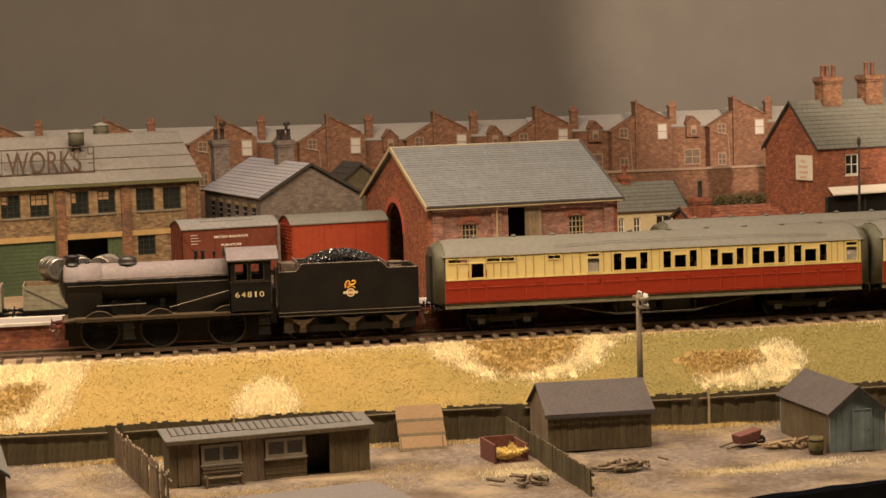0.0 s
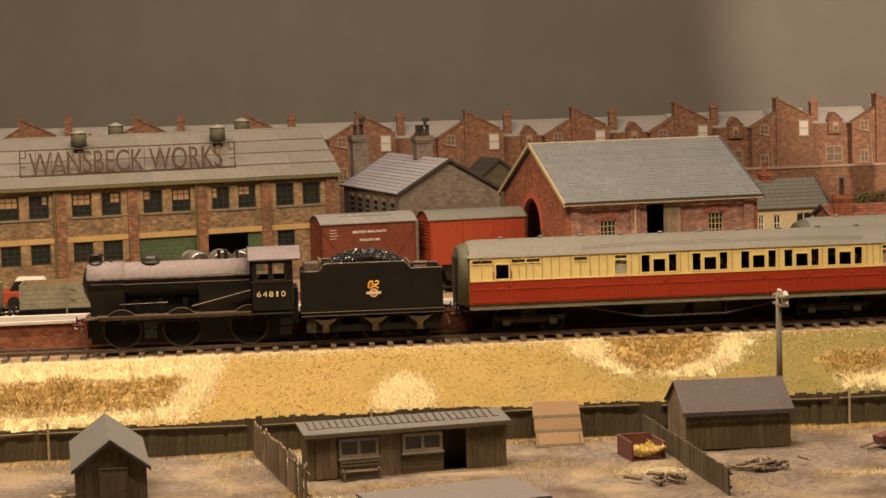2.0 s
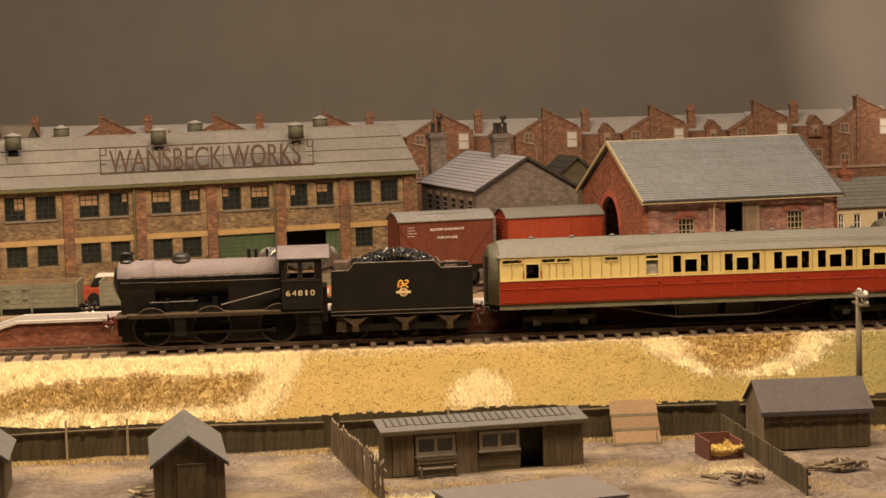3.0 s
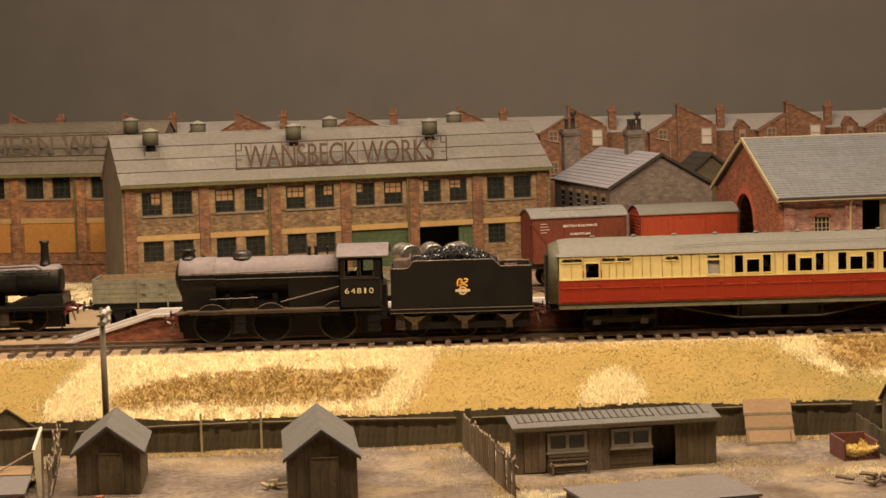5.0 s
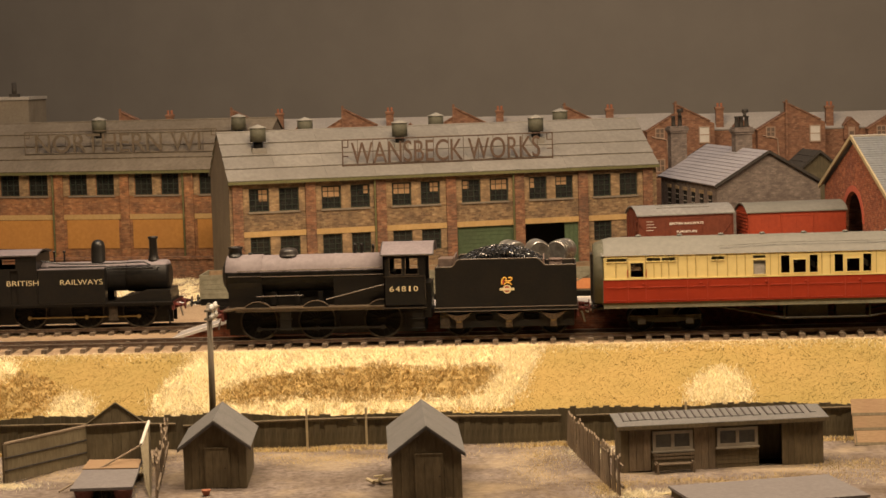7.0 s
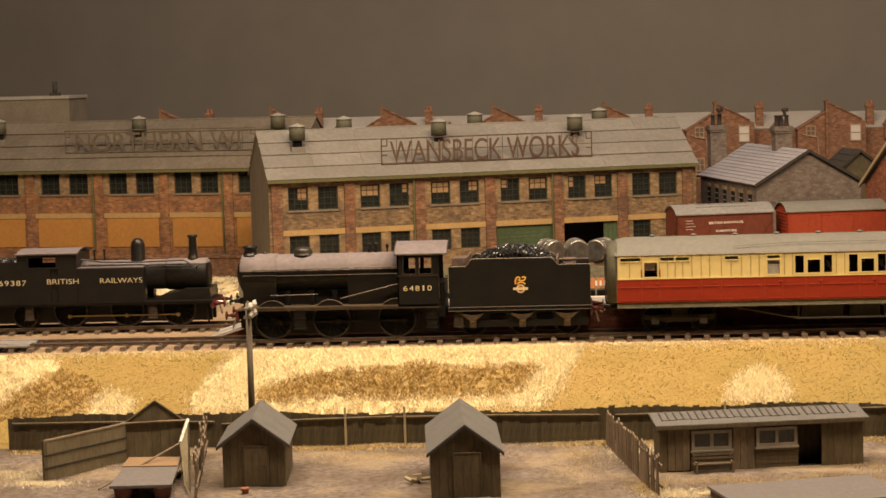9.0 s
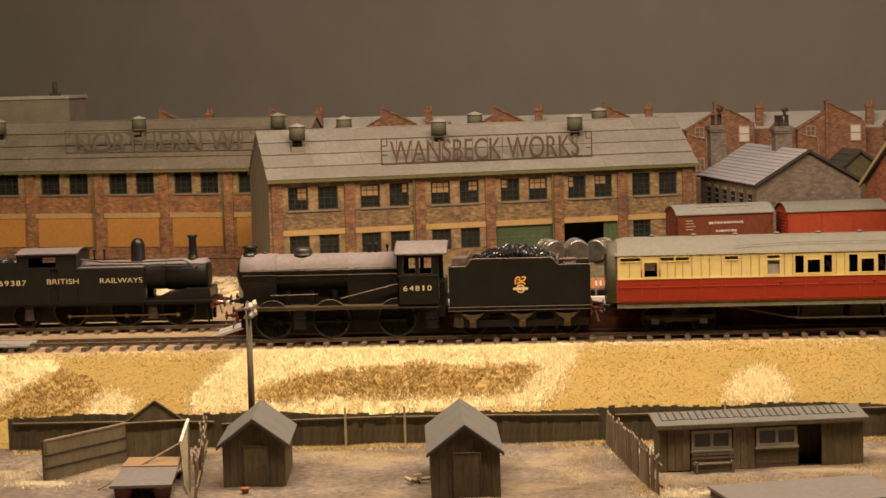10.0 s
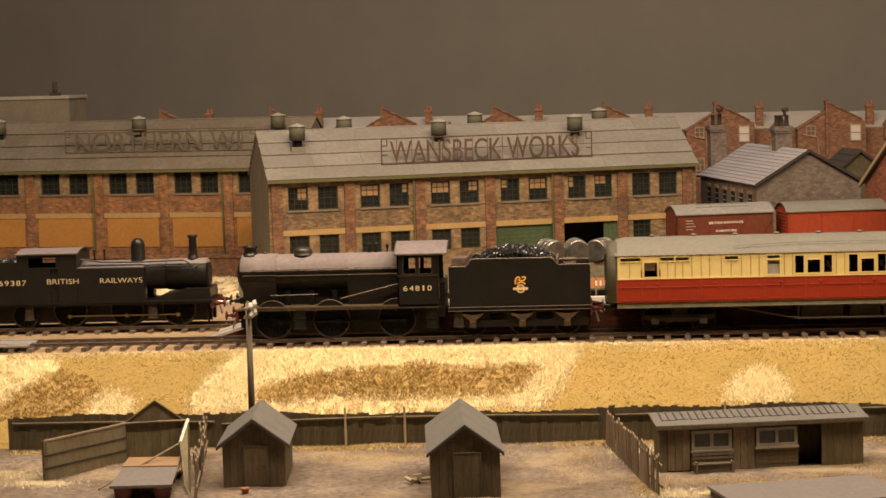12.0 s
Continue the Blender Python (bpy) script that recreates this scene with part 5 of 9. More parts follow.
    for x in (-336, -262):
        bm = bm_new()
        box(bm, x - 3, -14.8, 5, x + 3, -13.2, 5.6)
        box(bm, x - 2.6, -14.2, 5, x + 2.6, -13.8, 14)
        part("footstep", bm, F, t)
    bm = bm_new()
    for y in (-12, 12):
        rod(bm, [(-228, y, 15.4), (-228, y, 19.5)], 0.4)
        rod(bm, [(-230.5, y * 0.8, 9.6), (-229.5, y * 0.8, 2)], 0.6)
    part("lamp_irons", bm, K, t)


tank_engine()


def open_wagon(x, label, load=False, crate=False):
    t = thing("open_wagon", label, "railway wagon", x, LOOP_Y, 0, group="open wagons on the loop line")
    W, L = M["wagon_grey"], 70.0
    for s in (-1, 1):
        for k in range(5):
            bm = bm_new()
            ya, yb = (-15.2, -14.4) if s < 0 else (14.4, 15.2)
            box(bm, 0, ya, 16.4 + k * 2.8, L, yb, 16.4 + k * 2.8 + 2.65)
            part("plank", bm, W, t)
        o = -15.9 if s < 0 else 15.2
        for xa, z0, w in ((26.0, 12.4, 0.9), (43.4, 12.4, 0.9), (0.0, 16.4, 1.0), (69.0, 16.4, 1.0)):
            bm = bm_new()
            box(bm, xa, o, z0, xa + w, o + 0.7, 30.4)
            part("strap", bm, W, t)
        for xa, xb in ((2, 25), (68, 45)) if crate else ():
            d = math.atan2(-11.8, xb - xa)
            turn = Matrix.Translation((xa, 0, 28.9)) @ Matrix.Rotation(-d, 4, "Y")
            bm = bm_new()
            box(bm, 0, o + 0.1, -0.45, math.hypot(11.8, xb - xa), o + 0.5, 0.45, turn)
            part("diagonal_strap", bm, W, t)
        for xa in (28.5, 38.5):
            for z in (21.5, 27.2):
                bm = bm_new()
                box(bm, xa, o + 0.1, z, xa + 3, o + 0.5, z + 0.6)
                part("hinge", bm, W, t)
    for x0 in (0.0, 69.2):
        bm = bm_new()
        box(bm, x0, -14.4, 16.4, x0 + 0.8, 14.4, 30.3)
        part("end", bm, W, t)
    bm = bm_new()
    box(bm, 0.8, -14.4, 17, 69.2, 14.4, 18)
    for s in (-14.3, 13.9):
        box(bm, 0.9, s, 18, 69.1, s + 0.4, 30.1)
    part("floor", bm, M["wagon_in"], t)
    bm = bm_new()
    box(bm, 0, -13.5, 12.4, L, 13.5, 16.4)
    for xa in (15, 55):
        for s in (-12.6, 11.4):
            prism(bm, [(xa - 4.5, 12.4), (xa + 4.5, 12.4), (xa + 2, 5), (xa - 2, 5)], "y", s, s + 1.2)
            box(bm, xa - 6.5, s - 0.6, 10.6, xa + 6.5, s + 1.6, 11.6)
    box(bm, 24, -12.4, 5.6, 48, -11.9, 6.2)
    part("underframe", bm, M["loco_black"], t)
    for xa in (15, 55):
        spoked_wheelset(t, xa, 6.3, 8)
    buffers(t, L, 1, red=False)
    buffers(t, 0, -1, red=False)
    bm = bm_new()
    rod(bm, [(-0.5, 0, 13), (-5.5, 0, 11.5), (-9.5, 0, 13)], 0.5)
    part("coupling", bm, M["steel"], t)
    if crate:
        bm = bm_new()
        box(bm, 36, -15.75, 17.5, 69, -15.3, 23.5)
        lb = part("side_panel", bm, M["orange_label"], t, "faded orange panel")
        bm = bm_new()
        for xa in (43.5, 46.0, 48.5):
            box(bm, xa, -15.95, 19, xa + 1.1, -15.75, 22)
        part("marking", bm, M["white_letter"], lb)
    return t


open_wagon(-211.0, "grey five-plank open wagon, empty, behind the tank engine")
open_wagon(-128.4, "grey five-plank open wagon, empty, in the siding train")
open_wagon(-46.4, "grey five-plank open wagon loaded with silvery barrels", crate=True)


def barrel(x, y, z, rz):
    t = thing("barrel", "silvery metal-hooped barrel lying on a wagon", "barrel", x, y, z, rz, group="barrels on the wagon")
    bm = bm_new()
    turned(bm, [(5.6, -8.6), (6.2, -8.6), (6.3, -7.6), (6.6, -4), (6.8, 0), (6.6, 4), (6.3, 7.6), (6.2, 8.6), (5.6, 8.6), (5.4, 7.9)], 26, (0, 0, 0), "y")
    body = part("body", bm, M["barrel"], t)
    for h in (-6.6, -3, 3, 6.6):
        bm = bm_new()
        turned(bm, [(6.62 + 0.25 - abs(h) * 0.03, h - 0.6), (6.66 + 0.25 - abs(h) * 0.03, h + 0.6)], 26, (0, 0, 0), "y")
        part("hoop", bm, M["steel"], body)
    bm = bm_new()
    turned(bm, [(5.3, -8.3), (5.3, -8.0)], 24, (0, 0, 0), "y")
    part("barrel_head", bm, M["frame_brown"], body, "dark brown barrel end")
    return t


for bx, by, rz in ((-28.5, 1190, 24), (-13.5, 1191, 10), (0.5, 1190, -22)):
    barrel(bx, by, 38.6, rz)
bm = bm_new()
for y in (-6, 6):
    box(bm, -36, y - 1.2, 18.0, 6, y + 1.2, 32.0)
simple("barrel_cradle", bm, M["wagon_in"], "rough wooden cradle under barrels in a wagon", "cradle", 0, 1190, 0)


# ---- goods vans in the yard ----
def goods_van(x, y, rz, L, H, label, paint, roofm, second):
    t = thing("goods_van", label, "railway van", x, y, 0, rz, group="goods vans by the shed")
    P = M[paint]
    rise, R = 5.4, (5.4 ** 2 + 16.0 ** 2) / 10.8
    top = math.asin(16.0 / R)
    def prof(k):
        return [(R * math.sin(a) * k, H + rise - R * (1 - math.cos(a))) for a in np.linspace(-top, top, 15)]
    for s in (-1, 1):
        bm = bm_new()
        ya, yb = (-15.6, -14.8) if s < 0 else (14.8, 15.6)
        n = 14
        box(bm, 0, ya + 0.15, 16, L, yb - 0.15, H)
        side = part("side", bm, P, t)
        for k in range(n):
            bm = bm_new()
            box(bm, L * k / n, ya, 16, L * (k + 1) / n - 0.14, yb, H)
            part("plank", bm, P, side)
        o = -16.2 if s < 0 else 15.6
        bm = bm_new()
        box(bm, L / 2 - 10.5, o + 0.2, 16.5, L / 2 + 10.5, o + 0.6, H - 2.4)
        part("door", bm, P, side, bevel=0.1)
        for xa in (0, L / 2 - 10.8, L / 2 - 0.3, L / 2 + 10.2, L - 0.6):
            bm = bm_new()
            box(bm, xa, o, 16.4, xa + 0.6, o + 0.6, H - 1)
            part("upright", bm, P, side)
        bm = bm_new()
        box(bm, L / 2 - 11, o, H - 2.4, L / 2 + 11, o + 0.6, H - 1.6)
        part("door_rail", bm, P, side)
        for xa, xb in ((1, L / 2 - 11.5), (L - 1, L / 2 + 11.5)):
            if second:
                continue
            d = math.atan2(-26, xb - xa)
            turn = Matrix.Translation((xa, 0, H - 5)) @ Matrix.Rotation(-d, 4, "Y")
            bm = bm_new()
            box(bm, 0, o + 0.1, -0.3, math.hypot(26, xb - xa), o + 0.5, 0.3, turn)
            part("diagonal_brace", bm, P, side)
    for xa in (0.0, L - 0.8):
        bm = bm_new()
        prism(bm, [(-15.6, 16), (15.6, 16)] + prof(0.975)[::-1], "x", xa, xa + 0.8)
        end = part("end", bm, P, t)
        bm = bm_new()
        e = xa - 0.7 if xa == 0 else xa + 0.8
        if second:
            for k in range(9):
                box(bm, e, -13.5, 27 + k * 2.2, e + 0.7, 13.5, 28.2 + k * 2.2)
        else:
            for y in (-11, -4, 3, 10):
                box(bm, e, y, 17, e + 0.7, y + 1.2, H)
            for z in (24, 30, 36, 42):
                box(bm, e - 0.4, -15.4, z, e + 0.4, -12, z + 0.6)
        part("end_ribs", bm, P, end)
    bm = bm_new()
    arc = prof(1.03)
    prism(bm, [(y, z + 0.9) for y, z in arc] + arc[::-1], "x", -1.2, L + 1.2)
    part("roof", bm, M[roofm], t, "pale grey curved van roof", bevel=0.2)
    bm = bm_new()
    box(bm, 0, -13.5, 12.4, L, 13.5, 16)
    for xa in (14, L - 14):
        for s in (-12.6, 11.4):
            prism(bm, [(xa - 4.5, 12.4), (xa + 4.5, 12.4), (xa + 2, 5), (xa - 2, 5)], "y", s, s + 1.2)
    part("underframe", bm, M["loco_black"], t)
    for xa in (14, L - 14):
        spoked_wheelset(t, xa, 6.3, 8)
    buffers(t, L, 1, red=False)
    buffers(t, 0, -1, red=False)
    return t


van = goods_van(48.1, 1357.6, 12, 64.5, 45.6, "faded bauxite goods van with white lettering and pale roof", "bauxite", "van_roof", False)
text_part("van_lettering", "BRITISH RAILWAYS", 21.0, -16.35, 39.5, 23.0, 1.6, M["white_letter"], van, "white van lettering")
text_part("van_lettering", "FURNITURE", 25.8, -16.35, 34.1, 13.8, 1.5, M["white_letter"], van, "white van lettering")
bm = bm_new()
for k, w in enumerate((8, 9, 11, 8)):
    box(bm, 5.4, -16.0, 42.0 - k * 1.9, 5.4 + w * 0.6, -15.85, 42.22 - k * 1.9)
part("small_markings", bm, M["white_letter"], van, "small white markings")
for y, z in ((-9.6, 49.4), (-4.4, 50.9)):
    bm = bm_new()
    box(bm, 14, y - 0.6, z + 0.2, 50, y + 0.6, z + 1.3)
    part("roof_board", bm, M["van_roof"], van, "raised plank along the van roof")
goods_van(121.0, 1363.4, 9, 66.0, 45.6, "bright red goods van with a grey roof by the shed", "red_van", "coach_roof", True)
# ---- platform, loop line, yard lines ----
track("railway_track", "loop line of worn rails on dark sleepers", -520, 820, LOOP_Y)
track("railway_track", "yard siding of worn rails leading into the goods shed", -100, 138, 1357.6, rz=10, ox=48)

M.update({
    "olive": surface("olive_green_gutter", (0.10, 0.10, 0.045), (0.14, 0.135, 0.06), 2, 20, (0.07, 0.06, 0.03), 0.4, 0.7),
    "green_door": surface("dull_green_shutter", (0.055, 0.085, 0.045), (0.075, 0.11, 0.06), 2, 20, (0.04, 0.05, 0.03), 0.5, 0.8),
    "lintel": surface("ochre_stone_lintel", (0.38, 0.25, 0.105), (0.45, 0.31, 0.145), 2, 16, (0.26, 0.17, 0.085), 0.4, 0.85),
    "stone": surface("buff_stone_pier", (0.27, 0.195, 0.115), (0.35, 0.26, 0.16), 1.5, 10, (0.17, 0.12, 0.075), 0.5, 0.9),
    "ochre_board": surface("ochre_boarded_panel", (0.38, 0.185, 0.05), (0.44, 0.22, 0.062), 3, 20, (0.34, 0.16, 0.05), 0.4, 0.8),
    "sign_iron": surface("rusty_sign_iron", (0.085, 0.055, 0.042), (0.13, 0.085, 0.062), 1.5, 14, (0.07, 0.045, 0.03), 0.5, 0.8),
    "pale_iron": surface("faded_sign_iron", (0.095, 0.076, 0.056), (0.15, 0.122, 0.092), 1.5, 14, (0.14, 0.10, 0.07), 0.5, 0.85),
    "vent_metal": surface("dull_green_grey_ventilator", (0.075, 0.075, 0.053), (0.105, 0.10, 0.073), 2, 10, (0.08, 0.07, 0.05), 0.5, 0.7),
    "vent_cap": surface("pale_ventilator_cap", (0.25, 0.24, 0.215), (0.32, 0.305, 0.275), 2, 10, (0.3, 0.28, 0.24), 0.4, 0.75),
    "gutter": surface("cream_bargeboard", (0.38, 0.31, 0.185), (0.44, 0.36, 0.22), 2, 16, (0.27, 0.21, 0.13), 0.5, 0.8),
    # Brown roof sheet, darkened so the unlit roof's shade is in the colour.
    "unlit_sheet": surface("unlit_brown_sheet", (0.135, 0.112, 0.085), (0.18, 0.15, 0.115), 3.0, 26, (0.10, 0.08, 0.055), 0.5, 0.8, island=0.10),
    # Orange that stands for daylit openings seen through the panes.
    "pane_light": surface("pale_orange_pane_light", (0.30, 0.185, 0.10), (0.37, 0.24, 0.14), 2, 6, (0.30, 0.19, 0.10), 0.4, 0.85),
    "far_cement": surface("sooty_cement_render", (0.17, 0.145, 0.115), (0.215, 0.185, 0.15), 2, 16, (0.12, 0.10, 0.08), 0.5, 0.9),
    "cement": surface("grey_cement_render", (0.30, 0.27, 0.23), (0.36, 0.33, 0.28), 2, 16, (0.22, 0.19, 0.16), 0.5, 0.9),
    "arch_red": surface("rubbed_red_arch_brick", (0.40, 0.09, 0.06), (0.46, 0.12, 0.075), 1.5, 10, (0.3, 0.08, 0.06), 0.4, 0.85),
    "white_paint": surface("off_white_paint", (0.66, 0.62, 0.55), (0.72, 0.68, 0.61), 2, 10, (0.5, 0.46, 0.4), 0.3, 0.75),
    "cream_wall": surface("cream_rendered_wall", (0.52, 0.44, 0.28), (0.58, 0.50, 0.33), 2, 14, (0.4, 0.33, 0.21), 0.4, 0.9),
    "pot": surface("terracotta_pot", (0.30, 0.11, 0.06), (0.36, 0.14, 0.08), 1.5, 8, (0.10, 0.06, 0.05), 0.6, 0.85),
    "soot": surface("sooty_black_pot", (0.03, 0.028, 0.026), (0.05, 0.045, 0.04), 1.5, 8, (0.08, 0.06, 0.05), 0.3, 0.85),
    "frame_green": surface("dark_green_window_frame", (0.018, 0.028, 0.02), (0.03, 0.04, 0.03), 1.5, 8, (0.03, 0.03, 0.03), 0.3, 0.7),
    "dark_glass": surface("dusty_dark_window_pane", (0.012, 0.013, 0.013), (0.022, 0.022, 0.022), 2, 8, (0.05, 0.045, 0.04), 0.4, 0.22, spec=0.5),
    "hedge": surface("dull_hedge", (0.115, 0.098, 0.045), (0.17, 0.145, 0.068), 1.5, 10, (0.09, 0.065, 0.035), 0.5, 0.95, bump=1.0),
    "white_edge": surface("whitened_platform_edge", (0.62, 0.58, 0.54), (0.70, 0.66, 0.62), 2, 8, (0.4, 0.33, 0.27), 0.5, 0.8),
    "platform_top": surface("grey_platform_surface", (0.25, 0.235, 0.23), (0.315, 0.297, 0.288), 2, 25, (0.28, 0.24, 0.2), 0.4, 0.85),
    "far_slate": surface("pale_far_slates", (0.29, 0.27, 0.25), (0.34, 0.315, 0.29), 2, 14, (0.24, 0.21, 0.19), 0.4, 0.9),
})


def platform():
    t = thing("platform", "low brick platform with a pale surface and white-edged end ramp", "platform")
    X0, RAMP, X1 = -171, -222, 700
    Y0, Y1 = 1140, 1172
    bm = bm_new()
    box(bm, X0, Y0 + 1, -4, X1, Y1 - 1, 12)
    prism(bm, [(RAMP, -4), (X0, -4), (X0, 12), (RAMP, -3.2)], "y", Y0 + 1, Y1 - 1)
    part("platform_wall", bm, M["brick_red"], t, "dark red brick platform face")
    bm = bm_new()
    box(bm, X0, Y0 + 3, 12, X1, Y1 - 3, 13.2)
    slab(bm, (RAMP, Y0 + 3, -1.8), (X0, Y0 + 3, 13.2), (X0, Y1 - 3, 13.2), (RAMP, Y1 - 3, -1.8), 1.2)
    part("platform_surface", bm, M["platform_top"], t)
    for ya, yb in ((Y0 - 0.4, Y0 + 3), (Y1 - 3, Y1 + 0.4)):
        bm = bm_new()
        box(bm, X0, ya, 12, X1, yb, 13.5)
        slab(bm, (RAMP, ya, -1.6), (X0, ya, 13.5), (X0, yb, 13.5), (RAMP, yb, -1.6), 1.6)
        part("edging", bm, M["white_edge"], t, "whitened edge stones")


platform()
crossing = thing("foot_crossing", "grey plank crossing laid over the main line", "crossing", 0, 1106, -1.2)
for k in range(7):
    bm = bm_new()
    box(bm, -342 + (k % 2) * 0.6, k * 4.3, 0, -318 - (k % 3) * 0.5, k * 4.3 + 3.8, 1.0)
    part("plank", bm, M["platform_top"], crossing)


# ---- building parts ----
def sash(parent, x0, x1, z0, z1, y, frame="frame_green", nx=3, nz=4, bar=0.45, arch=False, name="window"):
    """A glazed window in a hole of the wall whose face is at y: frame, glazing bars, pane."""
    w = new(name)
    w.parent = parent
    bm = bm_new()
    pierced(bm, x0, x1, z0, z1, y + 0.8, y + 1.6, [(x0 + bar * 1.5, x1 - bar * 1.5, z0 + bar * 1.5, z1 - bar * 1.5)])
    for i in range(1, nx):
        x = x0 + (x1 - x0) * i / nx
        box(bm, x - bar / 2, y + 1.0, z0 + bar, x + bar / 2, y + 1.5, z1 - bar)
    for i in range(1, nz):
        z = z0 + (z1 - z0) * i / nz
        box(bm, x0 + bar, y + 1.05, z - bar / 2, x1 - bar, y + 1.45, z + bar / 2)
    part("frame", bm, M[frame], w)
    bm = bm_new()
    box(bm, x0 + bar, y + 1.6, z0 + bar, x1 - bar, y + 1.85, z1 - bar)
    part("pane", bm, M["dark_glass"], w)
    return w


def gable_ends(bm, L, W, he, hr, z0, t=2.0):
    for x in (0, L - t):
        prism(bm, [(0, z0), (W, z0), (W, he), (W / 2, hr), (0, he)], "x", x, x + t)


def ventilator(parent, x, y, z):
    v = new("ventilator")
    v.parent = parent
    v.location = Vector((x, y, z)) * MM
    bm = bm_new()
    box(bm, -5, -5, -5, 5, 5, 1.6)
    part("base", bm, M["sheet_roof"], v)
    bm = bm_new()
    cyl(bm, (0, 0, 1.4), (0, 0, 6.6), 3.2, n=16)
    part("neck", bm, M["dark"], v)
    bm = bm_new()
    cyl(bm, (0, 0, 6.0), (0, 0, 15.8), 5.6, n=22)
    part("drum", bm, M["vent_metal"], v)
    bm = bm_new()
    turned(bm, [(6.1, 15.6), (6.1, 16.1), (0.3, 18.2)], 22)
    part("cap", bm, M["vent_cap"], v)


def letter_frame(parent, words, x0, x1, z0, z1, y, wx0, wx1, iron="sign_iron"):
    s = new("roof_sign")
    s.parent = parent
    tagged(s, "rusty iron letters on a roof frame")
    bm = bm_new()
    rod(bm, [(x0, y, z0), (x1, y, z0)], 0.45, 5)
    rod(bm, [(x0, y, z1), (x1, y, z1)], 0.45, 5)
    for x in (x0, x1):
        rod(bm, [(x, y, z0 - 2.2), (x, y, z1)], 0.45, 5)
    for x, w in ((x0, 4), (x1, -4)):
        for k in (0.36, 0.72):
            rod(bm, [(x, y, z0 + (z1 - z0) * k), (x + w, y, z0 + (z1 - z0) * k)], 0.4, 5)
        rod(bm, [(x + w, y, z0 + (z1 - z0) * 0.72), (x + w, y, z1)], 0.4, 5)
    n = 14
    for i in range(1, n):
        x = x0 + (x1 - x0) * i / n
        rod(bm, [(x, y + 0.9, z0 - 1.5), (x, y + 0.9, z1)], 0.22, 5)
    part("sign_frame", bm, M[iron], s)
    text_part("sign_letters", words, wx0, y, z0 + 0.8, wx1 - wx0, z1 - z0 - 2.6, M[iron], s, deep=0.8, bold=0.0)


def sheet_roof(parent, L, W, he, hr, m, over=3.0, rows=4, cols=9, y0=-3.5):
    """Both slopes of a roof laid in overlapping rows of sheets."""
    slope = (hr - he) / (W / 2 - y0)
    rnd = random.Random(int(L))
    for side in (0, 1):
        for r in range(rows):
            ya, yb = y0 + (W / 2 - y0) * r / rows, y0 + (W / 2 - y0) * (r + 1) / rows
            for c in range(cols):
                xa, xb = -over + (L + 2 * over) * c / cols, -over + (L + 2 * over) * (c + 1) / cols
                j = rnd.uniform(-0.15, 0.15)
                p = [(xa + 0.05, ya - 0.9, he + slope * (ya - y0) + 1.0 + j), (xb - 0.05, ya - 0.9, he + slope * (ya - y0) + 1.0 + j + rnd.uniform(-0.1, 0.1)),
                     (xb - 0.05, yb, he + slope * (yb - y0) + 0.5), (xa + 0.05, yb, he + slope * (yb - y0) + 0.5)]
                if side:
                    p = [(x, W - y, z) for x, y, z in p][::-1]
                bm = bm_new()
                slab(bm, *p, 0.8)
                part("roof_sheet", bm, M[m], parent)
    bm = bm_new()
    cyl(bm, (-over, W / 2, hr + 0.2), (L + over, W / 2, hr + 0.2), 0.9, n=8)
    part("ridge", bm, M[m], parent)


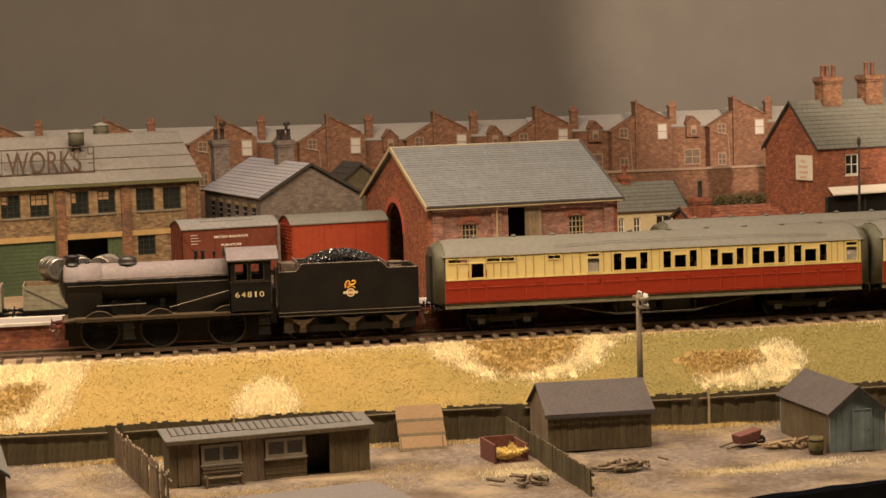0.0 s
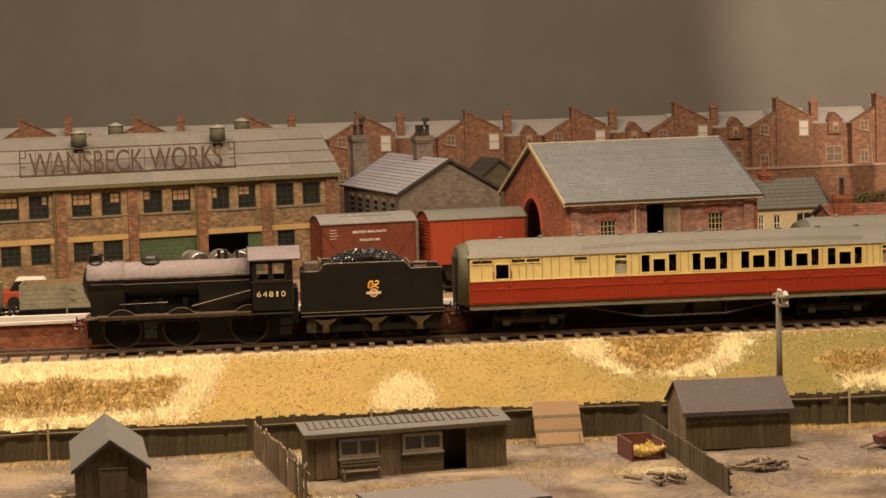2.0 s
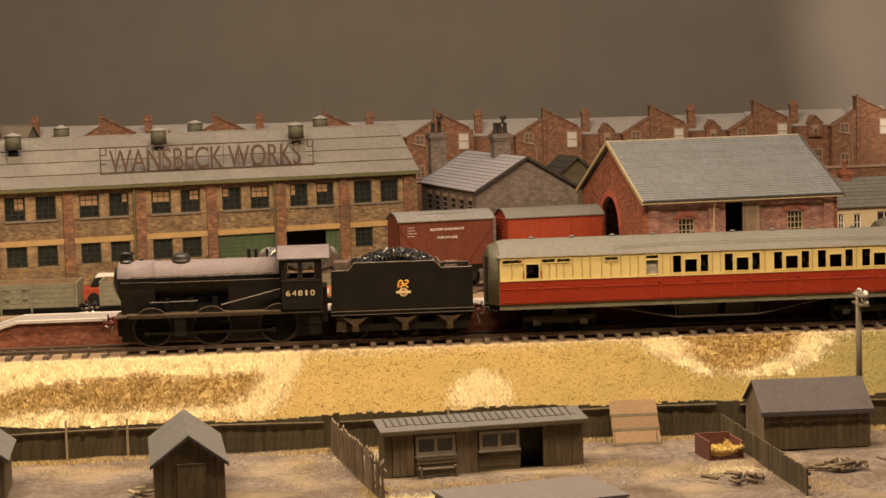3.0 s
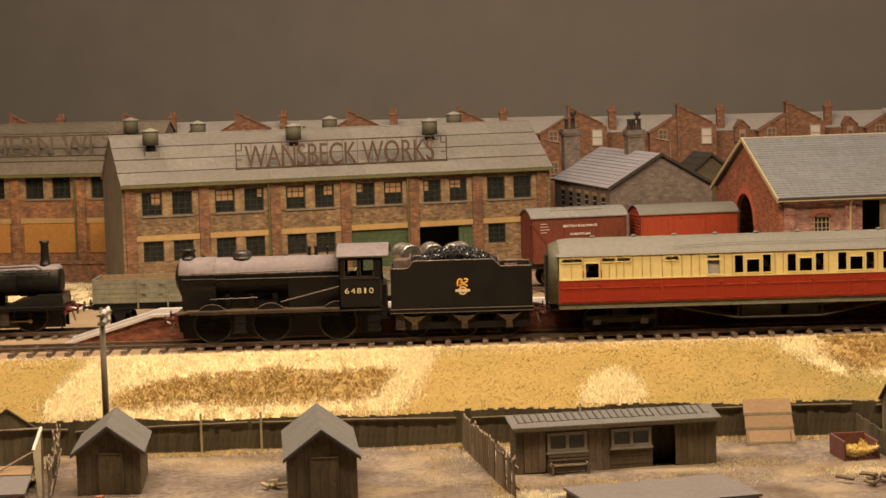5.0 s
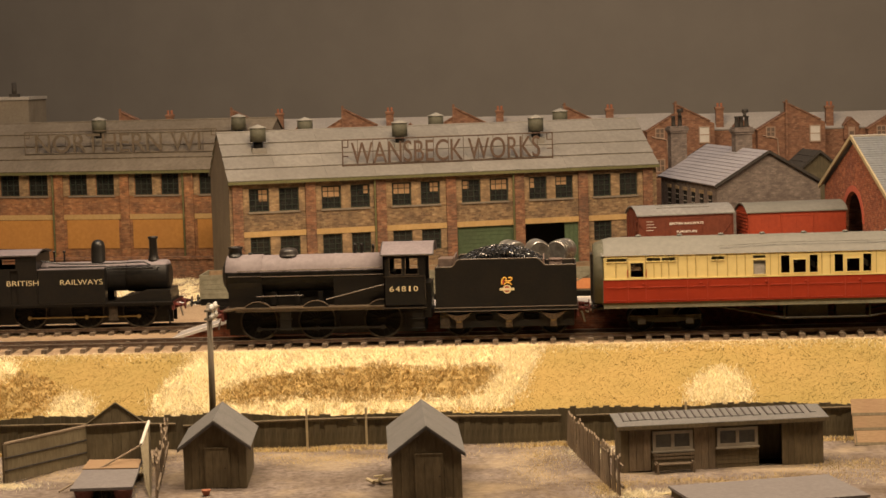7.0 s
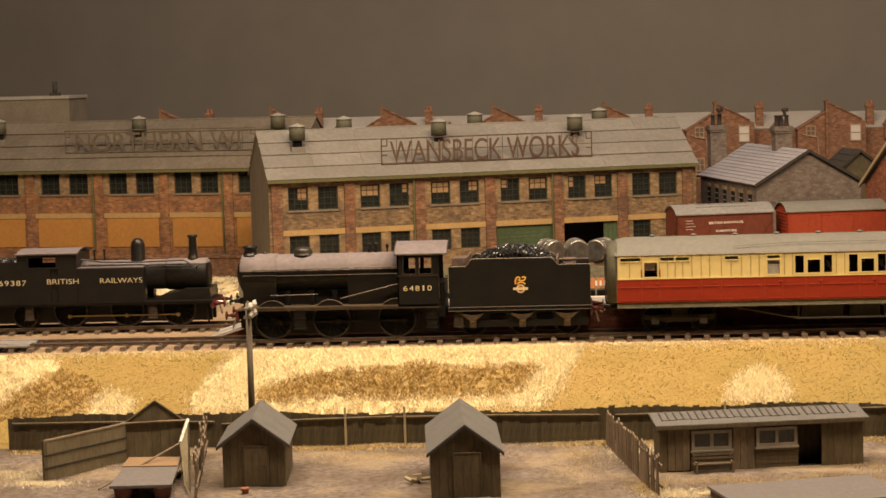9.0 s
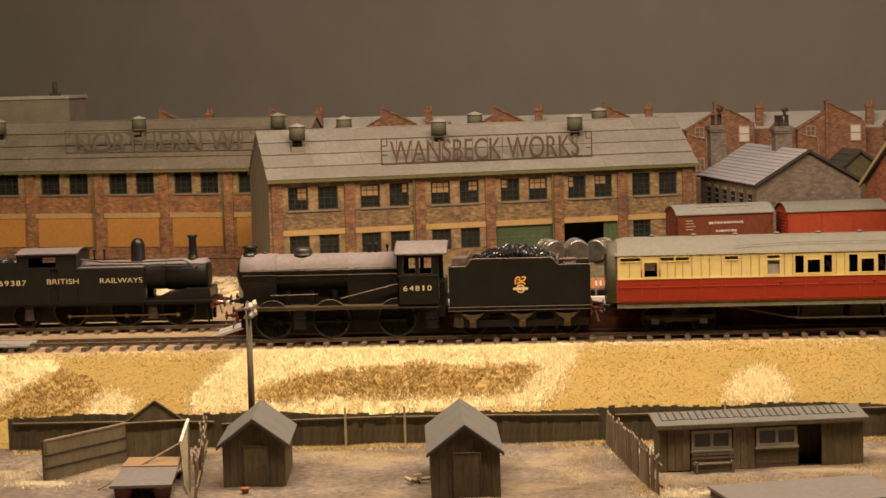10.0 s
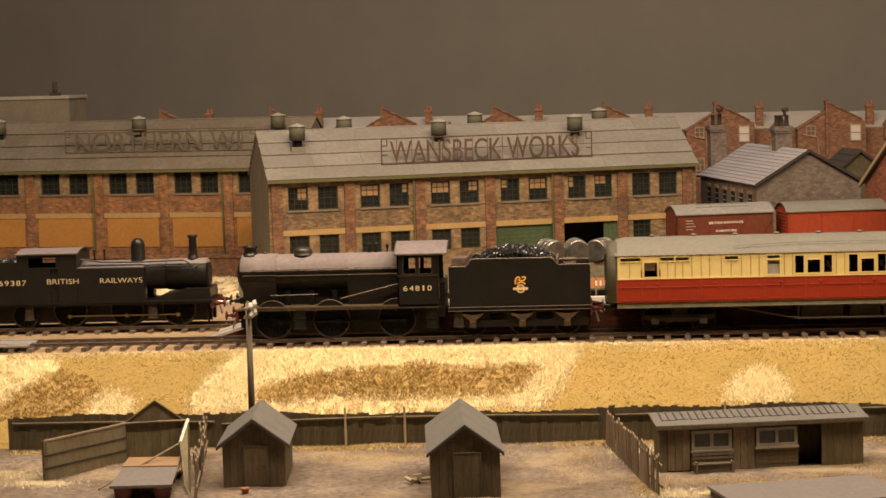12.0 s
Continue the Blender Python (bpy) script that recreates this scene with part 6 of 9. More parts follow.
def works(name, label, x, y, rz, L, W, he, hr, piers, lower, words, sign, vents, rear, wall, pier_m, z_up=(51.0, 67.0), z_lo=(19.0, 33.0), roofm="sheet_roof", lit_panes=()):
    t = thing(name, label, "factory", x, y, 0, rz)
    g = -4.0
    holes = []
    bays = list(zip(piers, piers[1:]))
    for i, (a, b) in enumerate(bays):
        m = (a + b) / 2
        w = (b - a) * 0.27
        gap = (b - a) * 0.07
        holes += [(m - gap - w, m - gap, *z_up), (m + gap, m + gap + w, *z_up)]
        if lower[i] == "w":
            holes += [(m - gap - w, m - gap, *z_lo), (m + gap, m + gap + w, *z_lo)]
        elif lower[i] in ("d", "g"):
            holes.append((a + 4, b - 4, g, z_lo[1] + 0.5))
        elif lower[i] == "h":
            holes.append((m - gap - w, m - gap, *z_lo))
    bm = bm_new()
    pierced(bm, 0, L, g, he, 0, 2.4, holes)
    front = part("front_wall", bm, M[wall], t)
    for x_end in (0, L - 2.0):
        bm = bm_new()
        prism(bm, [(2.4, g), (W, g), (W, he), (W / 2, hr - 0.6), (2.4, he + 1)], "x", x_end, x_end + 2)
        part("end_wall", bm, M["far_cement"], t, "plain grey end wall")
    bm = bm_new()
    box(bm, 2, W - 2, g, L - 2, W, he)
    part("back_wall", bm, M["cement"], t)
    # Added near-black sheets put the rooms' shade behind the openings.
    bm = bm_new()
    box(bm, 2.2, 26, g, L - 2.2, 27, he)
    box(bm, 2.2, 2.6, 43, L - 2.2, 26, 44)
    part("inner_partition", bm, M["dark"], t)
    for p in piers:
        bm = bm_new()
        box(bm, p - 3.6, -1.6, g, p + 3.6, 0.2, he - 1.5)
        part("pier", bm, M[pier_m], front, bevel=0.2)
    for i, (a, b) in enumerate(bays):
        bm = bm_new()
        box(bm, a + 3.7, -0.7, z_lo[1] + 0.4, b - 3.7, 0.4, z_lo[1] + 4.2)
        part("lintel", bm, M["lintel"], front, "ochre stone band over the openings")
        m, gap, w = (a + b) / 2, (b - a) * 0.07, (b - a) * 0.27
        bm = bm_new()
        box(bm, m - gap + 0.3, -0.5, z_up[0] - 0.5, m + gap - 0.3, 0.3, z_up[1])
        box(bm, a + 3.8, -0.4, z_up[0] - 0.6, m - gap - w - 0.3, 0.3, z_up[1])
        box(bm, m + gap + w + 0.3, -0.4, z_up[0] - 0.6, b - 3.8, 0.3, z_up[1])
        if lower[i] == "w":
            box(bm, m - gap + 0.3, -0.5, z_lo[0], m + gap - 0.3, 0.3, z_lo[1])
            box(bm, a + 3.8, -0.4, z_lo[0], m - gap - w - 0.3, 0.3, z_lo[1])
            box(bm, m + gap + w + 0.3, -0.4, z_lo[0], b - 3.8, 0.3, z_lo[1])
        part("mullion", bm, M["brick_buff"], front)
        bm = bm_new()
        box(bm, m - gap - w - 0.6, -0.9, z_up[0] - 1.3, m + gap + w + 0.6, 0.4, z_up[0] - 0.1)
        part("sill", bm, M["far_cement"], front)
        if lower[i] == "b":
            bm = bm_new()
            box(bm, a + 6, -0.6, z_lo[0] - 4, b - 6, 0.3, z_lo[1])
            part("board_panel", bm, M["ochre_board"], front, "ochre boarded-up opening")
        if lower[i] == "g":
            bm = bm_new()
            box(bm, a + 4, 1.2, g, b - 4, 1.6, z_lo[1] + 0.5)
            shut = part("shutter", bm, M["green_door"], t, "dull green roller shutter")
            for k in range(13):
                bm = bm_new()
                box(bm, a + 4, 0.9, g + k * 2.8, b - 4, 1.3, g + k * 2.8 + 2.6)
                part("slat", bm, M["green_door"], shut)
        if lower[i] == "d":
            bm = bm_new()
            for k in range(3):
                box(bm, b - 14 + k * 3.4, 1.2, g, b - 14 + k * 3.4 + 3.2, 2.2, z_lo[1] + 0.4)
            part("door_leaf", bm, M["green_door"], front, "green door leaf half open")
    ups = [h for h in holes if h[2] == z_up[0]]
    for h in holes:
        if h[2] > g:
            w = sash(front, *h, 0.0)
            # Added orange patches imitate light showing through the upper panes.
            for k, u0, u1, v0 in lit_panes:
                if h in ups and ups.index(h) == k:
                    bm = bm_new()
                    wide, high = h[1] - h[0], h[3] - h[2]
                    box(bm, h[0] + wide * u0, 1.3, h[2] + high * v0, h[0] + wide * u1, 1.55, h[3] - 1.0)
                    part("inner_board", bm, M["pane_light"], w, "orange patch standing for light seen through the panes")
    bm = bm_new()
    box(bm, -1, -4.6, he - 1.6, L + 1, -2.8, he + 0.4)
    box(bm, -1, -2.8, he - 1.2, L + 1, 0.2, he - 0.4)
    part("gutter", bm, M["olive"], t, "olive green gutter board")
    for p in piers[2:-1:2]:
        bm = bm_new()
        rod(bm, [(p - 4.6, -2.6, he - 1), (p - 4.6, -1.9, he - 5), (p - 4.6, -1.9, g)], 0.7, 7)
        part("downpipe", bm, M["olive"], t)
    roof = new("roof")
    roof.parent = t
    sheet_roof(roof, L, W, he, hr, roofm, over=1.0)
    slope = (hr - he) / (W / 2 + 3.5)
    for u, v in vents:
        ventilator(t, u, v, he + slope * (v + 3.5) + 0.8)
    for u, v in rear:
        ventilator(t, u, v, he + slope * (W - v + 3.5) + 0.8)
    letter_frame(t, words, *sign)
    return t


works("factory", "two-storey yellow brick factory with grey sheet roof and roof sign", -228, 1400, 17.5, 313.5, 91, 72.0, 105.0,
      [5.6, 57, 107.5, 158.5, 209, 257, 306.5], ["w", "w", "w", "g", "d", "h"], "WANSBECK WORKS", (82.4, 237.0, 80.4, 98.2, 7.0, 88.5, 227.5),
      [(25.8, 26), (128.5, 26), (230.5, 26)], [(66, 60), (164, 60), (260, 60)], "brick", "brick_pier",
      lit_panes=((0, 0.5, 0.92, 0.45), (2, 0.08, 0.92, 0.48), (3, 0.7, 0.92, 0.6), (4, 0.1, 0.92, 0.5), (5, 0.5, 0.92, 0.55), (6, 0.08, 0.38, 0.6), (7, 0.1, 0.92, 0.5), (8, 0.08, 0.3, 0.5), (9, 0.08, 0.65, 0.6)))
works("factory", "older orange brick factory with boarded openings and faded roof sign", -519, 1586, -12, 300, 90, 75.0, 112.0,
      [12, 77, 136, 191, 244, 296], ["b", "b", "b", "b", "b"], "NORTHERN WI", (103.0, 263.0, 89.0, 106.0, 12.0, 112.0, 250.0, "pale_iron"),
      [(38, 26), (160, 26), (276, 26)], [], "brick_orange", "brick_orange", z_up=(57.0, 73.5), z_lo=(20.0, 38.0), roofm="unlit_sheet")
bm = bm_new()
box(bm, 0, 0, 0, 195, 3, 15)
box(bm, -1, -1, 15, 196, 4, 17)
for x in (30, 80, 130, 180):
    box(bm, x, -0.8, 0, x + 5, 0.5, 15)
simple("yard_wall", bm, M["brick_pier"], "low brown brick yard wall with stone coping", "wall", -432, 1520, -4, -9)


def roof_box():
    t = thing("flat_roofed_block", "far grey flat-roofed factory block with a pipe", "building", -520, 1640, 0, -6)
    bm = bm_new()
    box(bm, 0, 0, -4, 95, 40, 131)
    part("wall", bm, M["far_cement"], t)
    bm = bm_new()
    box(bm, -1, -1, 131, 96, 41, 133.5)
    part("parapet", bm, M["far_slate"], t)
    bm = bm_new()
    cyl(bm, (82, 4, 133), (82, 4, 145), 2.0, n=10)
    box(bm, 78, 2, 133.4, 86, 6, 136)
    part("roof_pipe", bm, M["soot"], t)


roof_box()


def goods_shed():
    t = thing("goods_shed", "red brick goods shed with slate roof and cream bargeboards", "goods shed", 205, 1280, 0, 9)
    L, W, he, hr, g = 131.5, 144.0, 58.6, 93.0, -4.0
    wins = [(23.0, 34.0, 28.0, 46.4), (97.0, 107.8, 30.0, 48.4)]
    bm = bm_new()
    pierced(bm, 3, L - 3, g, he, 3.0, 6.0, wins + [(54.8, 77.0, g, 55.6)])
    front = part("front_wall", bm, M["brick_purple"], t, "mottled purple brick front")
    for x0, x1 in ((3, 10), (43, 50), (L - 10, L - 3)):
        bm = bm_new()
        box(bm, x0, 1.8, g, x1, 3.2, he)
        part("pilaster", bm, M["brick_purple"], front, bevel=0.15)
    bm = bm_new()
    box(bm, 10, 2.0, he - 3.4, 43, 3.2, he)
    box(bm, 50, 2.0, he - 3.0, L - 10, 3.2, he)
    part("brick_cornice", bm, M["brick_purple"], front)
    for xa, xb, za, zb in wins:
        sash(front, xa, xb, za, zb, 3.0, "gutter", 4, 5, 0.5)
        bm = bm_new()
        m = (xa + xb) / 2
        n = 9
        for i in range(n):
            a0, a1 = radians(140 - 100 * i / n), radians(140 - 100 * (i + 1) / n) + 0.02
            r0, r1 = 8.4, 11.4
            prism(bm, [(m + r * math.cos(a), zb - 6.2 + r * math.sin(a)) for r, a in ((r0, a0), (r1, a0), (r1, a1), (r0, a1))], "y", 2.4, 3.3)
        part("brick_arch", bm, M["arch_dull"], front, "dull red arch bricks over the window")
    bm = bm_new()
    for k in range(5):
        box(bm, 66.0 + k * 2.3, 1.6, 2, 68.2 + k * 2.3, 2.6, 55.6)
    box(bm, 54, 1.2, 55.8, 78, 2.6, 56.8)
    part("sliding_door", bm, M["pale_wood"], front, "weathered sliding door standing half open")
    # Near-black sheets stand for the shade inside the shed.
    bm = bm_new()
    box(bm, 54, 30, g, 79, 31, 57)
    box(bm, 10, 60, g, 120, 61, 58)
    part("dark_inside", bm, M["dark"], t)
    # gable walls with the rail arch through the near one
    cy, r, spring = 76.0, 20.0, 38.0
    for x0, arch in ((0.0, True), (L - 3, True)):
        bm = bm_new()
        pts = [(3, g), (cy - r, g), (cy - r, spring)] + [(cy - r * math.cos(a), spring + r * math.sin(a)) for a in np.linspace(0, math.pi, 15)[1:-1]] + [(cy + r, spring), (cy + r, g), (W - 3, g), (W - 3, he), (W / 2, hr - 2.0), (3, he)]
        prism(bm, pts, "x", x0, x0 + 3.0)
        wall = part("gable_wall", bm, M["brick_red"], t, "orange-red brick gable with a rail arch")
        bm = bm_new()
        n = 18
        for i in range(n):
            a0, a1 = math.pi * i / n, math.pi * (i + 1) / n
            prism(bm, [(cy + q * math.cos(a), spring + q * math.sin(a)) for q, a in ((r, a0), (r + 4, a0), (r + 4, a1), (r, a1))], "x", x0 - 0.3 if x0 == 0 else x0 + 3, x0 if x0 == 0 else x0 + 3.3)
        part("brick_arch", bm, M["arch_red"], wall)
    bm = bm_new()
    box(bm, 3, W - 6, g, L - 3, W - 3, he)
    part("back_wall", bm, M["brick_purple"], t)
    roof = new("roof")
    roof.parent = t
    slope = (hr - he) / (W / 2)
    rows = 26
    for side in (0, 1):
        for k in range(rows):
            ya, yb = -1.0 + (W / 2 + 1) * k / rows, -1.0 + (W / 2 + 1) * (k + 1) / rows
            za, zb = he + 0.8 + slope * ya, he + 0.8 + slope * yb
            p = [(-2.2, ya - 0.3, za + 0.55), (L + 2.2, ya - 0.3, za + 0.55), (L + 2.2, yb, zb + 0.35), (-2.2, yb, zb + 0.35)]
            if side:
                p = [(x, W - y, z) for x, y, z in p][::-1]
            bm = bm_new()
            slab(bm, *p, 0.7)
            part("slate_course", bm, M["slate_rows"], roof)
    bm = bm_new()
    rod(bm, [(-2.4, W / 2, hr + 1.4), (L + 2.4, W / 2, hr + 1.4)], 0.9, 8)
    part("ridge_tiles", bm, M["cement"], roof)
    for x in (-3.0, L + 2.0):
        for side in (0, 1):
            bm = bm_new()
            p = [(-2.6, he - 2.2), (W / 2, hr - 0.2), (W / 2, hr + 2.4), (-2.6, he + 0.6)]
            prism(bm, [(W - y if side else y, z) for y, z in p], "x", x, x + 1.2)
            part("bargeboard", bm, M["gutter"] if x < 0 else M["felt"], t)
    bm = bm_new()
    box(bm, -2.5, -2.6, he - 1.7, L + 2.5, -1.4, he - 0.9)
    part("gutter", bm, M["gutter"], t, "cream gutter")
    # A black strip draws the shadow line between slates and gutter.
    bm = bm_new()
    box(bm, -2.5, -2.7, he - 0.85, L + 2.5, -1.5, he + 0.1)
    part("eaves_edge", bm, M["felt_black"], t, "dark strip drawn as the shadow line at the eaves")
    bm = bm_new()
    rod(bm, [(46.4, -2, he - 1), (46.4, 1.2, he - 6), (46.4, 1.2, g)], 0.7, 7)
    part("downpipe", bm, M["gutter"], t)


M["felt_black"] = surface("black_tarred_felt", (0.035, 0.03, 0.026), (0.055, 0.047, 0.04), 1.5, 12, (0.07, 0.058, 0.045), 0.4, 0.9)
M["arch_dull"] = surface("dull_red_arch_brick", (0.24, 0.085, 0.06), (0.32, 0.12, 0.085), 1.2, 6, (0.2, 0.09, 0.07), 0.4, 0.85)
M["slate_rows"] = surface("grey_slate_course", (0.165, 0.176, 0.188), (0.205, 0.217, 0.23), 2.2, 22, (0.15, 0.15, 0.145), 0.4, 0.75, stretch=(1, 0.3, 0.3), island=0.05)
goods_shed()


def chimney(parent, x, y, z0, z1, w, d, m, pots, pot_m="pot", pot_h=7.0):
    c = new("chimney")
    c.parent = parent
    c.location = Vector((x, y, 0)) * MM
    bm = bm_new()
    stepped(bm, 0, 0, [(w, d, z0), (w, d, z1 - 5), (w + 1.6, d + 1.6, z1 - 5), (w + 1.6, d + 1.6, z1 - 3.4), (w + 3, d + 3, z1 - 3.4),
                       (w + 3, d + 3, z1 - 1.2), (w + 1.2, d + 1.2, z1 - 1.2), (w + 1.2, d + 1.2, z1)])
    part("shaft", bm, M[m], c)
    for i in range(pots):
        px = (i - (pots - 1) / 2) * (w / max(pots, 1)) * 0.9
        bm = bm_new()
        turned(bm, [(1.9, z1 - 0.2), (1.7, z1 + 1), (1.45, z1 + pot_h - 1.2), (1.8, z1 + pot_h - 1), (1.75, z1 + pot_h), (1.1, z1 + pot_h), (1.0, z1 + pot_h - 2)], 12, (px, (i % 2) * 1.2, 0))
        part("chimney_pot", bm, M[pot_m], c)
    return c


M["pot_brown"] = surface("sooty_brown_pot", (0.15, 0.066, 0.042), (0.21, 0.095, 0.06), 1.5, 8, (0.06, 0.04, 0.033), 0.6, 0.85)


def plain_house(name, label, x, y, rz, L, W, he, hr, wall, roofm, axis="x", z0=-4.0, over=2.0, holes=(), edge="soot", kind_of="house", courses=12):
    """A gabled house. axis: the way its ridge runs. holes: in the front (y = 0) wall."""
    t = thing(name, label, kind_of, x, y, 0, rz)
    bm = bm_new()
    pierced(bm, 0, L, z0, he, 0, 2, list(holes))
    if axis == "y":
        prism(bm, [(0, he), (L, he), (L / 2, hr)], "y", 0, 2)
    body = part("front_wall", bm, M[wall], t)
    bm = bm_new()
    prism(bm, [(0, z0), (L, z0), (L, he)] + ([(L / 2, hr)] if axis == "y" else []) + [(0, he)], "y", W - 2, W)
    part("back_wall", bm, M[wall], t)
    for a in (0, L - 2):
        bm = bm_new()
        if axis == "x":
            prism(bm, [(2, z0), (W - 2, z0), (W - 2, he), (W - 0.1, he), (W / 2, hr), (0.1, he), (2, he)], "x", a, a + 2)
        else:
            box(bm, a, 2, z0, a + 2, W - 2, he)
        part("side_wall", bm, M[wall], t)
    roof = new("roof")
    roof.parent = t
    span = W if axis == "x" else L
    ln = L if axis == "x" else W
    slope = (hr - he) / (span / 2)
    for side in (0, 1):
        for k in range(courses):
            a, b = -over + (span / 2 + over) * k / courses, -over + (span / 2 + over) * (k + 1) / courses
            za, zb = he + slope * a, he + slope * b
            p = [(-over, a - 0.3, za + 1.3), (ln + over, a - 0.3, za + 1.3), (ln + over, b, zb + 1.1), (-over, b, zb + 1.1)]
            if side:
                p = [(x_, span - y_, z_) for x_, y_, z_ in p][::-1]
            if axis == "y":
                p = [(y_, x_, z_) for x_, y_, z_ in p][::-1]
            bm = bm_new()
            slab(bm, *p, 0.9)
            part("slate_course", bm, M[roofm], roof)
    for e in (-over - 0.4, ln + over - 0.4):
        for side in (0, 1):
            pts = [(-over, he - slope * over - 0.8), (span / 2, hr - 0.6), (span / 2, hr + 1.6), (-over, he - slope * over + 1.5)]
            pts = [(span - q, z) if side else (q, z) for q, z in pts]
            bm = bm_new()
            prism(bm, pts, axis, e, e + 0.8)
            part("verge_board", bm, M[edge], roof)
    for h in holes:
        bm = bm_new()
        box(bm, h[0] - 0.6, -0.7, h[2] - 1.0, h[1] + 0.6, 0.6, h[2])
        part("sill", bm, M["white_paint"], body)
        sash(body, *h, 0.0, "white_paint", 2, 2, 0.6)
    # An added near-black sheet stands for the unlit rooms.
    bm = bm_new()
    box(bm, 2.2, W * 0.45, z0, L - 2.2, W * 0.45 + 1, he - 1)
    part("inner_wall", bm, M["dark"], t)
    return t


M["slate_lilac"] = surface("lilac_grey_slates", (0.30, 0.288, 0.318), (0.35, 0.335, 0.365), 2.2, 20, (0.26, 0.25, 0.265), 0.4, 0.7, stretch=(1, 0.4, 0.4), island=0.06)
M["slate_green"] = surface("green_grey_slates", (0.122, 0.122, 0.104), (0.165, 0.163, 0.14), 2.2, 18, (0.12, 0.115, 0.095), 0.4, 0.8, stretch=(1, 0.4, 0.4), island=0.08)

grey = plain_house("stone_cottage", "grey rendered house with lilac slate roof and tall chimneys", 110, 1432, 12.6, 75.5, 145, 59.5, 81.5, "brick_grey", "slate_lilac", "y")
for cx, cy, z0, z1, n in ((38.4, 62, 70, 97.5, 3), (14.0, 147.4, 50, 97.0, 2)):
    stack = chimney(grey, cx, cy, z0, z1, 12.4, 10, "brick_grey", n, "soot", 8.0)
    bm = bm_new()
    cyl(bm, (2.2, -0.5, z1 + 7.4), (2.2, -0.5, z1 + 10.0), 1.25, n=10)
    cyl(bm, (0.6, -1.4, z1 + 11.4), (4.4, 0.2, z1 + 11.8), 1.5, n=10)
    part("cowl", bm, M["soot"], stack, "sooty swivelling chimney cowl")
for k in range(6):
    w = new("side_window")
    w.parent = grey
    bm = bm_new()
    y = 12 + k * 21
    box(bm, -0.5, y, 37, 0.2, y + 7, 52)
    part("pane", bm, M["dark"], w)
    bm = bm_new()
    box(bm, -1.0, y - 1, 52, 0.2, y + 8, 54.5)
    part("window_head", bm, M["stone"], w)
    bm = bm_new()
    for z in (40, 44, 48):
        box(bm, -0.8, y, z, -0.4, y + 7, z + 0.7)
    part("glazing_bars", bm, M["cement"], w)

plain_house("shed", "dark brown boarded hut with a black felt roof", 178, 1550, 10, 38, 40, 60, 75.5, "fence_wood", "felt_black", "y", kind_of="hut", courses=4)

corner = plain_house("corner_house", "orange-red brick corner house with shopfront and tall chimneys", 509, 1402, 16, 150, 66, 81.5, 114, "brick_red", "slate_green", "x",
                     holes=((24, 36, 61, 76), (72, 84, 61, 76), (118, 130, 61, 76)), courses=12)
chimney(corner, 33.4, 33, 104, 132, 16.0, 11, "brick_pier", 3, "pot_brown", 8.5)
chimney(corner, 71.4, 33, 104, 132.5, 15.0, 11, "brick_pier", 2, "pot_brown", 9.5)
M["faded_red"] = surface("faded_sign_lettering", (0.55, 0.36, 0.27), (0.62, 0.43, 0.33), 1.5, 6, (0.62, 0.52, 0.44), 0.5, 0.85)
bm = bm_new()
box(bm, -2.0, 6, 58, -0.4, 25, 76)
sign = part("wall_sign", bm, M["white_paint"], corner, "pale sign board with faded red lettering", bevel=0.3)
bm = bm_new()
for z, w in ((72, 5), (68, 11), (64, 11), (60.4, 8)):
    box(bm, -2.2, 15.5 - w / 2, z - 0.9, -2.0, 15.5 + w / 2, z + 0.7)
part("faded_lettering", bm, M["faded_red"], sign)
bm = bm_new()
slab(bm, (8, -6.5, 48.2), (146, -6.5, 48.2), (146, -0.5, 53), (8, -0.5, 53), 0.6)
box(bm, 8, -6.5, 47.2, 146, -6.1, 48.2)
part("awning", bm, M["white_paint"], corner, "white shop awning")
bm = bm_new()
box(bm, 6, -0.8, -3, 148, -0.2, 46)
part("shop_window", bm, M["dark"], corner, "dark shop window")
for x in (6, 40, 74, 108, 147):
    bm = bm_new()
    box(bm, x - 0.8, -1.6, -4, x + 0.8, -0.6, 46)
    part("shop_mullion", bm, M["frame_green"], corner)

bung = plain_house("bungalow", "low cream-walled bungalow with a green-grey slate roof", 372, 1478, 6, 62, 56, 36, 55, "cream_wall", "slate_green", "x",
                   holes=((8, 13, 18, 31), (20, 26, 18, 31), (38, 50, 16, 32)), courses=8)
chimney(bung, 24, 28, 48, 62, 7, 7, "brick_red", 1, "pot", 7)
outhouse = plain_house("outhouse", "low red brick outhouse with stone-capped walls", 424, 1436, 4, 80, 40, 30, 38, "brick_red", "brick_red", "x", courses=5)
chimney(outhouse, 9, 6, 30, 47, 13, 8, "brick_red", 1, "soot", 12)


def street_lamp():
    t = thing("street_lamp", "thin dark iron street lamp standing by the corner house", "lamp post", 512, 1330, -4)
    bm = bm_new()
    cyl(bm, (0, 0, 0), (0, 0, 8), 2.0, 1.6, n=10)
    cyl(bm, (0, 0, 8), (0, 0, 90), 1.05, 0.75, n=10)
    part("post", bm, M["soot"], t)
    bm = bm_new()
    turned(bm, [(0.75, 90), (1.2, 91), (1.5, 93.4), (0.8, 95), (0.3, 95.8)], 10)
    part("finial", bm, M["soot"], t)
    bm = bm_new()
    rod(bm, [(0, 0, 74), (9, 0, 74)], 0.4)
    part("ladder_bar", bm, M["soot"], t)


street_lamp()


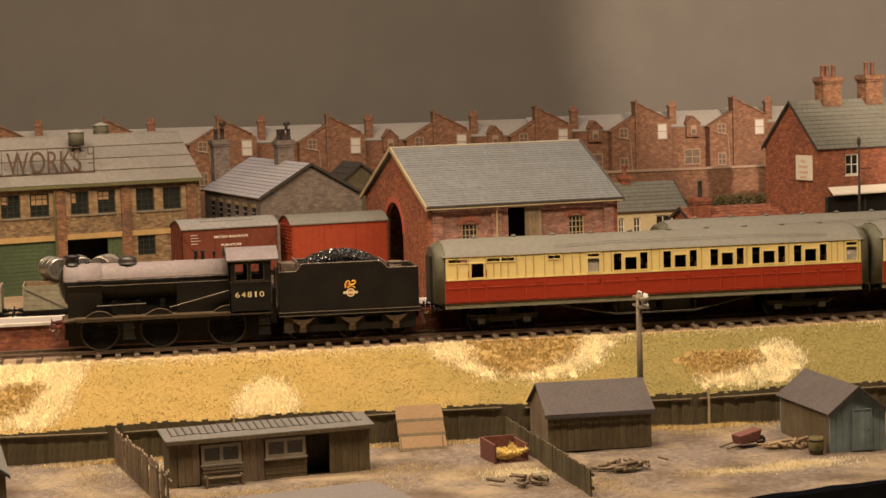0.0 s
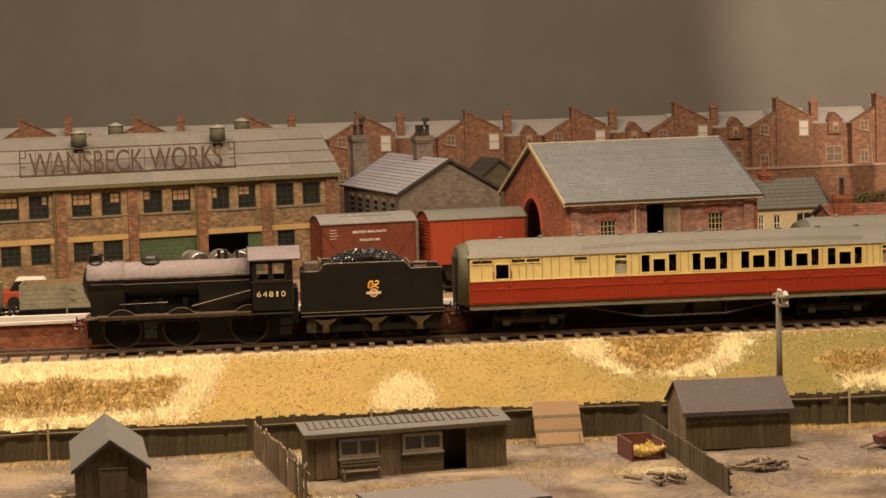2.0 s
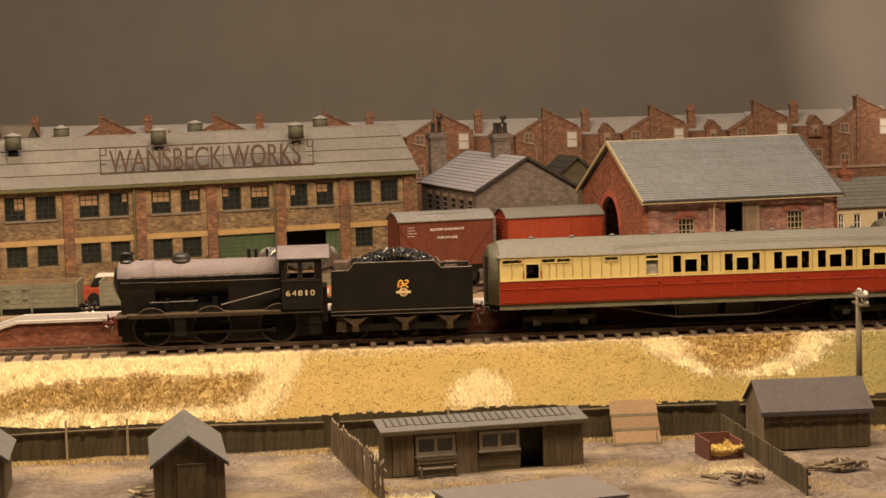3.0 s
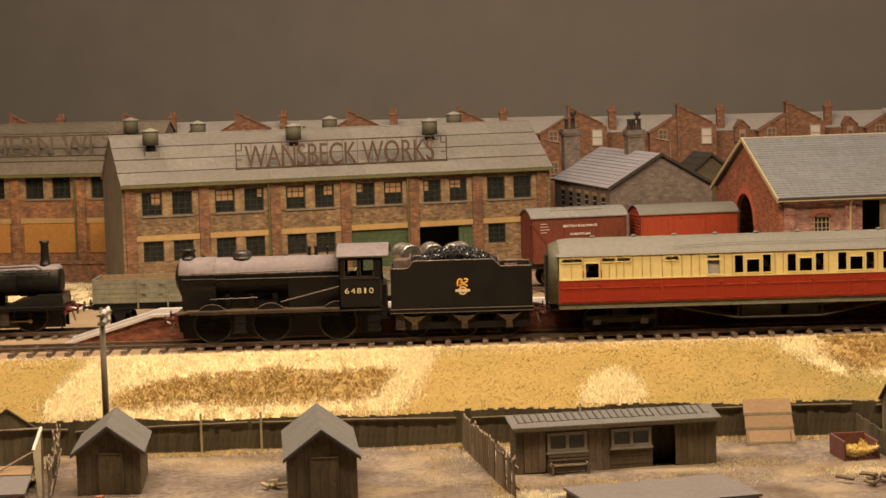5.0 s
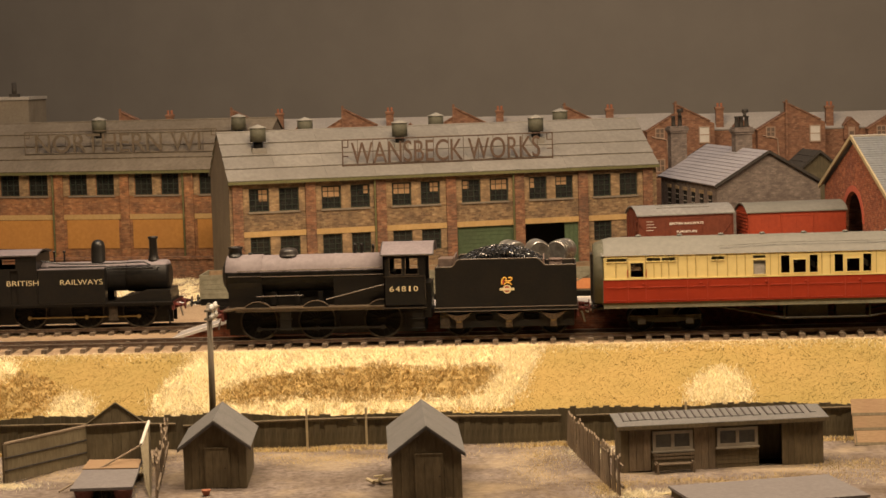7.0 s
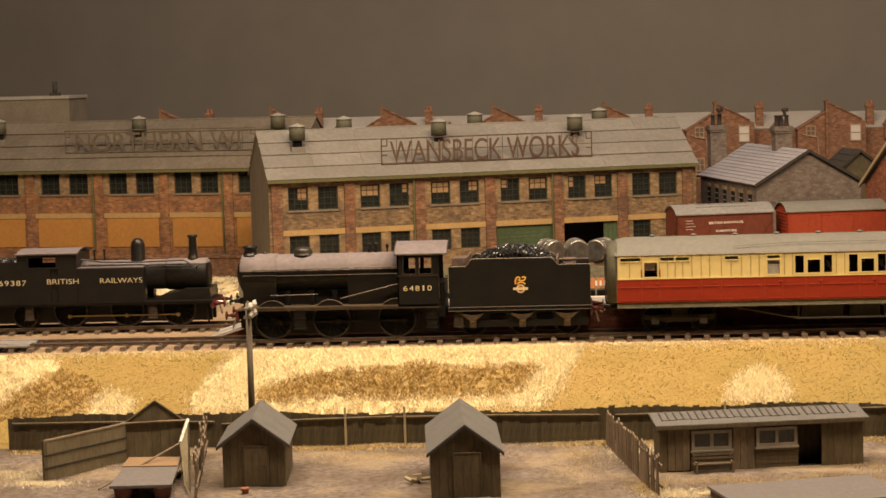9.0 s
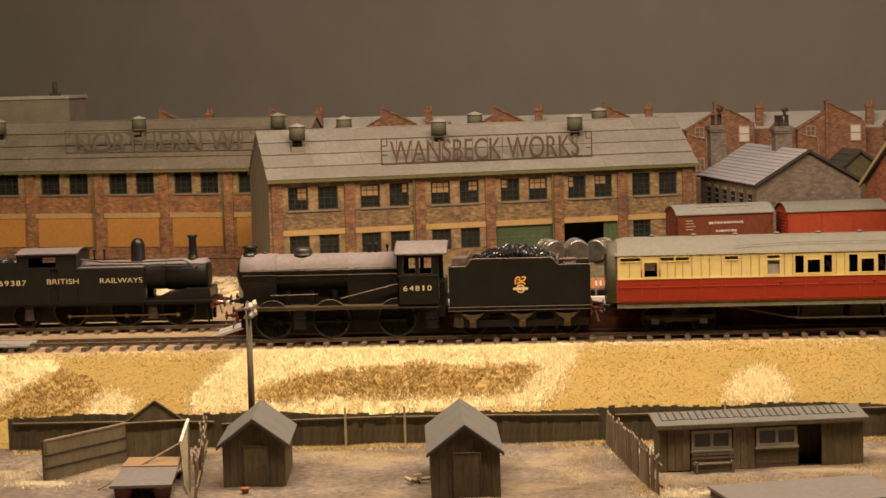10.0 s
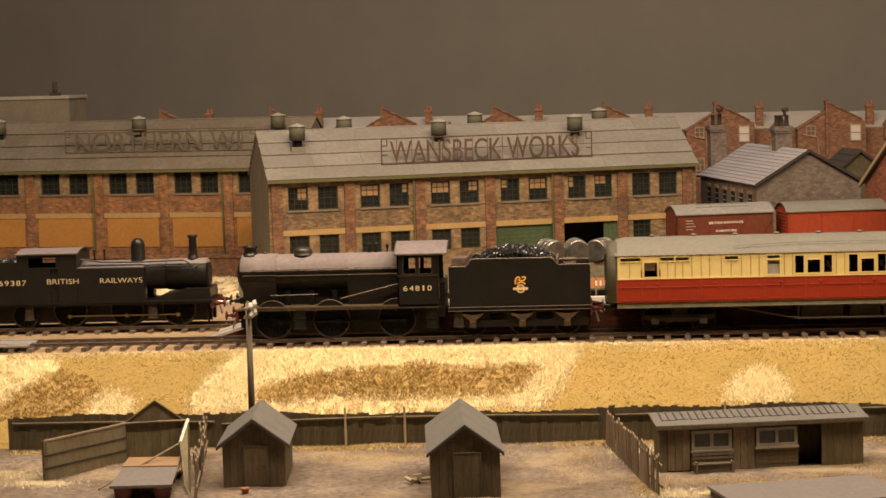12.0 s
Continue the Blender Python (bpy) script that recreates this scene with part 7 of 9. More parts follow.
def small_car(x, y, rz, label, paint):
    t = thing("car", label, "car", x, y, -4, rz)
    bm = bm_new()
    prism(bm, [(-24, 3), (24, 3), (24, 9), (20, 11), (10, 11.5), (-22, 11.5), (-24, 9)], "y", -9.5, 9.5)
    part("body", bm, M[paint], t, bevel=1.0)
    bm = bm_new()
    prism(bm, [(-18, 11), (12, 11), (6, 18), (-13, 18.5)], "y", -8.6, 8.6)
    part("cabin", bm, M["dark"], t, bevel=1.0)
    bm = bm_new()
    prism(bm, [(-14, 17.6), (7, 17.2), (5, 19.2), (-12, 19.6)], "y", -8.4, 8.4)
    part("car_roof", bm, M["white_paint"] if paint == "red_van" else M[paint], t, bevel=0.6)
    for xa in (-15, 15):
        for s in (-9.8, 8.0):
            bm = bm_new()
            cyl(bm, (xa, s, 4), (xa, s + 1.8, 4), 4.0, n=16)
            part("wheel", bm, M["dark"], t)


small_car(-139, 1380, 4, "red car with a pale roof parked in the yard", "red_van")
small_car(505, 1345, 20, "small red car parked before the shops", "red_van")


# ---- terrace on the rising ground behind ----
M["far_frame"] = surface("faded_window_frame", (0.29, 0.20, 0.15), (0.34, 0.245, 0.185), 2, 10, (0.25, 0.17, 0.12), 0.3, 0.85)
M["far_pane"] = surface("dusty_terrace_pane", (0.10, 0.07, 0.055), (0.16, 0.115, 0.09), 2, 6, (0.06, 0.045, 0.035), 0.5, 0.5)


def terrace_house():
    """One house of the row: a tall rear wing, a lower wing, a recess with a dormer, pale slates behind."""
    t = thing("terraced_house", "faded orange-brown brick terraced house seen from its back yards", "house", 0, 0, 0, group="terrace of houses")
    Z, B, g = 116.0, M["brick_far"], 46.0
    def wing(name, pts, holes, y0):
        bm = bm_new()
        prism(bm, pts, "y", y0, 13)
        w = part(name, bm, B, t)
        for xa, xb, za, zb, arch, pale in holes:
            win = new("window")
            win.parent = t
            bm = bm_new()
            box(bm, xa, y0 - 0.5, za, xb, y0 + 0.2, zb)
            part("pane", bm, M["blind"] if pale else M["far_pane"], win)
            bm = bm_new()
            pierced(bm, xa - 0.8, xb + 0.8, za - 0.9, zb + 0.8, y0 - 0.9, y0 + 0.1, [(xa, xb, za, zb)])
            if not pale:
                box(bm, (xa + xb) / 2 - 0.3, y0 - 0.8, za, (xa + xb) / 2 + 0.3, y0 - 0.4, zb)
            box(bm, xa, y0 - 0.8, (za + zb) / 2 - 0.3, xb, y0 - 0.4, (za + zb) / 2 + 0.3)
            part("window_frame", bm, M["far_frame"], win)
    wing("tall_wing", [(0, g), (31, g), (31, Z - 17), (27, Z - 15.5), (0, Z - 1)], [(19, 26.5, Z - 32, Z - 20, False, True)], 0)
    wing("low_wing", [(66, g), (89, g), (89, Z - 10.5), (66, Z - 24)], [(73.5, 79.5, Z - 29, Z - 22, True, False), (73.5, 79.5, 60, 69, True, False)], 1.5)
    wing("recess_wall", [(31, g), (66, g), (66, Z - 22), (31, Z - 22)], [(47, 60, 61, 73, False, False)], 12)
    for p in ([(-0.8, -1, Z), (28, -1, Z - 14.6), (28, 12.5, Z - 14.6), (-0.8, 12.5, Z)], [(65, 0.5, Z - 23.6), (89, 0.5, Z - 9.6), (89, 12.5, Z - 9.6), (65, 12.5, Z - 23.6)]):
        bm = bm_new()
        slab(bm, *p, 1.0)
        part("wing_roof", bm, B, t)
    bm = bm_new()
    slab(bm, (0, 11, Z - 22.5), (89.6, 11, Z - 22.5), (89.6, 34, Z - 10), (0, 34, Z - 10), 1.2)
    box(bm, 0, 24, g, 89.6, 34, Z - 24)
    part("main_roof", bm, M["far_slate"], t, "pale grey main roof")
    bm = bm_new()
    box(bm, -1.0, -1.2, g, 0.8, 0.2, Z + 1.5)
    part("corner_flue", bm, B, t)
    for x in (37.5,):
        bm = bm_new()
        stepped(bm, x, 17, [(6, 6, Z - 24), (6, 6, Z - 6.5), (7.2, 7.2, Z - 6.5), (7.2, 7.2, Z - 4.8), (6.2, 6.2, Z - 4.5)])
        st = part("chimney", bm, B, t)
        for dx in (-1.4, 1.6):
            bm = bm_new()
            cyl(bm, (x + dx, 17, Z - 5), (x + dx, 17, Z - 1.2), 1.1, 0.9, n=8)
            part("chimney_pot", bm, M["pot"], st)
    d = new("dormer")
    d.parent = t
    bm = bm_new()
    prism(bm, [(48, Z - 32), (60, Z - 32), (60, Z - 20), (54, Z - 14.5), (48, Z - 20)], "y", 9, 24)
    part("dormer_front", bm, B, d)
    bm = bm_new()
    box(bm, 51.4, 8.2, Z - 30, 56.6, 9.1, Z - 22)
    part("dormer_window", bm, M["far_frame"], d)
    bm = bm_new()
    box(bm, 52.3, 7.9, Z - 29.2, 55.7, 8.3, Z - 25.6)
    part("dormer_pane", bm, M["far_pane"], d)
    bm = bm_new()
    slab(bm, (47, 8, Z - 20.6), (54, 8, Z - 14), (54, 26, Z - 14), (47, 26, Z - 20.6), 0.7)
    slab(bm, (54, 8, Z - 14), (61, 8, Z - 20.6), (61, 26, Z - 20.6), (54, 26, Z - 14), 0.7)
    part("dormer_roof", bm, B, d)
    bm = bm_new()
    rod(bm, [(70, 0.8, 88), (82, 0.8, 85), (84, 0.8, 54)], 0.5, 5)
    part("drainpipe", bm, M["far_frame"], t)
    return t


first = terrace_house()
tt = 0.06
for k in range(-4, 7):
    x = 6.0 + 89.2 * min(k, 3) + 87.4 * max(0, k - 3)
    dip = -1.5 - 1.4 * k if k < 3 else -4.4 + 1.1 * (k - 3)
    m = pose(x * MM, (1650 + tt * x) * MM, dip * MM, 0, 0, math.degrees(math.atan(tt)))
    if k == -4:
        first.matrix_world = m
    else:
        copy_thing(first, m)
bm = bm_new()
box(bm, -450, 0, -4, 660, 6, 56)
wall = simple("terrace_wall", bm, M["brick_far"], "long faded brick retaining wall below the terrace", "wall", 0, 1618, 0, 3.4, kind="structure")
bm = bm_new()
box(bm, -450, -1.2, 56, 660, 7, 57.8)
part("coping", bm, M["far_frame"], wall, "dull stone coping")
bm = bm_new()
box(bm, -450, 6.5, 40, 660, 40, 55)
simple("terrace_ground", bm, M["ground"], "raised earth yards behind the terrace wall", "ground", 0, 1618, 0, 3.4, kind="structure")
bm = bm_new()
rnd = random.Random(3)
for _ in range(2200):
    x, y, z = rnd.uniform(420, 560), rnd.uniform(0, 12), rnd.uniform(14, 38)
    r = rnd.uniform(1.2, 2.6)
    m = Matrix.Translation(Vector((x, y, z)) * MM) @ Euler([rnd.uniform(0, 6) for _ in range(3)]).to_matrix().to_4x4() @ Matrix.Diagonal((r * MM, r * MM, r * 0.5 * MM, 1))
    bmesh.ops.create_cube(bm, size=1.0, matrix=m)
simple("hedge", bm, M["hedge"], "dull green hedge in front of the terrace wall", "hedge", 0, 1596, -4, 3.4, kind="stuff")
# ---- gardens in front of the embankment ----
GARDEN = -42.0
M.update({
    "post": surface("pale_weathered_post", (0.42, 0.35, 0.22), (0.52, 0.44, 0.29), 1.5, 8, (0.3, 0.24, 0.15), 0.4, 0.85),
    "pole_wood": surface("grey_telegraph_pole", (0.17, 0.145, 0.11), (0.23, 0.20, 0.155), 1.5, 14, (0.11, 0.09, 0.07), 0.5, 0.85, stretch=(3, 3, 0.3)),
    "porcelain": surface("white_porcelain", (0.75, 0.74, 0.72), (0.8, 0.79, 0.77), 2, 5, (0.6, 0.58, 0.55), 0.2, 0.25),
    "blue_wood": surface("faded_blue_shed_paint", (0.20, 0.275, 0.305), (0.26, 0.34, 0.37), 1.5, 12, (0.12, 0.14, 0.14), 0.5, 0.85, stretch=(3, 3, 0.4), island=0.12),
    "tan_wood": surface("tan_plank", (0.235, 0.155, 0.088), (0.30, 0.205, 0.12), 1.5, 12, (0.25, 0.15, 0.09), 0.4, 0.85, stretch=(0.5, 3, 3), island=0.12),
    "red_wood": surface("faded_dark_red_wood", (0.13, 0.052, 0.044), (0.17, 0.074, 0.062), 1.5, 8, (0.15, 0.06, 0.05), 0.5, 0.85),
    "straw": surface("pale_straw", (0.92, 0.83, 0.58), (0.95, 0.88, 0.66), 1.2, 25, (0.86, 0.74, 0.46), 0.3, 0.8, bump=0, island=0.10),
    "gold_grass": surface("golden_dry_grass", (0.315, 0.228, 0.072), (0.385, 0.285, 0.10), 1.2, 35, (0.29, 0.22, 0.07), 0.5, 0.85, bump=0, island=0.18),
    "turf_tuft": surface("matted_golden_grass", (0.27, 0.19, 0.056), (0.43, 0.325, 0.12), 1.2, 20, (0.24, 0.175, 0.05), 0.5, 0.9, bump=0, island=0.22),
    "fence_straw": surface("fine_dry_grass", (0.60, 0.46, 0.20), (0.72, 0.57, 0.28), 1.2, 20, (0.48, 0.33, 0.11), 0.5, 0.9, bump=0, island=0.15),
    "green_grass": surface("dull_green_grass", (0.165, 0.143, 0.043), (0.225, 0.193, 0.062), 1.2, 30, (0.19, 0.15, 0.045), 0.5, 0.85, bump=0, island=0.18),
    "scrub": surface("brown_scrub", (0.52, 0.38, 0.155), (0.69, 0.52, 0.235), 1.2, 14, (0.37, 0.255, 0.095), 0.5, 0.9, bump=0, island=0.25),
    "path": surface("grey_lilac_felt", (0.155, 0.142, 0.142), (0.195, 0.18, 0.178), 2, 20, (0.15, 0.135, 0.13), 0.4, 0.9),
    "shed_pane": surface("grey_dusty_shed_pane", (0.05, 0.05, 0.05), (0.075, 0.072, 0.07), 2, 6, (0.12, 0.11, 0.10), 0.4, 0.25, spec=0.6),
})


def plank_meshes(name, wide, thick, high, m, count=6, seed=1, point=False):
    rnd = random.Random(seed)
    out = []
    for _ in range(count):
        h = high * rnd.uniform(0.965, 1.03)
        bm = bm_new()
        d = rnd.uniform(-0.22, 0.22)
        if point:
            prism(bm, [(-wide / 2, 0), (wide / 2, 0), (wide / 2, h - 1.2), (d * 0.5, h), (-wide / 2, h - 1.4)], "y", -thick / 2, thick / 2)
        else:
            prism(bm, [(-wide / 2, 0), (wide / 2, 0), (wide / 2, h + d), (0.2, h - 0.2), (-wide / 2, h - d)], "y", -thick / 2, thick / 2)
        out.append(mesh_of(bm, name, M[m]))
    return out


def long_fence():
    t = thing("garden_fence", "long weathered dark plank fence at the foot of the bank", "fence", 0, 1010, GARDEN)
    rnd = random.Random(2)
    kinds = plank_meshes("plank", 3.15, 0.7, 19.0, "fence_wood", 8, 4)
    x = -301.0
    n = 0
    while x < 452:
        wave = 0.9 * math.sin(x * 0.02) + 0.7 * math.sin(x * 0.071 + 1)
        o = part("plank", kinds[rnd.randrange(8)], None, t, loc=(x, rnd.uniform(-0.25, 0.25), -1.0 + wave * 0.8))
        o.rotation_euler = (radians(rnd.uniform(-1.5, 1.5)), radians(rnd.uniform(-0.6, 0.6)), radians(rnd.uniform(-2, 2)))
        x += 2.8
        n += 1
    for xa, xb, za, zb in ((-300, -196, 14.6, 14.0), (-192, -106, 12.8, 15.2), (-104, -2, 15.0, 14.4), (6, 118, 14.2, 15.6), (124, 196, 15.6, 15.8), (208, 296, 15.0, 14.6), (300, 450, 14.6, 15.2)):
        bm = bm_new()
        rod(bm, [(xa, -1.2, za), ((xa + xb) / 2, -1.1, (za + zb) / 2 + 0.4), (xb, -1.2, zb)], 0.75, 6)
        part("rail", bm, M["shed_wood"], t, "grey fence rail")
    for x in (-129.4, -99.4, 60.2, 305.2):
        bm = bm_new()
        box(bm, x - 0.55, -1.9, 0, x + 0.55, -1.0, 20.4)
        part("post", bm, M["post"], t, "pale thin fence post")


def cross_fence(name, label, x0, y0, x1, y1, high, m, pitch, point, ragged, seed, rails=True, category="fence"):
    a = math.degrees(math.atan2(y1 - y0, x1 - x0))
    ln = math.hypot(x1 - x0, y1 - y0)
    t = thing(name, label, category, x0, y0, GARDEN, a)
    kinds = plank_meshes("plank", pitch * (0.95 if not point else 0.55), 0.7, high, m, 6, seed, point)
    rnd = random.Random(seed)
    x = 0.0
    while x < ln:
        o = part("plank", kinds[rnd.randrange(6)], None, t, loc=(x, 0, -0.5))
        o.rotation_euler = (radians(rnd.uniform(-ragged, ragged)), radians(rnd.uniform(-ragged, ragged)), radians(rnd.uniform(-6, 6)))
        x += pitch
    if rails:
        for z in (high * 0.25, high * 0.72):
            bm = bm_new()
            box(bm, 0, 0.4, z, ln, 1.2, z + 1.2)
            part("rail", bm, M[m], t)
    return t


long_fence()
cross_fence("garden_fence", "dark plank fence running between two gardens", 197.4, 1004, 206.0, 858, 12.6, "fence_wood", 3.0, False, 1.5, 12)
cross_fence("picket_fence", "ragged grey paling fence beside the long shed", 1.5, 1003, 24, 876, 19.0, "pale_wood", 5.2, True, 4, 13)
cross_fence("picket_fence", "broken grey paling fence beside the hut", -199.5, 1002, -182, 884, 20.0, "pale_wood", 8.5, True, 8, 14)


def board_parts(parent, name, m, x0, x1, z0, z1, y0, y1, n, across=False, gap=0.12):
    for k in range(n):
        bm = bm_new()
        if across:
            a, b = z0 + (z1 - z0) * k / n, z0 + (z1 - z0) * (k + 1) / n
            box(bm, x0, y0 - 0.12 * (k % 2), a, x1, y1, b - gap)
        else:
            a, b = x0 + (x1 - x0) * k / n, x0 + (x1 - x0) * (k + 1) / n
            box(bm, a, y0 - 0.10 * (k % 3), z0, b - gap, y1, z1)
        part(name, bm, M[m], parent)


def hut(name, label, x, y, rz, W, D, he, hr, wall, roofm, door=None, n=8, over=1.8, category="shed", flank=None):
    """A boarded hut whose gable faces -y; he and hr are heights over the ground."""
    t = thing(name, label, category, x, y, GARDEN, rz)
    for y0, y1 in ((0, 0.8), (D - 0.8, D)):
        for k in range(n):
            a, b = W * k / n, W * (k + 1) / n - 0.12
            top = lambda q: he + (hr - he) * (1 - abs(q - W / 2) / (W / 2))
            pts = [(a, 0), (b, 0), (b, top(b))] + ([(W / 2, hr)] if a < W / 2 < b else []) + [(a, top(a))]
            bm = bm_new()
            prism(bm, pts, "y", y0 - 0.08 * (k % 3), y1)
            part("board", bm, M[wall], t)
    for x0 in (0, W - 0.8):
        m = int(D / 4)
        for k in range(m):
            bm = bm_new()
            box(bm, x0, 0.8 + (D - 1.6) * k / m, 0, x0 + 0.8, 0.8 + (D - 1.6) * (k + 1) / m - 0.12, he)
            part("board", bm, M[flank or wall], t)
    slope = (hr - he) / (W / 2)
    for s in (0, 1):
        p = [(-over, -over, he - slope * over + 0.9), (W / 2, -over, hr + 0.9), (W / 2, D + over, hr + 0.9), (-over, D + over, he - slope * over + 0.9)]
        if s:
            p = [(W - q, yy, z) for q, yy, z in p][::-1]
        bm = bm_new()
        slab(bm, *p, 0.9)
        part("roof_slope", bm, M[roofm], t, bevel=0.2)
        bm = bm_new()
        pts = [(-over, he - slope * over - 1.0), (W / 2, hr - 1.0), (W / 2, hr + 0.4), (-over, he - slope * over + 0.4)]
        prism(bm, [(W - q, z) if s else (q, z) for q, z in pts], "y", -over + 0.1, -over + 0.7)
        part("bargeboard", bm, M["felt"], t)
    if door:
        bm = bm_new()
        a, b, h = door
        for k in range(3):
            box(bm, a + (b - a) * k / 3, -0.7, 0.6, a + (b - a) * (k + 1) / 3 - 0.1, -0.25, h)
        dr = part("door", bm, M[wall], t)
        bm = bm_new()
        box(bm, a - 0.5, -0.9, 0.4, a, -0.2, h + 0.5)
        box(bm, b, -0.9, 0.4, b + 0.5, -0.2, h + 0.5)
        box(bm, a, -0.9, h, b, -0.2, h + 0.5)
        part("door_frame", bm, M[wall], t)
        bm = bm_new()
        box(bm, b - 1.4, -1.0, h * 0.5, b - 0.8, -0.7, h * 0.5 + 0.5)
        part("latch", bm, M["soot"], dr)
    return t


hut("garden_hut", "small dark boarded garden hut with a grey pitched roof", -174.4, 913.5, 4.6, 28.6, 48, 20.6, 31.3, "shed_wood", "hut_roof", (10.0, 20.0, 18.6), over=2.6)
hut("garden_hut", "tall narrow boarded hut with a grey pitched roof", -76.1, 882, 5.4, 30.6, 69, 21.0, 32.4, "shed_wood", "hut_roof", (10.4, 21.8, 20))
hut("blue_shed", "garden shed with faded blue front, brown sides and dark felt roof", 338.0, 920, 4, 29.0, 60, 19.6, 31.0, "blue_wood", "felt", (12, 21, 20), n=9, flank="shed_wood")


def dark_shed():
    t = thing("garden_shed", "dark brown boarded shed with a purple-grey felt roof", "shed", 209.5, 961, GARDEN, 0)
    W, D, he, hr = 52.0, 42.0, 19.2, 31.0
    board_parts(t, "board", "shed_wood", 0, W, 0.8, he, 0, 0.8, 16)
    board_parts(t, "board", "shed_wood", 0, W, 0.8, he, D - 0.8, D, 6)
    for x0 in (0, W - 0.8):
        for k in range(9):
            a, b = 0.8 + (D - 1.6) * k / 9, 0.8 + (D - 1.6) * (k + 1) / 9 - 0.12
            top = lambda q: he + (hr - he) * (1 - abs(q - D / 2) / (D / 2))
            bm = bm_new()
            prism(bm, [(a, 0.8), (b, 0.8), (b, top(b)), (a, top(a))], "x", x0, x0 + 0.8)
            part("board", bm, M["pale_wood"], t)
    slope = (hr - he) / (D / 2)
    for s in (0, 1):
        p = [(-1.6, -1.6, he - slope * 1.6 + 1), (W + 1.6, -1.6, he - slope * 1.6 + 1), (W + 1.6, D / 2, hr + 1), (-1.6, D / 2, hr + 1)]
        if s:
            p = [(q, D - yy, z) for q, yy, z in p][::-1]
        bm = bm_new()
        slab(bm, *p, 0.9)
        part("roof_slope", bm, M["felt"], t, bevel=0.2)
    bm = bm_new()
    box(bm, -1.6, -1.9, he - 1.9, W + 1.6, -1.5, he - 0.4)
    part("eaves_board", bm, M["felt"], t)
    bm = bm_new()
    for x in (0.5, W - 2):
        box(bm, x, 1, 0, x + 1.5, D - 1, 0.8)
    part("bearer", bm, M["shed_wood"], t)


dark_shed()


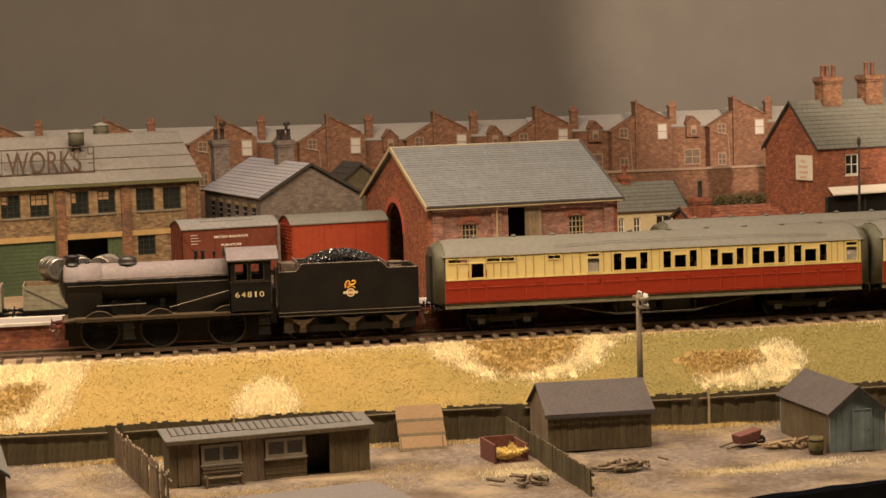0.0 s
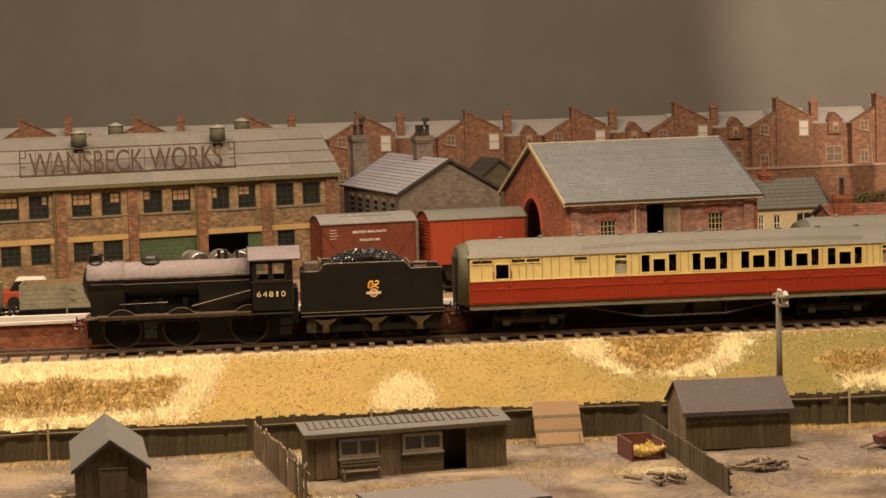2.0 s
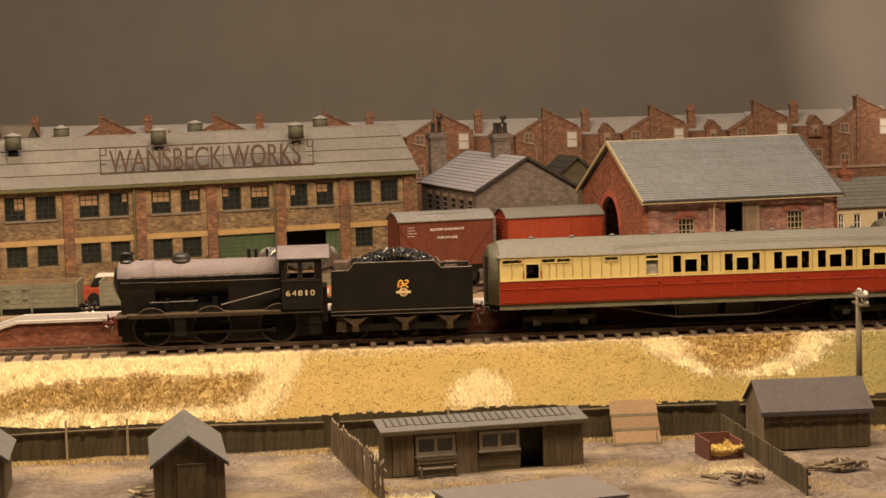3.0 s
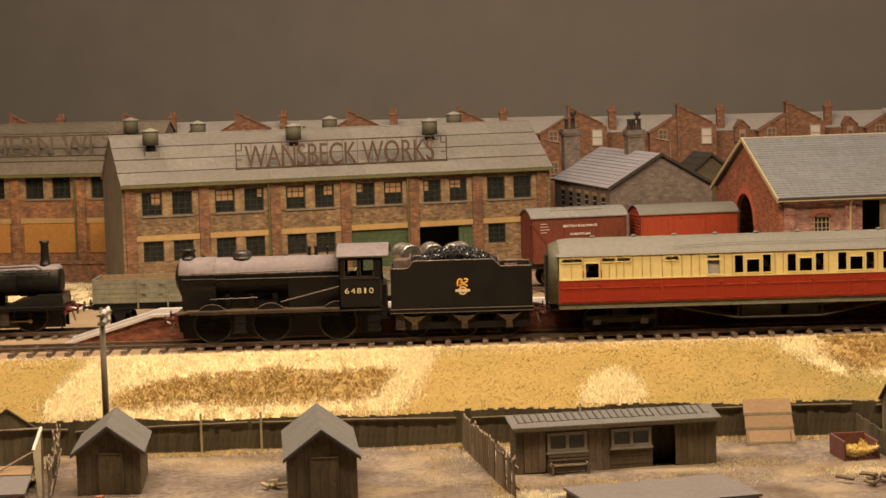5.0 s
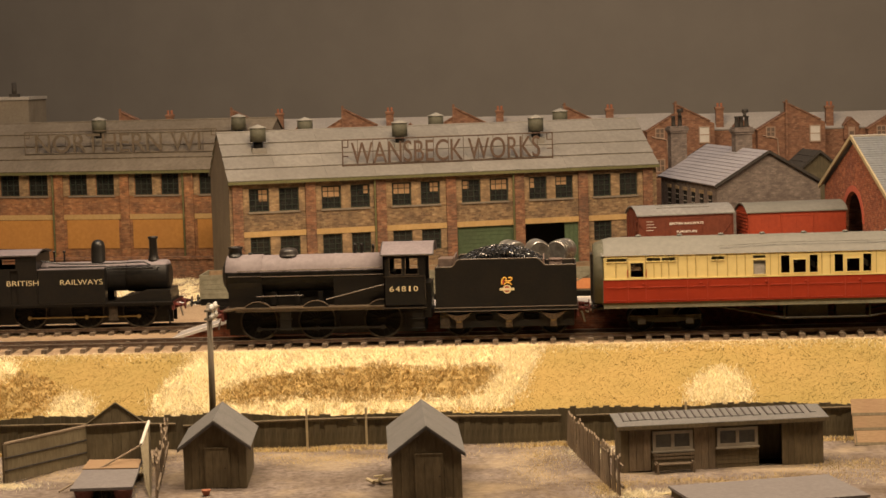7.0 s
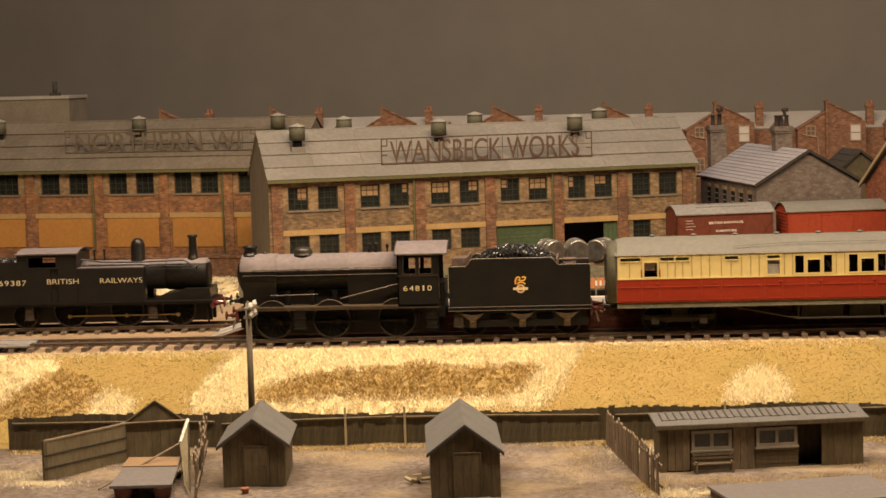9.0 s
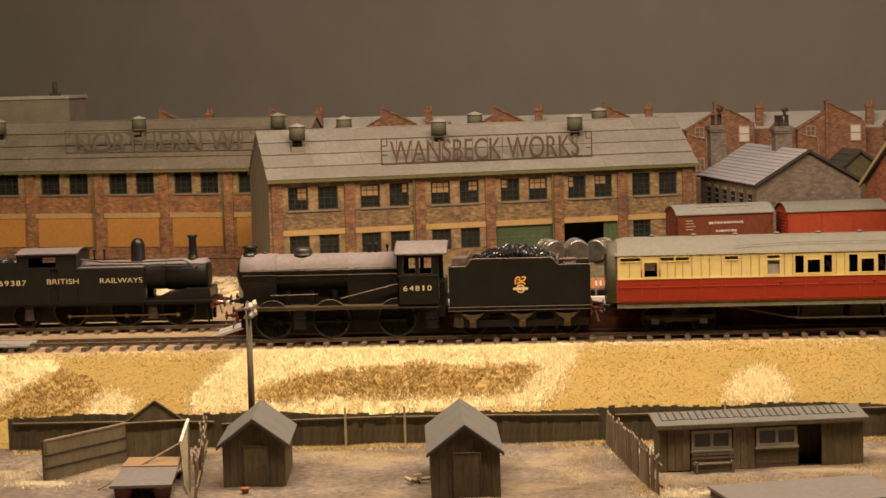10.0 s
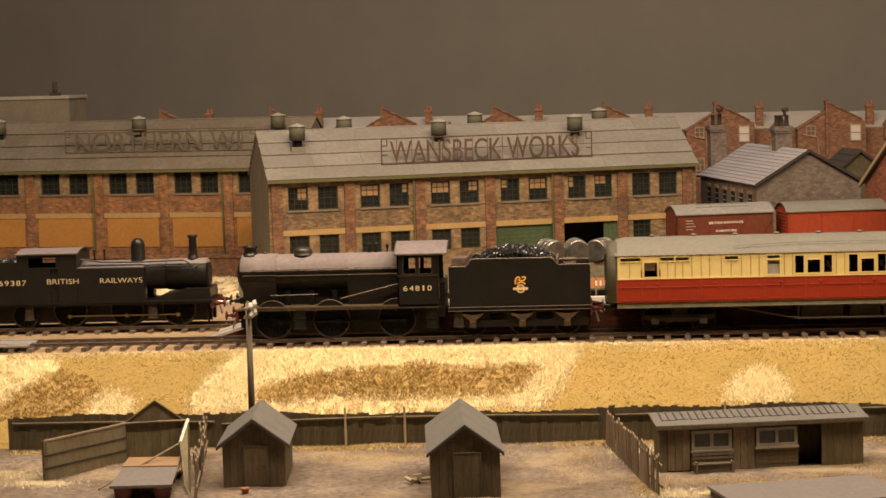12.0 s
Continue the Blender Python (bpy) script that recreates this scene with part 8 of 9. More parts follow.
def long_shed():
    t = thing("long_shed", "long low boarded shed with two windows and an open doorway", "shed", 25.6, 933.5, GARDEN, 9.5)
    W, D, hf, hb = 96.0, 15.0, 21.6, 24.3
    board_parts(t, "board", "shed_wood", 0, 3.6, 0, hf, 0, 0.8, 1)
    board_parts(t, "board", "pale_wood", 3.8, 14.0, 0.6, hf - 0.6, -0.2, 0.8, 3)
    board_parts(t, "board", "pale_wood", 34.4, 44.6, 0, hf, 0, 0.8, 3)
    board_parts(t, "board", "shed_wood", 14.4, 34.2, 0, 9.4, 0, 0.8, 4, True)
    board_parts(t, "board", "shed_wood", 44.8, 65.0, 0, 9.8, 0, 0.8, 5, True)
    board_parts(t, "board", "shed_wood", 14.4, 34.2, 19.0, hf, 0, 0.8, 1)
    board_parts(t, "board", "shed_wood", 44.8, 65.0, 19.2, hf, 0, 0.8, 1)
    board_parts(t, "board", "shed_wood", 76.2, W, 0, hf, -0.3, 0.8, 7)
    bm = bm_new()
    box(bm, 65, 0, hf - 2.2, 76.2, 0.8, hf)
    part("door_head", bm, M["shed_wood"], t)
    for a, b, z0, z1 in ((14.8, 33.8, 9.6, 18.8), (45.2, 64.6, 10.0, 19.0)):
        w = new("window")
        w.parent = t
        m = (a + b) / 2
        bm = bm_new()
        pierced(bm, a, b, z0, z1, -0.5, 0.6, [(a + 1.5, m - 0.8, z0 + 1.6, z1 - 1.5), (m + 0.8, b - 1.5, z0 + 1.6, z1 - 1.5)])
        part("window_frame", bm, M["cement"], w, "pale grey window frame")
        for xa, xb in ((a + 1.5, m - 0.8), (m + 0.8, b - 1.5)):
            bm = bm_new()
            box(bm, xa, 0.1, z0 + 1.6, xb, 0.4, z1 - 1.5)
            part("pane", bm, M["shed_pane"], w)
        bm = bm_new()
        box(bm, a - 0.6, -1.2, z0 - 0.8, b + 0.6, 0.2, z0)
        part("sill", bm, M["cement"], w)
    for x0 in (0, W - 0.8):
        for k in range(6):
            a, b = 0.8 + (D - 1.6) * k / 6, 0.8 + (D - 1.6) * (k + 1) / 6 - 0.12
            bm = bm_new()
            prism(bm, [(a, 0), (b, 0), (b, hf + (hb - hf) * b / D), (a, hf + (hb - hf) * a / D)], "x", x0, x0 + 0.8)
            part("board", bm, M["shed_wood"], t)
    board_parts(t, "board", "shed_wood", 0.8, W - 0.8, 0, hb, D - 0.8, D, 12)
    bm = bm_new()
    box(bm, 0.8, 0.8, 0, W - 0.8, D - 0.8, 0.4)
    part("floor", bm, M["dark"], t)
    bm = bm_new()
    slab(bm, (-2, -2.6, hf + 0.6), (W + 2, -2.6, hf + 0.6), (W + 2, D + 1, hb + 1.0), (-2, D + 1, hb + 1.0), 0.9)
    part("roof", bm, M["hut_roof"], t, "grey boarded roof with battens")
    tilt = (hb - hf + 0.4) / (D + 3.6)
    rnd = random.Random(31)
    for k in range(27):
        x = 2.0 + k * 3.42
        a, b = rnd.uniform(3.6, 4.6), D + rnd.uniform(0.2, 0.8)
        bm = bm_new()
        za, zb = hf + 1.15 + tilt * (a + 2.6), hf + 1.15 + tilt * (b + 2.6)
        slab(bm, (x, a, za), (x + 0.55, a, za), (x + 0.55 + rnd.uniform(-0.3, 0.3), b, zb), (x + rnd.uniform(-0.3, 0.3), b, zb), 0.9)
        part("roof_batten", bm, M["felt"], t)
        if rnd.random() < 0.85:
            bm = bm_new()
            slab(bm, (x + 0.8, a + 0.4, za - 0.2), (x + 3.1, a + 0.4, za - 0.2), (x + 3.1, b - 0.6, zb - 0.2), (x + 0.8, b - 0.6, zb - 0.2), 0.4)
            part("roof_slat", bm, M["hut_roof"], t)
    bm = bm_new()
    box(bm, -2, -2.9, hf - 1.3, W + 2, -2.3, hf + 0.3)
    part("fascia_board", bm, M["shed_wood"], t)


long_shed()


def bench():
    t = thing("garden_bench", "weathered brown slatted bench beneath the shed window", "bench", 40.8, 931.6, GARDEN, 9.5)
    for x in (0.6, 17.4):
        bm = bm_new()
        box(bm, x, -3, 0, x + 0.9, -2.1, 5.2)
        box(bm, x, 1.6, 0, x + 0.9, 2.5, 8.6)
        box(bm, x, -3, 4.6, x + 0.9, 2.5, 5.2)
        part("bench_end", bm, M["pale_wood"], t)
    for y in (-2.8, -1.2, 0.4):
        bm = bm_new()
        box(bm, 0, y, 4.0, 19, y + 1.2, 4.5)
        part("seat_slat", bm, M["pale_wood"], t)
    for z in (6.0, 7.6):
        bm = bm_new()
        box(bm, 0, 1.4, z, 19, 1.8, z + 1.0)
        part("back_slat", bm, M["pale_wood"], t)


bench()


def cold_frame():
    t = thing("lean_to_boards", "three tan planks leaning against the fence", "boards", 140.6, 990, GARDEN, 0)
    for k in range(3):
        bm = bm_new()
        y0, z0, y1, z1 = k * 5.2, 0.6 + k * 6.4, k * 5.2 + 5.6, 0.6 + k * 6.4 + 6.9
        slab(bm, (0, y0, z0), (24.0, y0, z0), (23.6, y1, z1), (0.4, y1, z1), 0.9)
        part("plank", bm, M["tan_wood"], t)
        bm = bm_new()
        slab(bm, (0.2, y0 - 0.4, z0 - 0.3), (23.8, y0 - 0.4, z0 - 0.3), (23.8, y0 + 0.6, z0 + 0.9), (0.2, y0 + 0.6, z0 + 0.9), 0.8)
        part("batten", bm, M["shed_wood"], t)
    for x in (1, 22):
        bm = bm_new()
        rod(bm, [(x, 0, 0), (x, 16, 19)], 0.6)
        part("support", bm, M["shed_wood"], t)


cold_frame()


M["yellow_straw"] = surface("yellow_straw_bedding", (0.78, 0.60, 0.20), (0.88, 0.72, 0.30), 1.0, 6, (0.6, 0.42, 0.11), 0.5, 0.9, bump=0, island=0.2)


def straw_box():
    t = thing("wooden_crate", "open dark red crate lined with yellow straw", "crate", 178.8, 941, GARDEN, 6)
    W, D = 18.0, 24.0
    for x0, y0, x1, y1, h in ((0, 0, 1, D, 9.8), (W - 1, 3, W, D, 8.6), (1, D - 1, W - 1, D, 9.8)):
        bm = bm_new()
        box(bm, x0, y0, 0, x1, y1, h)
        part("crate_side", bm, M["red_wood"], t, bevel=0.2)
    bm = bm_new()
    box(bm, 1, 0.4, 0, W - 1, D - 1, 0.7)
    part("crate_floor", bm, M["red_wood"], t)
    rnd = random.Random(4)
    bm = bm_new()
    for _ in range(1500):
        u, v = rnd.uniform(1.6, W - 1.6), rnd.uniform(0.2, D - 1.6)
        far = math.hypot((u - W / 2) / (W / 2), (v - D / 2 - 1) / (D / 2))
        if far < 0.30:
            continue
        z = rnd.uniform(0.4, 1.2) + 6.0 * max(0.0, far - 0.3)
        p = Vector((u, v, z))
        d = Vector((rnd.uniform(-1, 1), rnd.uniform(-1, 1), rnd.uniform(-0.3, 0.5))).normalized() * 1.9
        cyl(bm, p, p + d, 0.2, 0.12, n=4)
    tagged(part("straw_bedding", bm, M["yellow_straw"], t, "yellow straw bedding with a hollow"), kind="stuff")


straw_box()


def log_heap(x, y, n, spread, seed, label, m="pale_wood"):
    t = thing("log_heap", label, "logs", x, y, GARDEN)
    rnd = random.Random(seed)
    for k in range(n):
        a = rnd.uniform(0, math.pi)
        ln, r = rnd.uniform(4, 9), rnd.uniform(0.5, 1.2)
        q = Vector((rnd.gauss(0, spread), rnd.gauss(0, spread * 0.5), 0.8 + rnd.uniform(0, 4.5) * math.exp(-k / n)))
        d = Vector((math.cos(a), math.sin(a), rnd.uniform(-0.25, 0.25))) * ln / 2
        q.z = max(q.z, r + abs(d.z))
        bm = bm_new()
        cyl(bm, q - d, q + d, r, r * 0.85, n=7)
        part("log", bm, M[m], t)


log_heap(234, 912, 34, 6, 21, "heap of broken brown branches on the earth", "pale_wood")
log_heap(322, 938, 26, 5, 22, "loose heap of sawn logs beside the blue shed", "stone")
log_heap(181, 893, 16, 8, 23, "scatter of thin grey sticks on the ground")
log_heap(-88, 918, 5, 4, 24, "few pale wood offcuts beside the hut", "post")


def wheelbarrow():
    t = thing("wheelbarrow", "tipped dull red wooden wheelbarrow on the earth", "wheelbarrow", 306, 950, GARDEN, 15)
    bm = bm_new()
    prism(bm, [(-5, 1.5), (5, 3.5), (7, 8.5), (-6, 6)], "y", -4, 4)
    part("tray", bm, M["red_wood"], t, bevel=0.3)
    bm = bm_new()
    turned(bm, [(2.4, -0.7), (2.4, 0.7)], 16, (8.5, 0, 2.4), "y")
    part("wheel", bm, M["soot"], t)
    for y in (-3.4, 3.4):
        bm = bm_new()
        rod(bm, [(8.5, y * 0.4, 2.4), (-3, y, 2.4), (-13, y, 0.7)], 0.6)
        part("handle", bm, M["pale_wood"], t)


wheelbarrow()


def water_butt():
    t = thing("water_butt", "mossy green wooden water butt beside the shed", "barrel", 331.5, 921, GARDEN)
    bm = bm_new()
    turned(bm, [(3.2, 0), (3.6, 3), (3.7, 4.5), (3.4, 8.4), (3.0, 8.4), (2.9, 7.4)], 16)
    b = part("staves", bm, M["hedge"], t)
    for z in (1.6, 6.4):
        bm = bm_new()
        turned(bm, [(3.75, z), (3.8, z + 0.8)], 16)
        part("hoop", bm, M["soot"], b)


water_butt()


def path_slab():
    t = thing("flat_roof", "grey felt flat roof of a low outbuilding edged with boards", "roof", 44.4, 881.5, GARDEN, 15.0)
    bm = bm_new()
    box(bm, 1, -45, 0, 73, -1, 3.4)
    part("base", bm, M["shed_wood"], t)
    bm = bm_new()
    box(bm, 0, -46, 3.4, 74, 0, 4.6)
    part("felt_top", bm, M["path"], t)


def open_stall():
    """A cart shelter: plank side, gabled back, white-edged side, flat bed on red tubs."""
    t = thing("garden_shelter", "open-fronted plank shelter with a gabled back and a low bed", "shelter", -234.8, 979, GARDEN, 0)

    def upright(a, b, z0, z1, thick, name, m, label=""):
        a, b = Vector((*a, 0)), Vector((*b, 0))
        n = Vector((0, 0, 1)).cross(b - a).normalized() * thick / 2
        bm = bm_new()
        v = [bm.verts.new((p + s_ * n + Vector((0, 0, z))) * MM) for s_ in (-1, 1) for p, z in ((a, z0), (b, z0), (b, z1), (a, z1))]
        for f in ((0, 1, 2, 3), (7, 6, 5, 4), (0, 4, 5, 1), (1, 5, 6, 2), (2, 6, 7, 3), (3, 7, 4, 0)):
            bm.faces.new([v[i] for i in f])
        part(name, bm, M[m], t, label)

    A, B = (-28.7, -44.7), (0.0, 0.0)
    for k in range(3):
        upright(A, B, 0.3 + k * 6.1, 6.2 + k * 6.1, 0.8, "side_plank", "shelter_wood")
    for z in (6.1, 12.2):
        bm = bm_new()
        rod(bm, [(A[0] + 0.5, A[1] - 0.6, z), (0.4, -0.6, z)], 0.35)
        part("side_batten", bm, M["soot"], t)
    upright((A[0] - 0.4, A[1] - 0.6), (A[0] + 0.8, A[1] + 1.2), 0, 18.9, 1.3, "corner_post", "shed_wood")
    bm = bm_new()
    rod(bm, [(A[0], A[1], 18.9), (0, -0.4, 19.1), (16, -0.6, 19.9), (31.5, 0, 20.2)], 0.75)
    part("top_rail", bm, M["pale_wood"], t)
    for k in range(7):
        bm = bm_new()
        a, b = k * 4.36, k * 4.36 + 4.2
        top = lambda q: 19.2 + 10.2 * (1 - abs(q - 15.2) / 15.2)
        prism(bm, [(a, 0), (b, 0), (b, top(b))] + ([(15.2, 29.4)] if a < 15.2 < b else []) + [(a, top(a))], "y", 0.4, 1.3)
        part("back_board", bm, M["shelter_wood"], t)
    bm = bm_new()
    rod(bm, [(-0.6, 0.2, 18.9), (15.2, 0.2, 30.0), (31.2, 0.2, 18.9)], 0.6)
    part("gable_edge", bm, M["fence_wood"], t)
    bm = bm_new()
    v = [(31, 0.3, 0), (31, 0.3, 20), (32.8, -28, 14), (44, -74, 3.5), (48, -84, 0)]
    ring = [[bm.verts.new(Vector((x + d, y, z)) * MM) for x, y, z in v] for d in (0, 0.9)]
    bm.faces.new(ring[0])
    bm.faces.new(ring[1][::-1])
    for i in range(5):
        bm.faces.new((ring[0][i], ring[0][(i + 1) % 5], ring[1][(i + 1) % 5], ring[1][i]))
    part("side_sheet", bm, M["shelter_wood"], t)
    bm = bm_new()
    rod(bm, [(31.4, 0, 20.6), (33.0, -28, 14.4)], 0.85)
    part("side_edge", bm, M["white_paint"], t, "white-painted edge")
    bm = bm_new()
    slab(bm, (13.6, -92, 6.8), (41.6, -90, 6.8), (33.6, -29, 7.2), (8.4, -29, 7.2), 1.2)
    part("bed", bm, M["path"], t, "grey flat bed")
    bm = bm_new()
    slab(bm, (9.6, -50, 7.6), (36.0, -50, 7.6), (33.4, -29.4, 7.9), (8.2, -29.4, 7.9), 0.5)
    part("bed_board", bm, M["tan_wood"], t)
    bm = bm_new()
    box(bm, 12, -36, 0, 30, -34, 5.6)
    part("bed_bearer", bm, M["shed_wood"], t)
    bm = bm_new()
    rod(bm, [(32.6, -28.5, 14.0), (2.6, -67.5, 0.5)], 0.5)
    part("prop", bm, M["pale_wood"], t)
    for x, y in ((18.8, -87), (36.4, -86)):
        bm = bm_new()
        turned(bm, [(3.4, 0), (4.4, 4.6), (4.8, 5.4)], 16, (x, y, 0))
        part("support_tub", bm, M["red_wood"], t, "dull red tub")


M["shelter_wood"] = surface("grey_green_shelter_boards", (0.155, 0.13, 0.082), (0.215, 0.18, 0.118), 2.0, 14, (0.11, 0.085, 0.05), 0.5, 0.85, stretch=(2, 2, 0.4), island=0.10, bump=0.15)
path_slab()
open_stall()
bm = bm_new()
turned(bm, [(1.2, 0), (2.0, 2.2), (2.2, 2.8), (1.6, 2.8)], 12)
simple("flower_pot", bm, M["pot"], "tiny red-orange flower pot on the earth", "pot", -162, 899, GARDEN)


def telegraph_pole(x, y, top):
    base = embankment(x, y) - 1
    t = thing("telegraph_pole", "grey wooden telegraph pole with white insulators", "telegraph pole", x, y, base, group="telegraph poles")
    h = top - base
    bm = bm_new()
    cyl(bm, (0, 0, 0), (0, 0, h), 1.75, 1.35, n=12)
    cyl(bm, (0, 0, h), (0, 0, h + 0.8), 1.35, 0.5, n=12)
    part("pole", bm, M["pole_wood"], t)
    for z in (h - 2.4, h - 6.6):
        bm = bm_new()
        box(bm, -1.0, -9, z - 0.5, 3.2, 9, z + 0.5)
        part("crossarm", bm, M["pole_wood"], t)
        for y2 in (-7.6, -4, 4, 7.6):
            bm = bm_new()
            turned(bm, [(0.5, z + 0.4), (1.0, z + 0.8), (1.05, z + 1.6), (0.6, z + 2.0), (0.8, z + 2.6), (0.3, z + 3.0)], 10, (2.2, y2, 0))
            part("insulator", bm, M["porcelain"], t)
    return t


telegraph_pole(-178.6, 1020, 31.0)
telegraph_pole(272.0, 1020, 27.6)
# ---- grass, scrub and straw ----
def inside(px, py, poly):
    """Which points lie in a polygon."""
    px, py = np.asarray(px), np.asarray(py)
    hit = np.zeros(len(px), bool)
    n = len(poly)
    for i in range(n):
        (xa, ya), (xb, yb) = poly[i], poly[(i + 1) % n]
        cross = ((ya > py) != (yb > py)) & (px < (xb - xa) * (py - ya) / (yb - ya + 1e-9) + xa)
        hit ^= cross
    return hit


def scatter(rng, poly, n, soft=2.5):
    xs, ys = zip(*poly)
    px, py = rng.uniform(min(xs), max(xs), n * 3), rng.uniform(min(ys), max(ys), n * 3)
    keep = inside(px, py, poly)
    px, py = px[keep][:n], py[keep][:n]
    return px + rng.normal(0, soft, len(px)), py + rng.normal(0, soft, len(py))


def blades(name, px, py, low, high, wide, lean, m, label, seed, least=0.55):
    """Upright or leaning blades of grass as one object."""
    rng = np.random.default_rng(seed)
    n = len(px)
    z = np.array([embankment(x, y) for x, y in zip(px, py)]) 
    h = rng.uniform(low, high, n)
    a = rng.uniform(0, 2 * np.pi, n)
    l = h * rng.uniform(lean * least, lean, n)
    b = rng.uniform(0, 2 * np.pi, n)
    w = wide * rng.uniform(0.6, 1.3, n) / 2
    co = np.empty((n, 3, 3))
    co[:, 0] = np.stack([px - w * np.cos(a), py - w * np.sin(a), z - 0.3], 1)
    co[:, 1] = np.stack([px + w * np.cos(a), py + w * np.sin(a), z - 0.3], 1)
    co[:, 2] = np.stack([px + l * np.cos(b), py + l * np.sin(b), z + np.sqrt(np.maximum(h ** 2 - l ** 2, 0.1))], 1)
    me = bpy.data.meshes.new(name)
    me.vertices.add(n * 3)
    me.vertices.foreach_set("co", (co * MM).ravel())
    me.loops.add(n * 3)
    me.loops.foreach_set("vertex_index", np.arange(n * 3, dtype=np.int32))
    me.polygons.add(n)
    me.polygons.foreach_set("loop_start", np.arange(0, n * 3, 3, dtype=np.int32))
    me.update(calc_edges=True)
    me.materials.append(M[m])
    return tagged(new(name, me), label, "grass", kind="stuff")


rng = np.random.default_rng(11)
ax, ay = rng.uniform(-350, 470, 90000), rng.uniform(1008, 1100, 90000)
patch = np.zeros(len(ax), bool)
for poly in BROWN:
    patch |= inside(ax, ay, poly)
for poly in STRAW:
    patch |= inside(ax, ay, poly) & (rng.uniform(0, 1, len(ax)) < 0.7)
ax, ay = ax[~patch], ay[~patch]
greenish = rng.uniform(0, 1, len(ax)) < np.clip((ax - 90) / 220.0, 0.0, 0.97)
blades("dry_turf", ax[~greenish], ay[~greenish], 0.3, 0.75, 0.9, 0.985, "gold_grass", "short golden dry turf on the bank", 21, 0.93)
blades("green_turf", ax[greenish], ay[greenish], 0.3, 0.75, 0.9, 0.985, "green_grass", "short dull green turf on the bank", 22, 0.93)


def tufts(rng, cx, cy, each, spread):
    """Points crowded round tuft centres."""
    px, py = np.repeat(cx, each), np.repeat(cy, each)
    return px + rng.normal(0, spread, len(px)), py + rng.normal(0, spread, len(py))


bx, by = zip(*[scatter(rng, p, n, 1.5) for p, n in zip(BROWN, (1150, 430, 560, 320))])
bx, by = tufts(rng, np.concatenate(bx), np.concatenate(by), 22, 0.85)
by = np.minimum(by, 1099)
blades("brown_scrub", bx, by, 0.9, 2.6, 0.75, 0.97, "scrub", "tangled clumps of low brown scrub on the bank", 23)
cx, cy = rng.uniform(-350, 470, 3600), rng.uniform(1012, 1098, 3600)
px, py = tufts(rng, cx, cy, 9, 0.9)
keep = ~np.any([inside(px, py, q) for q in STRAW + BROWN], axis=0) & (px < 240 + 60 * np.sin(py))
blades("turf_tufts", px[keep], py[keep], 0.5, 1.2, 0.7, 0.993, "turf_tuft", "small matted tufts of golden grass", 29, 0.9)
sx, sy = zip(*[scatter(rng, p, int(n * 15), 3.0) for p, n in zip(STRAW, (1500, 620, 520, 800, 600, 280, 330, 420, 560, 480))])
sx, sy = np.concatenate(sx), np.concatenate(sy)
sy = np.minimum(sy, 1099 - rng.exponential(1.5, len(sy)))
blades("straw_tufts", sx, sy, 1.2, 3.6, 0.42, 0.96, "straw", "pale straw-coloured tall grass tufts", 24)
# a thin straw fringe beside the line and at the foot of fences and sheds
fx, fy = rng.uniform(-350, 470, 26000), 1100.5 - np.abs(rng.normal(0, 4.2, 26000))
keep = rng.uniform(0, 1, 26000) < np.clip(0.62 + 0.35 * np.sin(fx * 0.06) * np.sin(fx * 0.017 + 1) - 0.5 * (fx > 290) - 0.3 * (fx < -215), 0.05, 1)
blades("straw_fringe", fx[keep], fy[keep], 0.8, 2.0, 0.4, 0.96, "straw", "straw grass fringe along the track", 25)
gx, gy = rng.uniform(-300, 450, 30000), 1008.5 - np.abs(rng.normal(0, 3.6, 30000))
keep = rng.uniform(0, 1, 30000) < 0.45 + 0.5 * np.sin(gx * 0.045 + 1.0)
blades("fence_grass", gx[keep], gy[keep], 1.0, 3.2, 0.4, 0.92, "fence_straw", "dry grass along the foot of the fence", 26)
spots = [(-285, 955, 26, 14), (-10, 965, 8, 30), (130, 945, 14, 8), (110, 918, 40, 6), (60, 912, 30, 5), (292, 893, 18, 5), (310, 899, 22, 5), (185, 925, 14, 10), (215, 880, 10, 12), (300, 995, 40, 6), (-205, 950, 6, 30), (-120, 985, 30, 8), (20, 900, 5, 10)]
tx = np.concatenate([rng.normal(x, sx_, 2600) for x, y, sx_, sy_ in spots])
ty = np.concatenate([rng.normal(y, sy_, 2600) for x, y, sx_, sy_ in spots])
ok = (ty < 1008) & (ty > 850)
blades("garden_straw", tx[ok], ty[ok], 0.4, 1.3, 0.34, 0.985, "fence_straw", "fine pale dry grass over the garden earth", 27)
bright = [(-287, 948, 13, 8), (-262, 925, 8, 4), (300, 893, 17, 3.5), (316, 899, 14, 4), (66, 893, 12, 2.0), (92, 900, 14, 2.0), (30, 884, 6, 5), (186, 918, 9, 6), (-207, 945, 3, 22), (14, 985, 8, 10)]
wx = np.concatenate([rng.normal(x, sx_, 2200) for x, y, sx_, sy_ in bright])
wy = np.concatenate([rng.normal(y, sy_, 2200) for x, y, sx_, sy_ in bright])
ex = rng.uniform(40, 118, 7000)
wx, wy = np.append(wx, ex), np.append(wy, 883.6 + (ex - 44.4) * 0.268 + rng.exponential(1.6, 7000))
ok = (wy < 1006) & (wy > 850)
blades("pale_garden_grass", wx[ok], wy[ok], 0.6, 1.8, 0.36, 0.97, "straw", "bright pale grass patches in the gardens", 30)
yx, yy = rng.uniform(-430, -150, 22000), rng.uniform(1318, 1512, 22000)
keep = rng.uniform(0, 1, 22000) < 0.6 + 0.4 * np.sin(yx * 0.05) * np.sin(yy * 0.08)
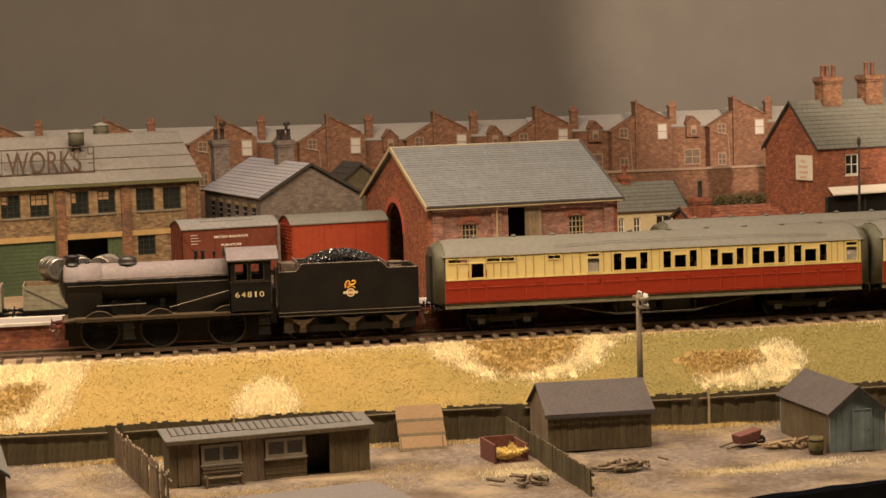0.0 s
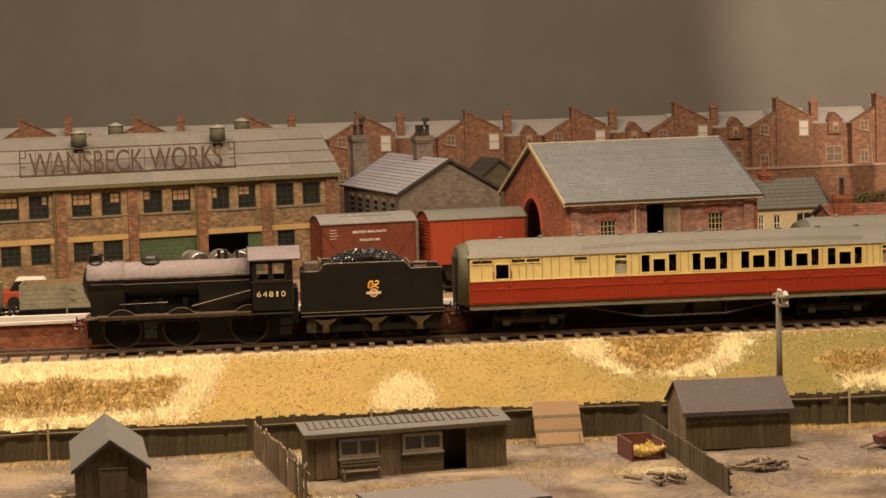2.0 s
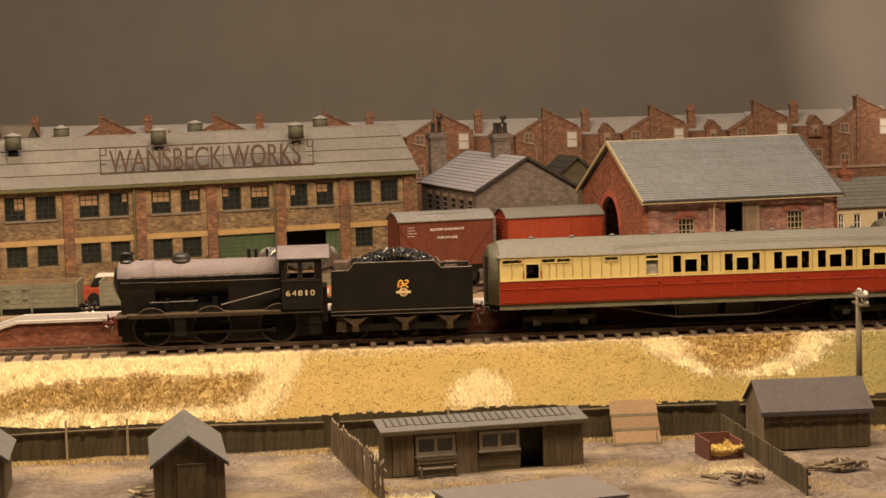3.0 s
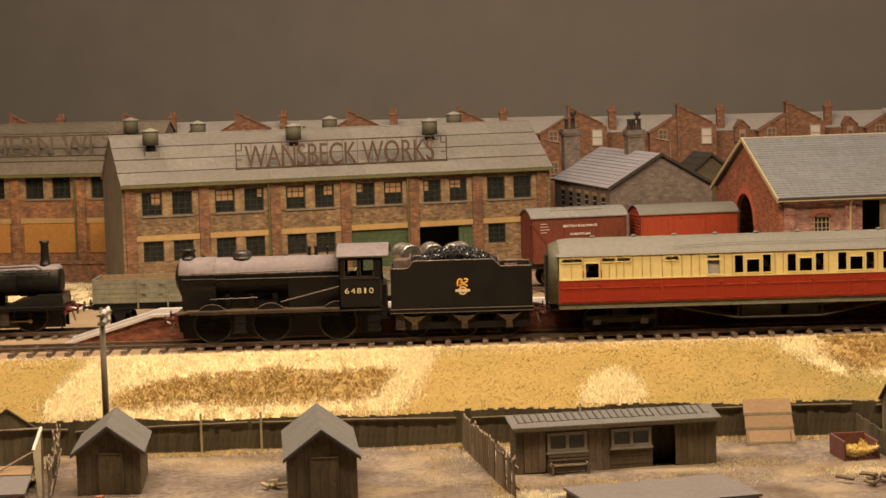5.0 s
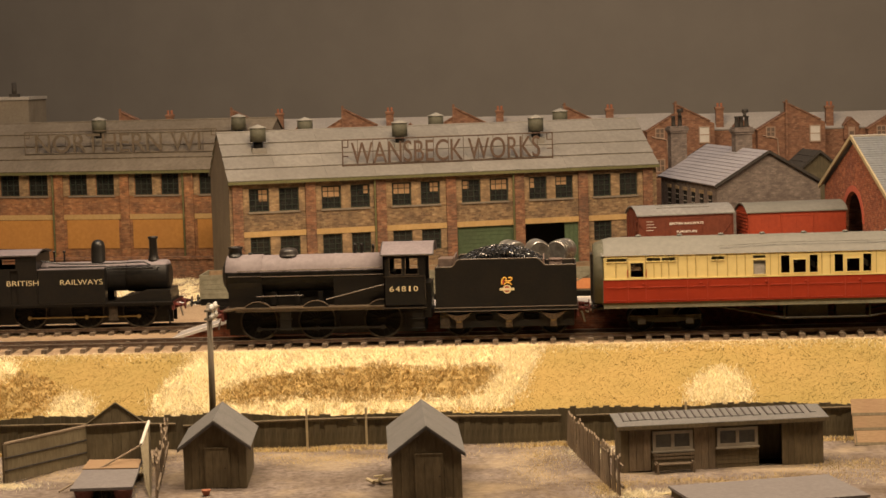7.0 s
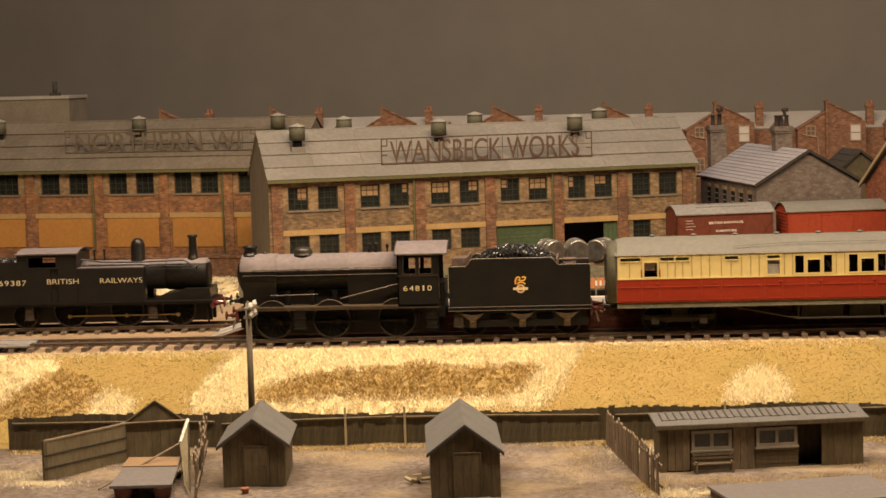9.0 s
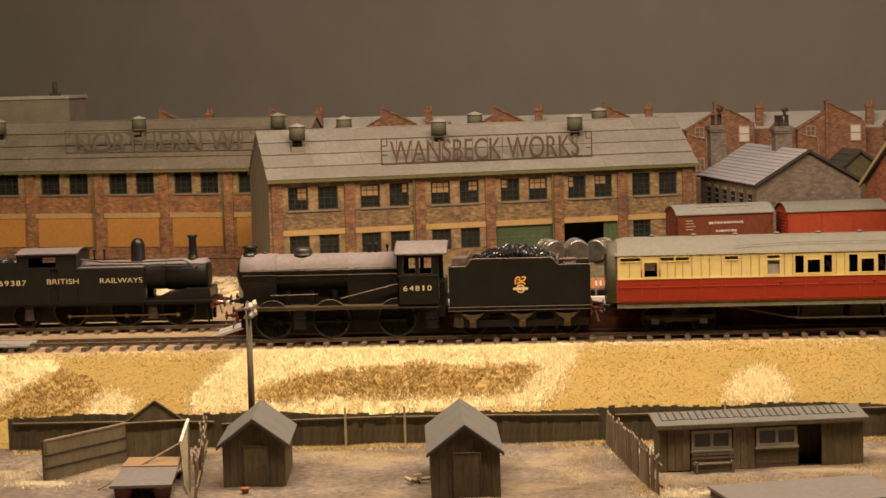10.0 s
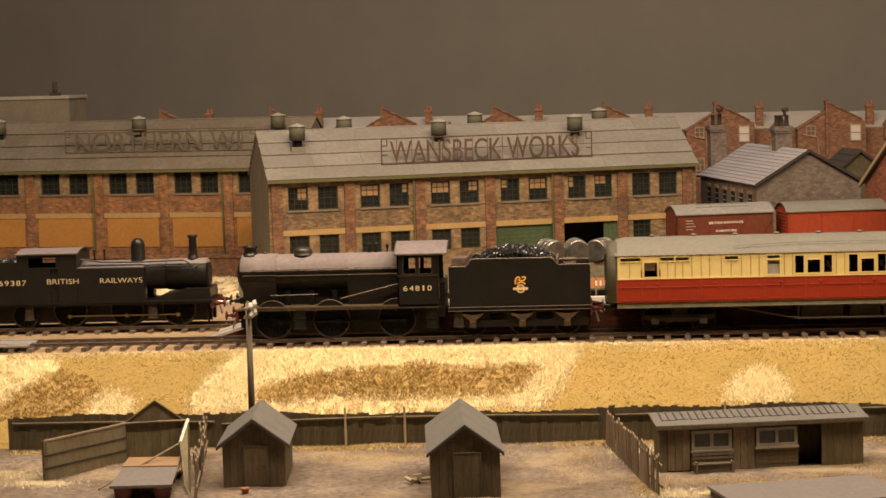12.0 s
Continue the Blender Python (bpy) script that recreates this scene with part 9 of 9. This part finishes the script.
blades("yard_grass", yx[keep], yy[keep], 1.4, 3.6, 0.6, 0.95, "straw", "pale dry grass behind the loop line", 28)


# ---- what moves: the train slows and stops ----
TRAIN = [(0.0, 132.0), (0.5, 117.6), (1.0, 102.0), (1.5, 86.0), (2.0, 69.2), (2.5, 55.2), (3.0, 43.2), (3.5, 32.4), (4.0, 22.2), (4.5, 12.6),
         (5.0, 3.3), (5.5, -4.9), (6.0, -13.3), (6.5, -21.7), (7.0, -29.9), (7.5, -37.9), (8.0, -42.9), (8.4, -43.6), (9.5, -43.6), (12.0, -43.6)]


def train_at(t):
    ts, xs = [r[0] for r in TRAIN], [r[1] for r in TRAIN]
    i = max(0, min(len(ts) - 2, sum(1 for s in ts[1:] if s <= t)))
    def slope(k):
        if k <= 0 or k >= len(ts) - 1 or (k >= len(ts) - 3):
            return (xs[1] - xs[0]) / (ts[1] - ts[0]) if k <= 0 else 0.0
        return (xs[k + 1] - xs[k - 1]) / (ts[k + 1] - ts[k - 1])
    h = ts[i + 1] - ts[i]
    u = (t - ts[i]) / h
    return ((2 * u ** 3 - 3 * u ** 2 + 1) * xs[i] + (u ** 3 - 2 * u ** 2 + u) * h * slope(i)
            + (3 * u ** 2 - 2 * u ** 3) * xs[i + 1] + (u ** 3 - u ** 2) * h * slope(i + 1))


def motions():
    times = [0.2 * k for k in range(43)] + [9.5, 12.0]
    for ob, dx in ((LOCO, 0), (TENDER, 0), (COACH, 0), (COACH_2, 253.5)):
        slack = 1.2 if ob is LOCO else 0.0  # the coupling stretches as the train brakes
        walk(ob, [(t, pose((train_at(t) + dx + slack * max(0.0, 1 - t / 4.0)) * MM, TRAIN_Y * MM, 0)) for t in times])
    for wheels in (LOCO_WHEELS, TENDER_WHEELS, COACH_WHEELS, COACH_2_WHEELS):
        for w, x, y, r, _ in wheels:
            walk(w, [(t, pose(x * MM, 0, r * MM, 0, math.degrees((train_at(t) - 132.0) / r), 0)) for t in times])
    for rod_part, lead in RODS:
        rows = []
        for t in times:
            a = (train_at(t) - 132.0) / 10.3 + radians(lead)
            rows.append((t, pose(4.2 * math.sin(a) * MM, 0, 4.2 * math.cos(a) * MM)))
        walk(rod_part, rows)


motions()
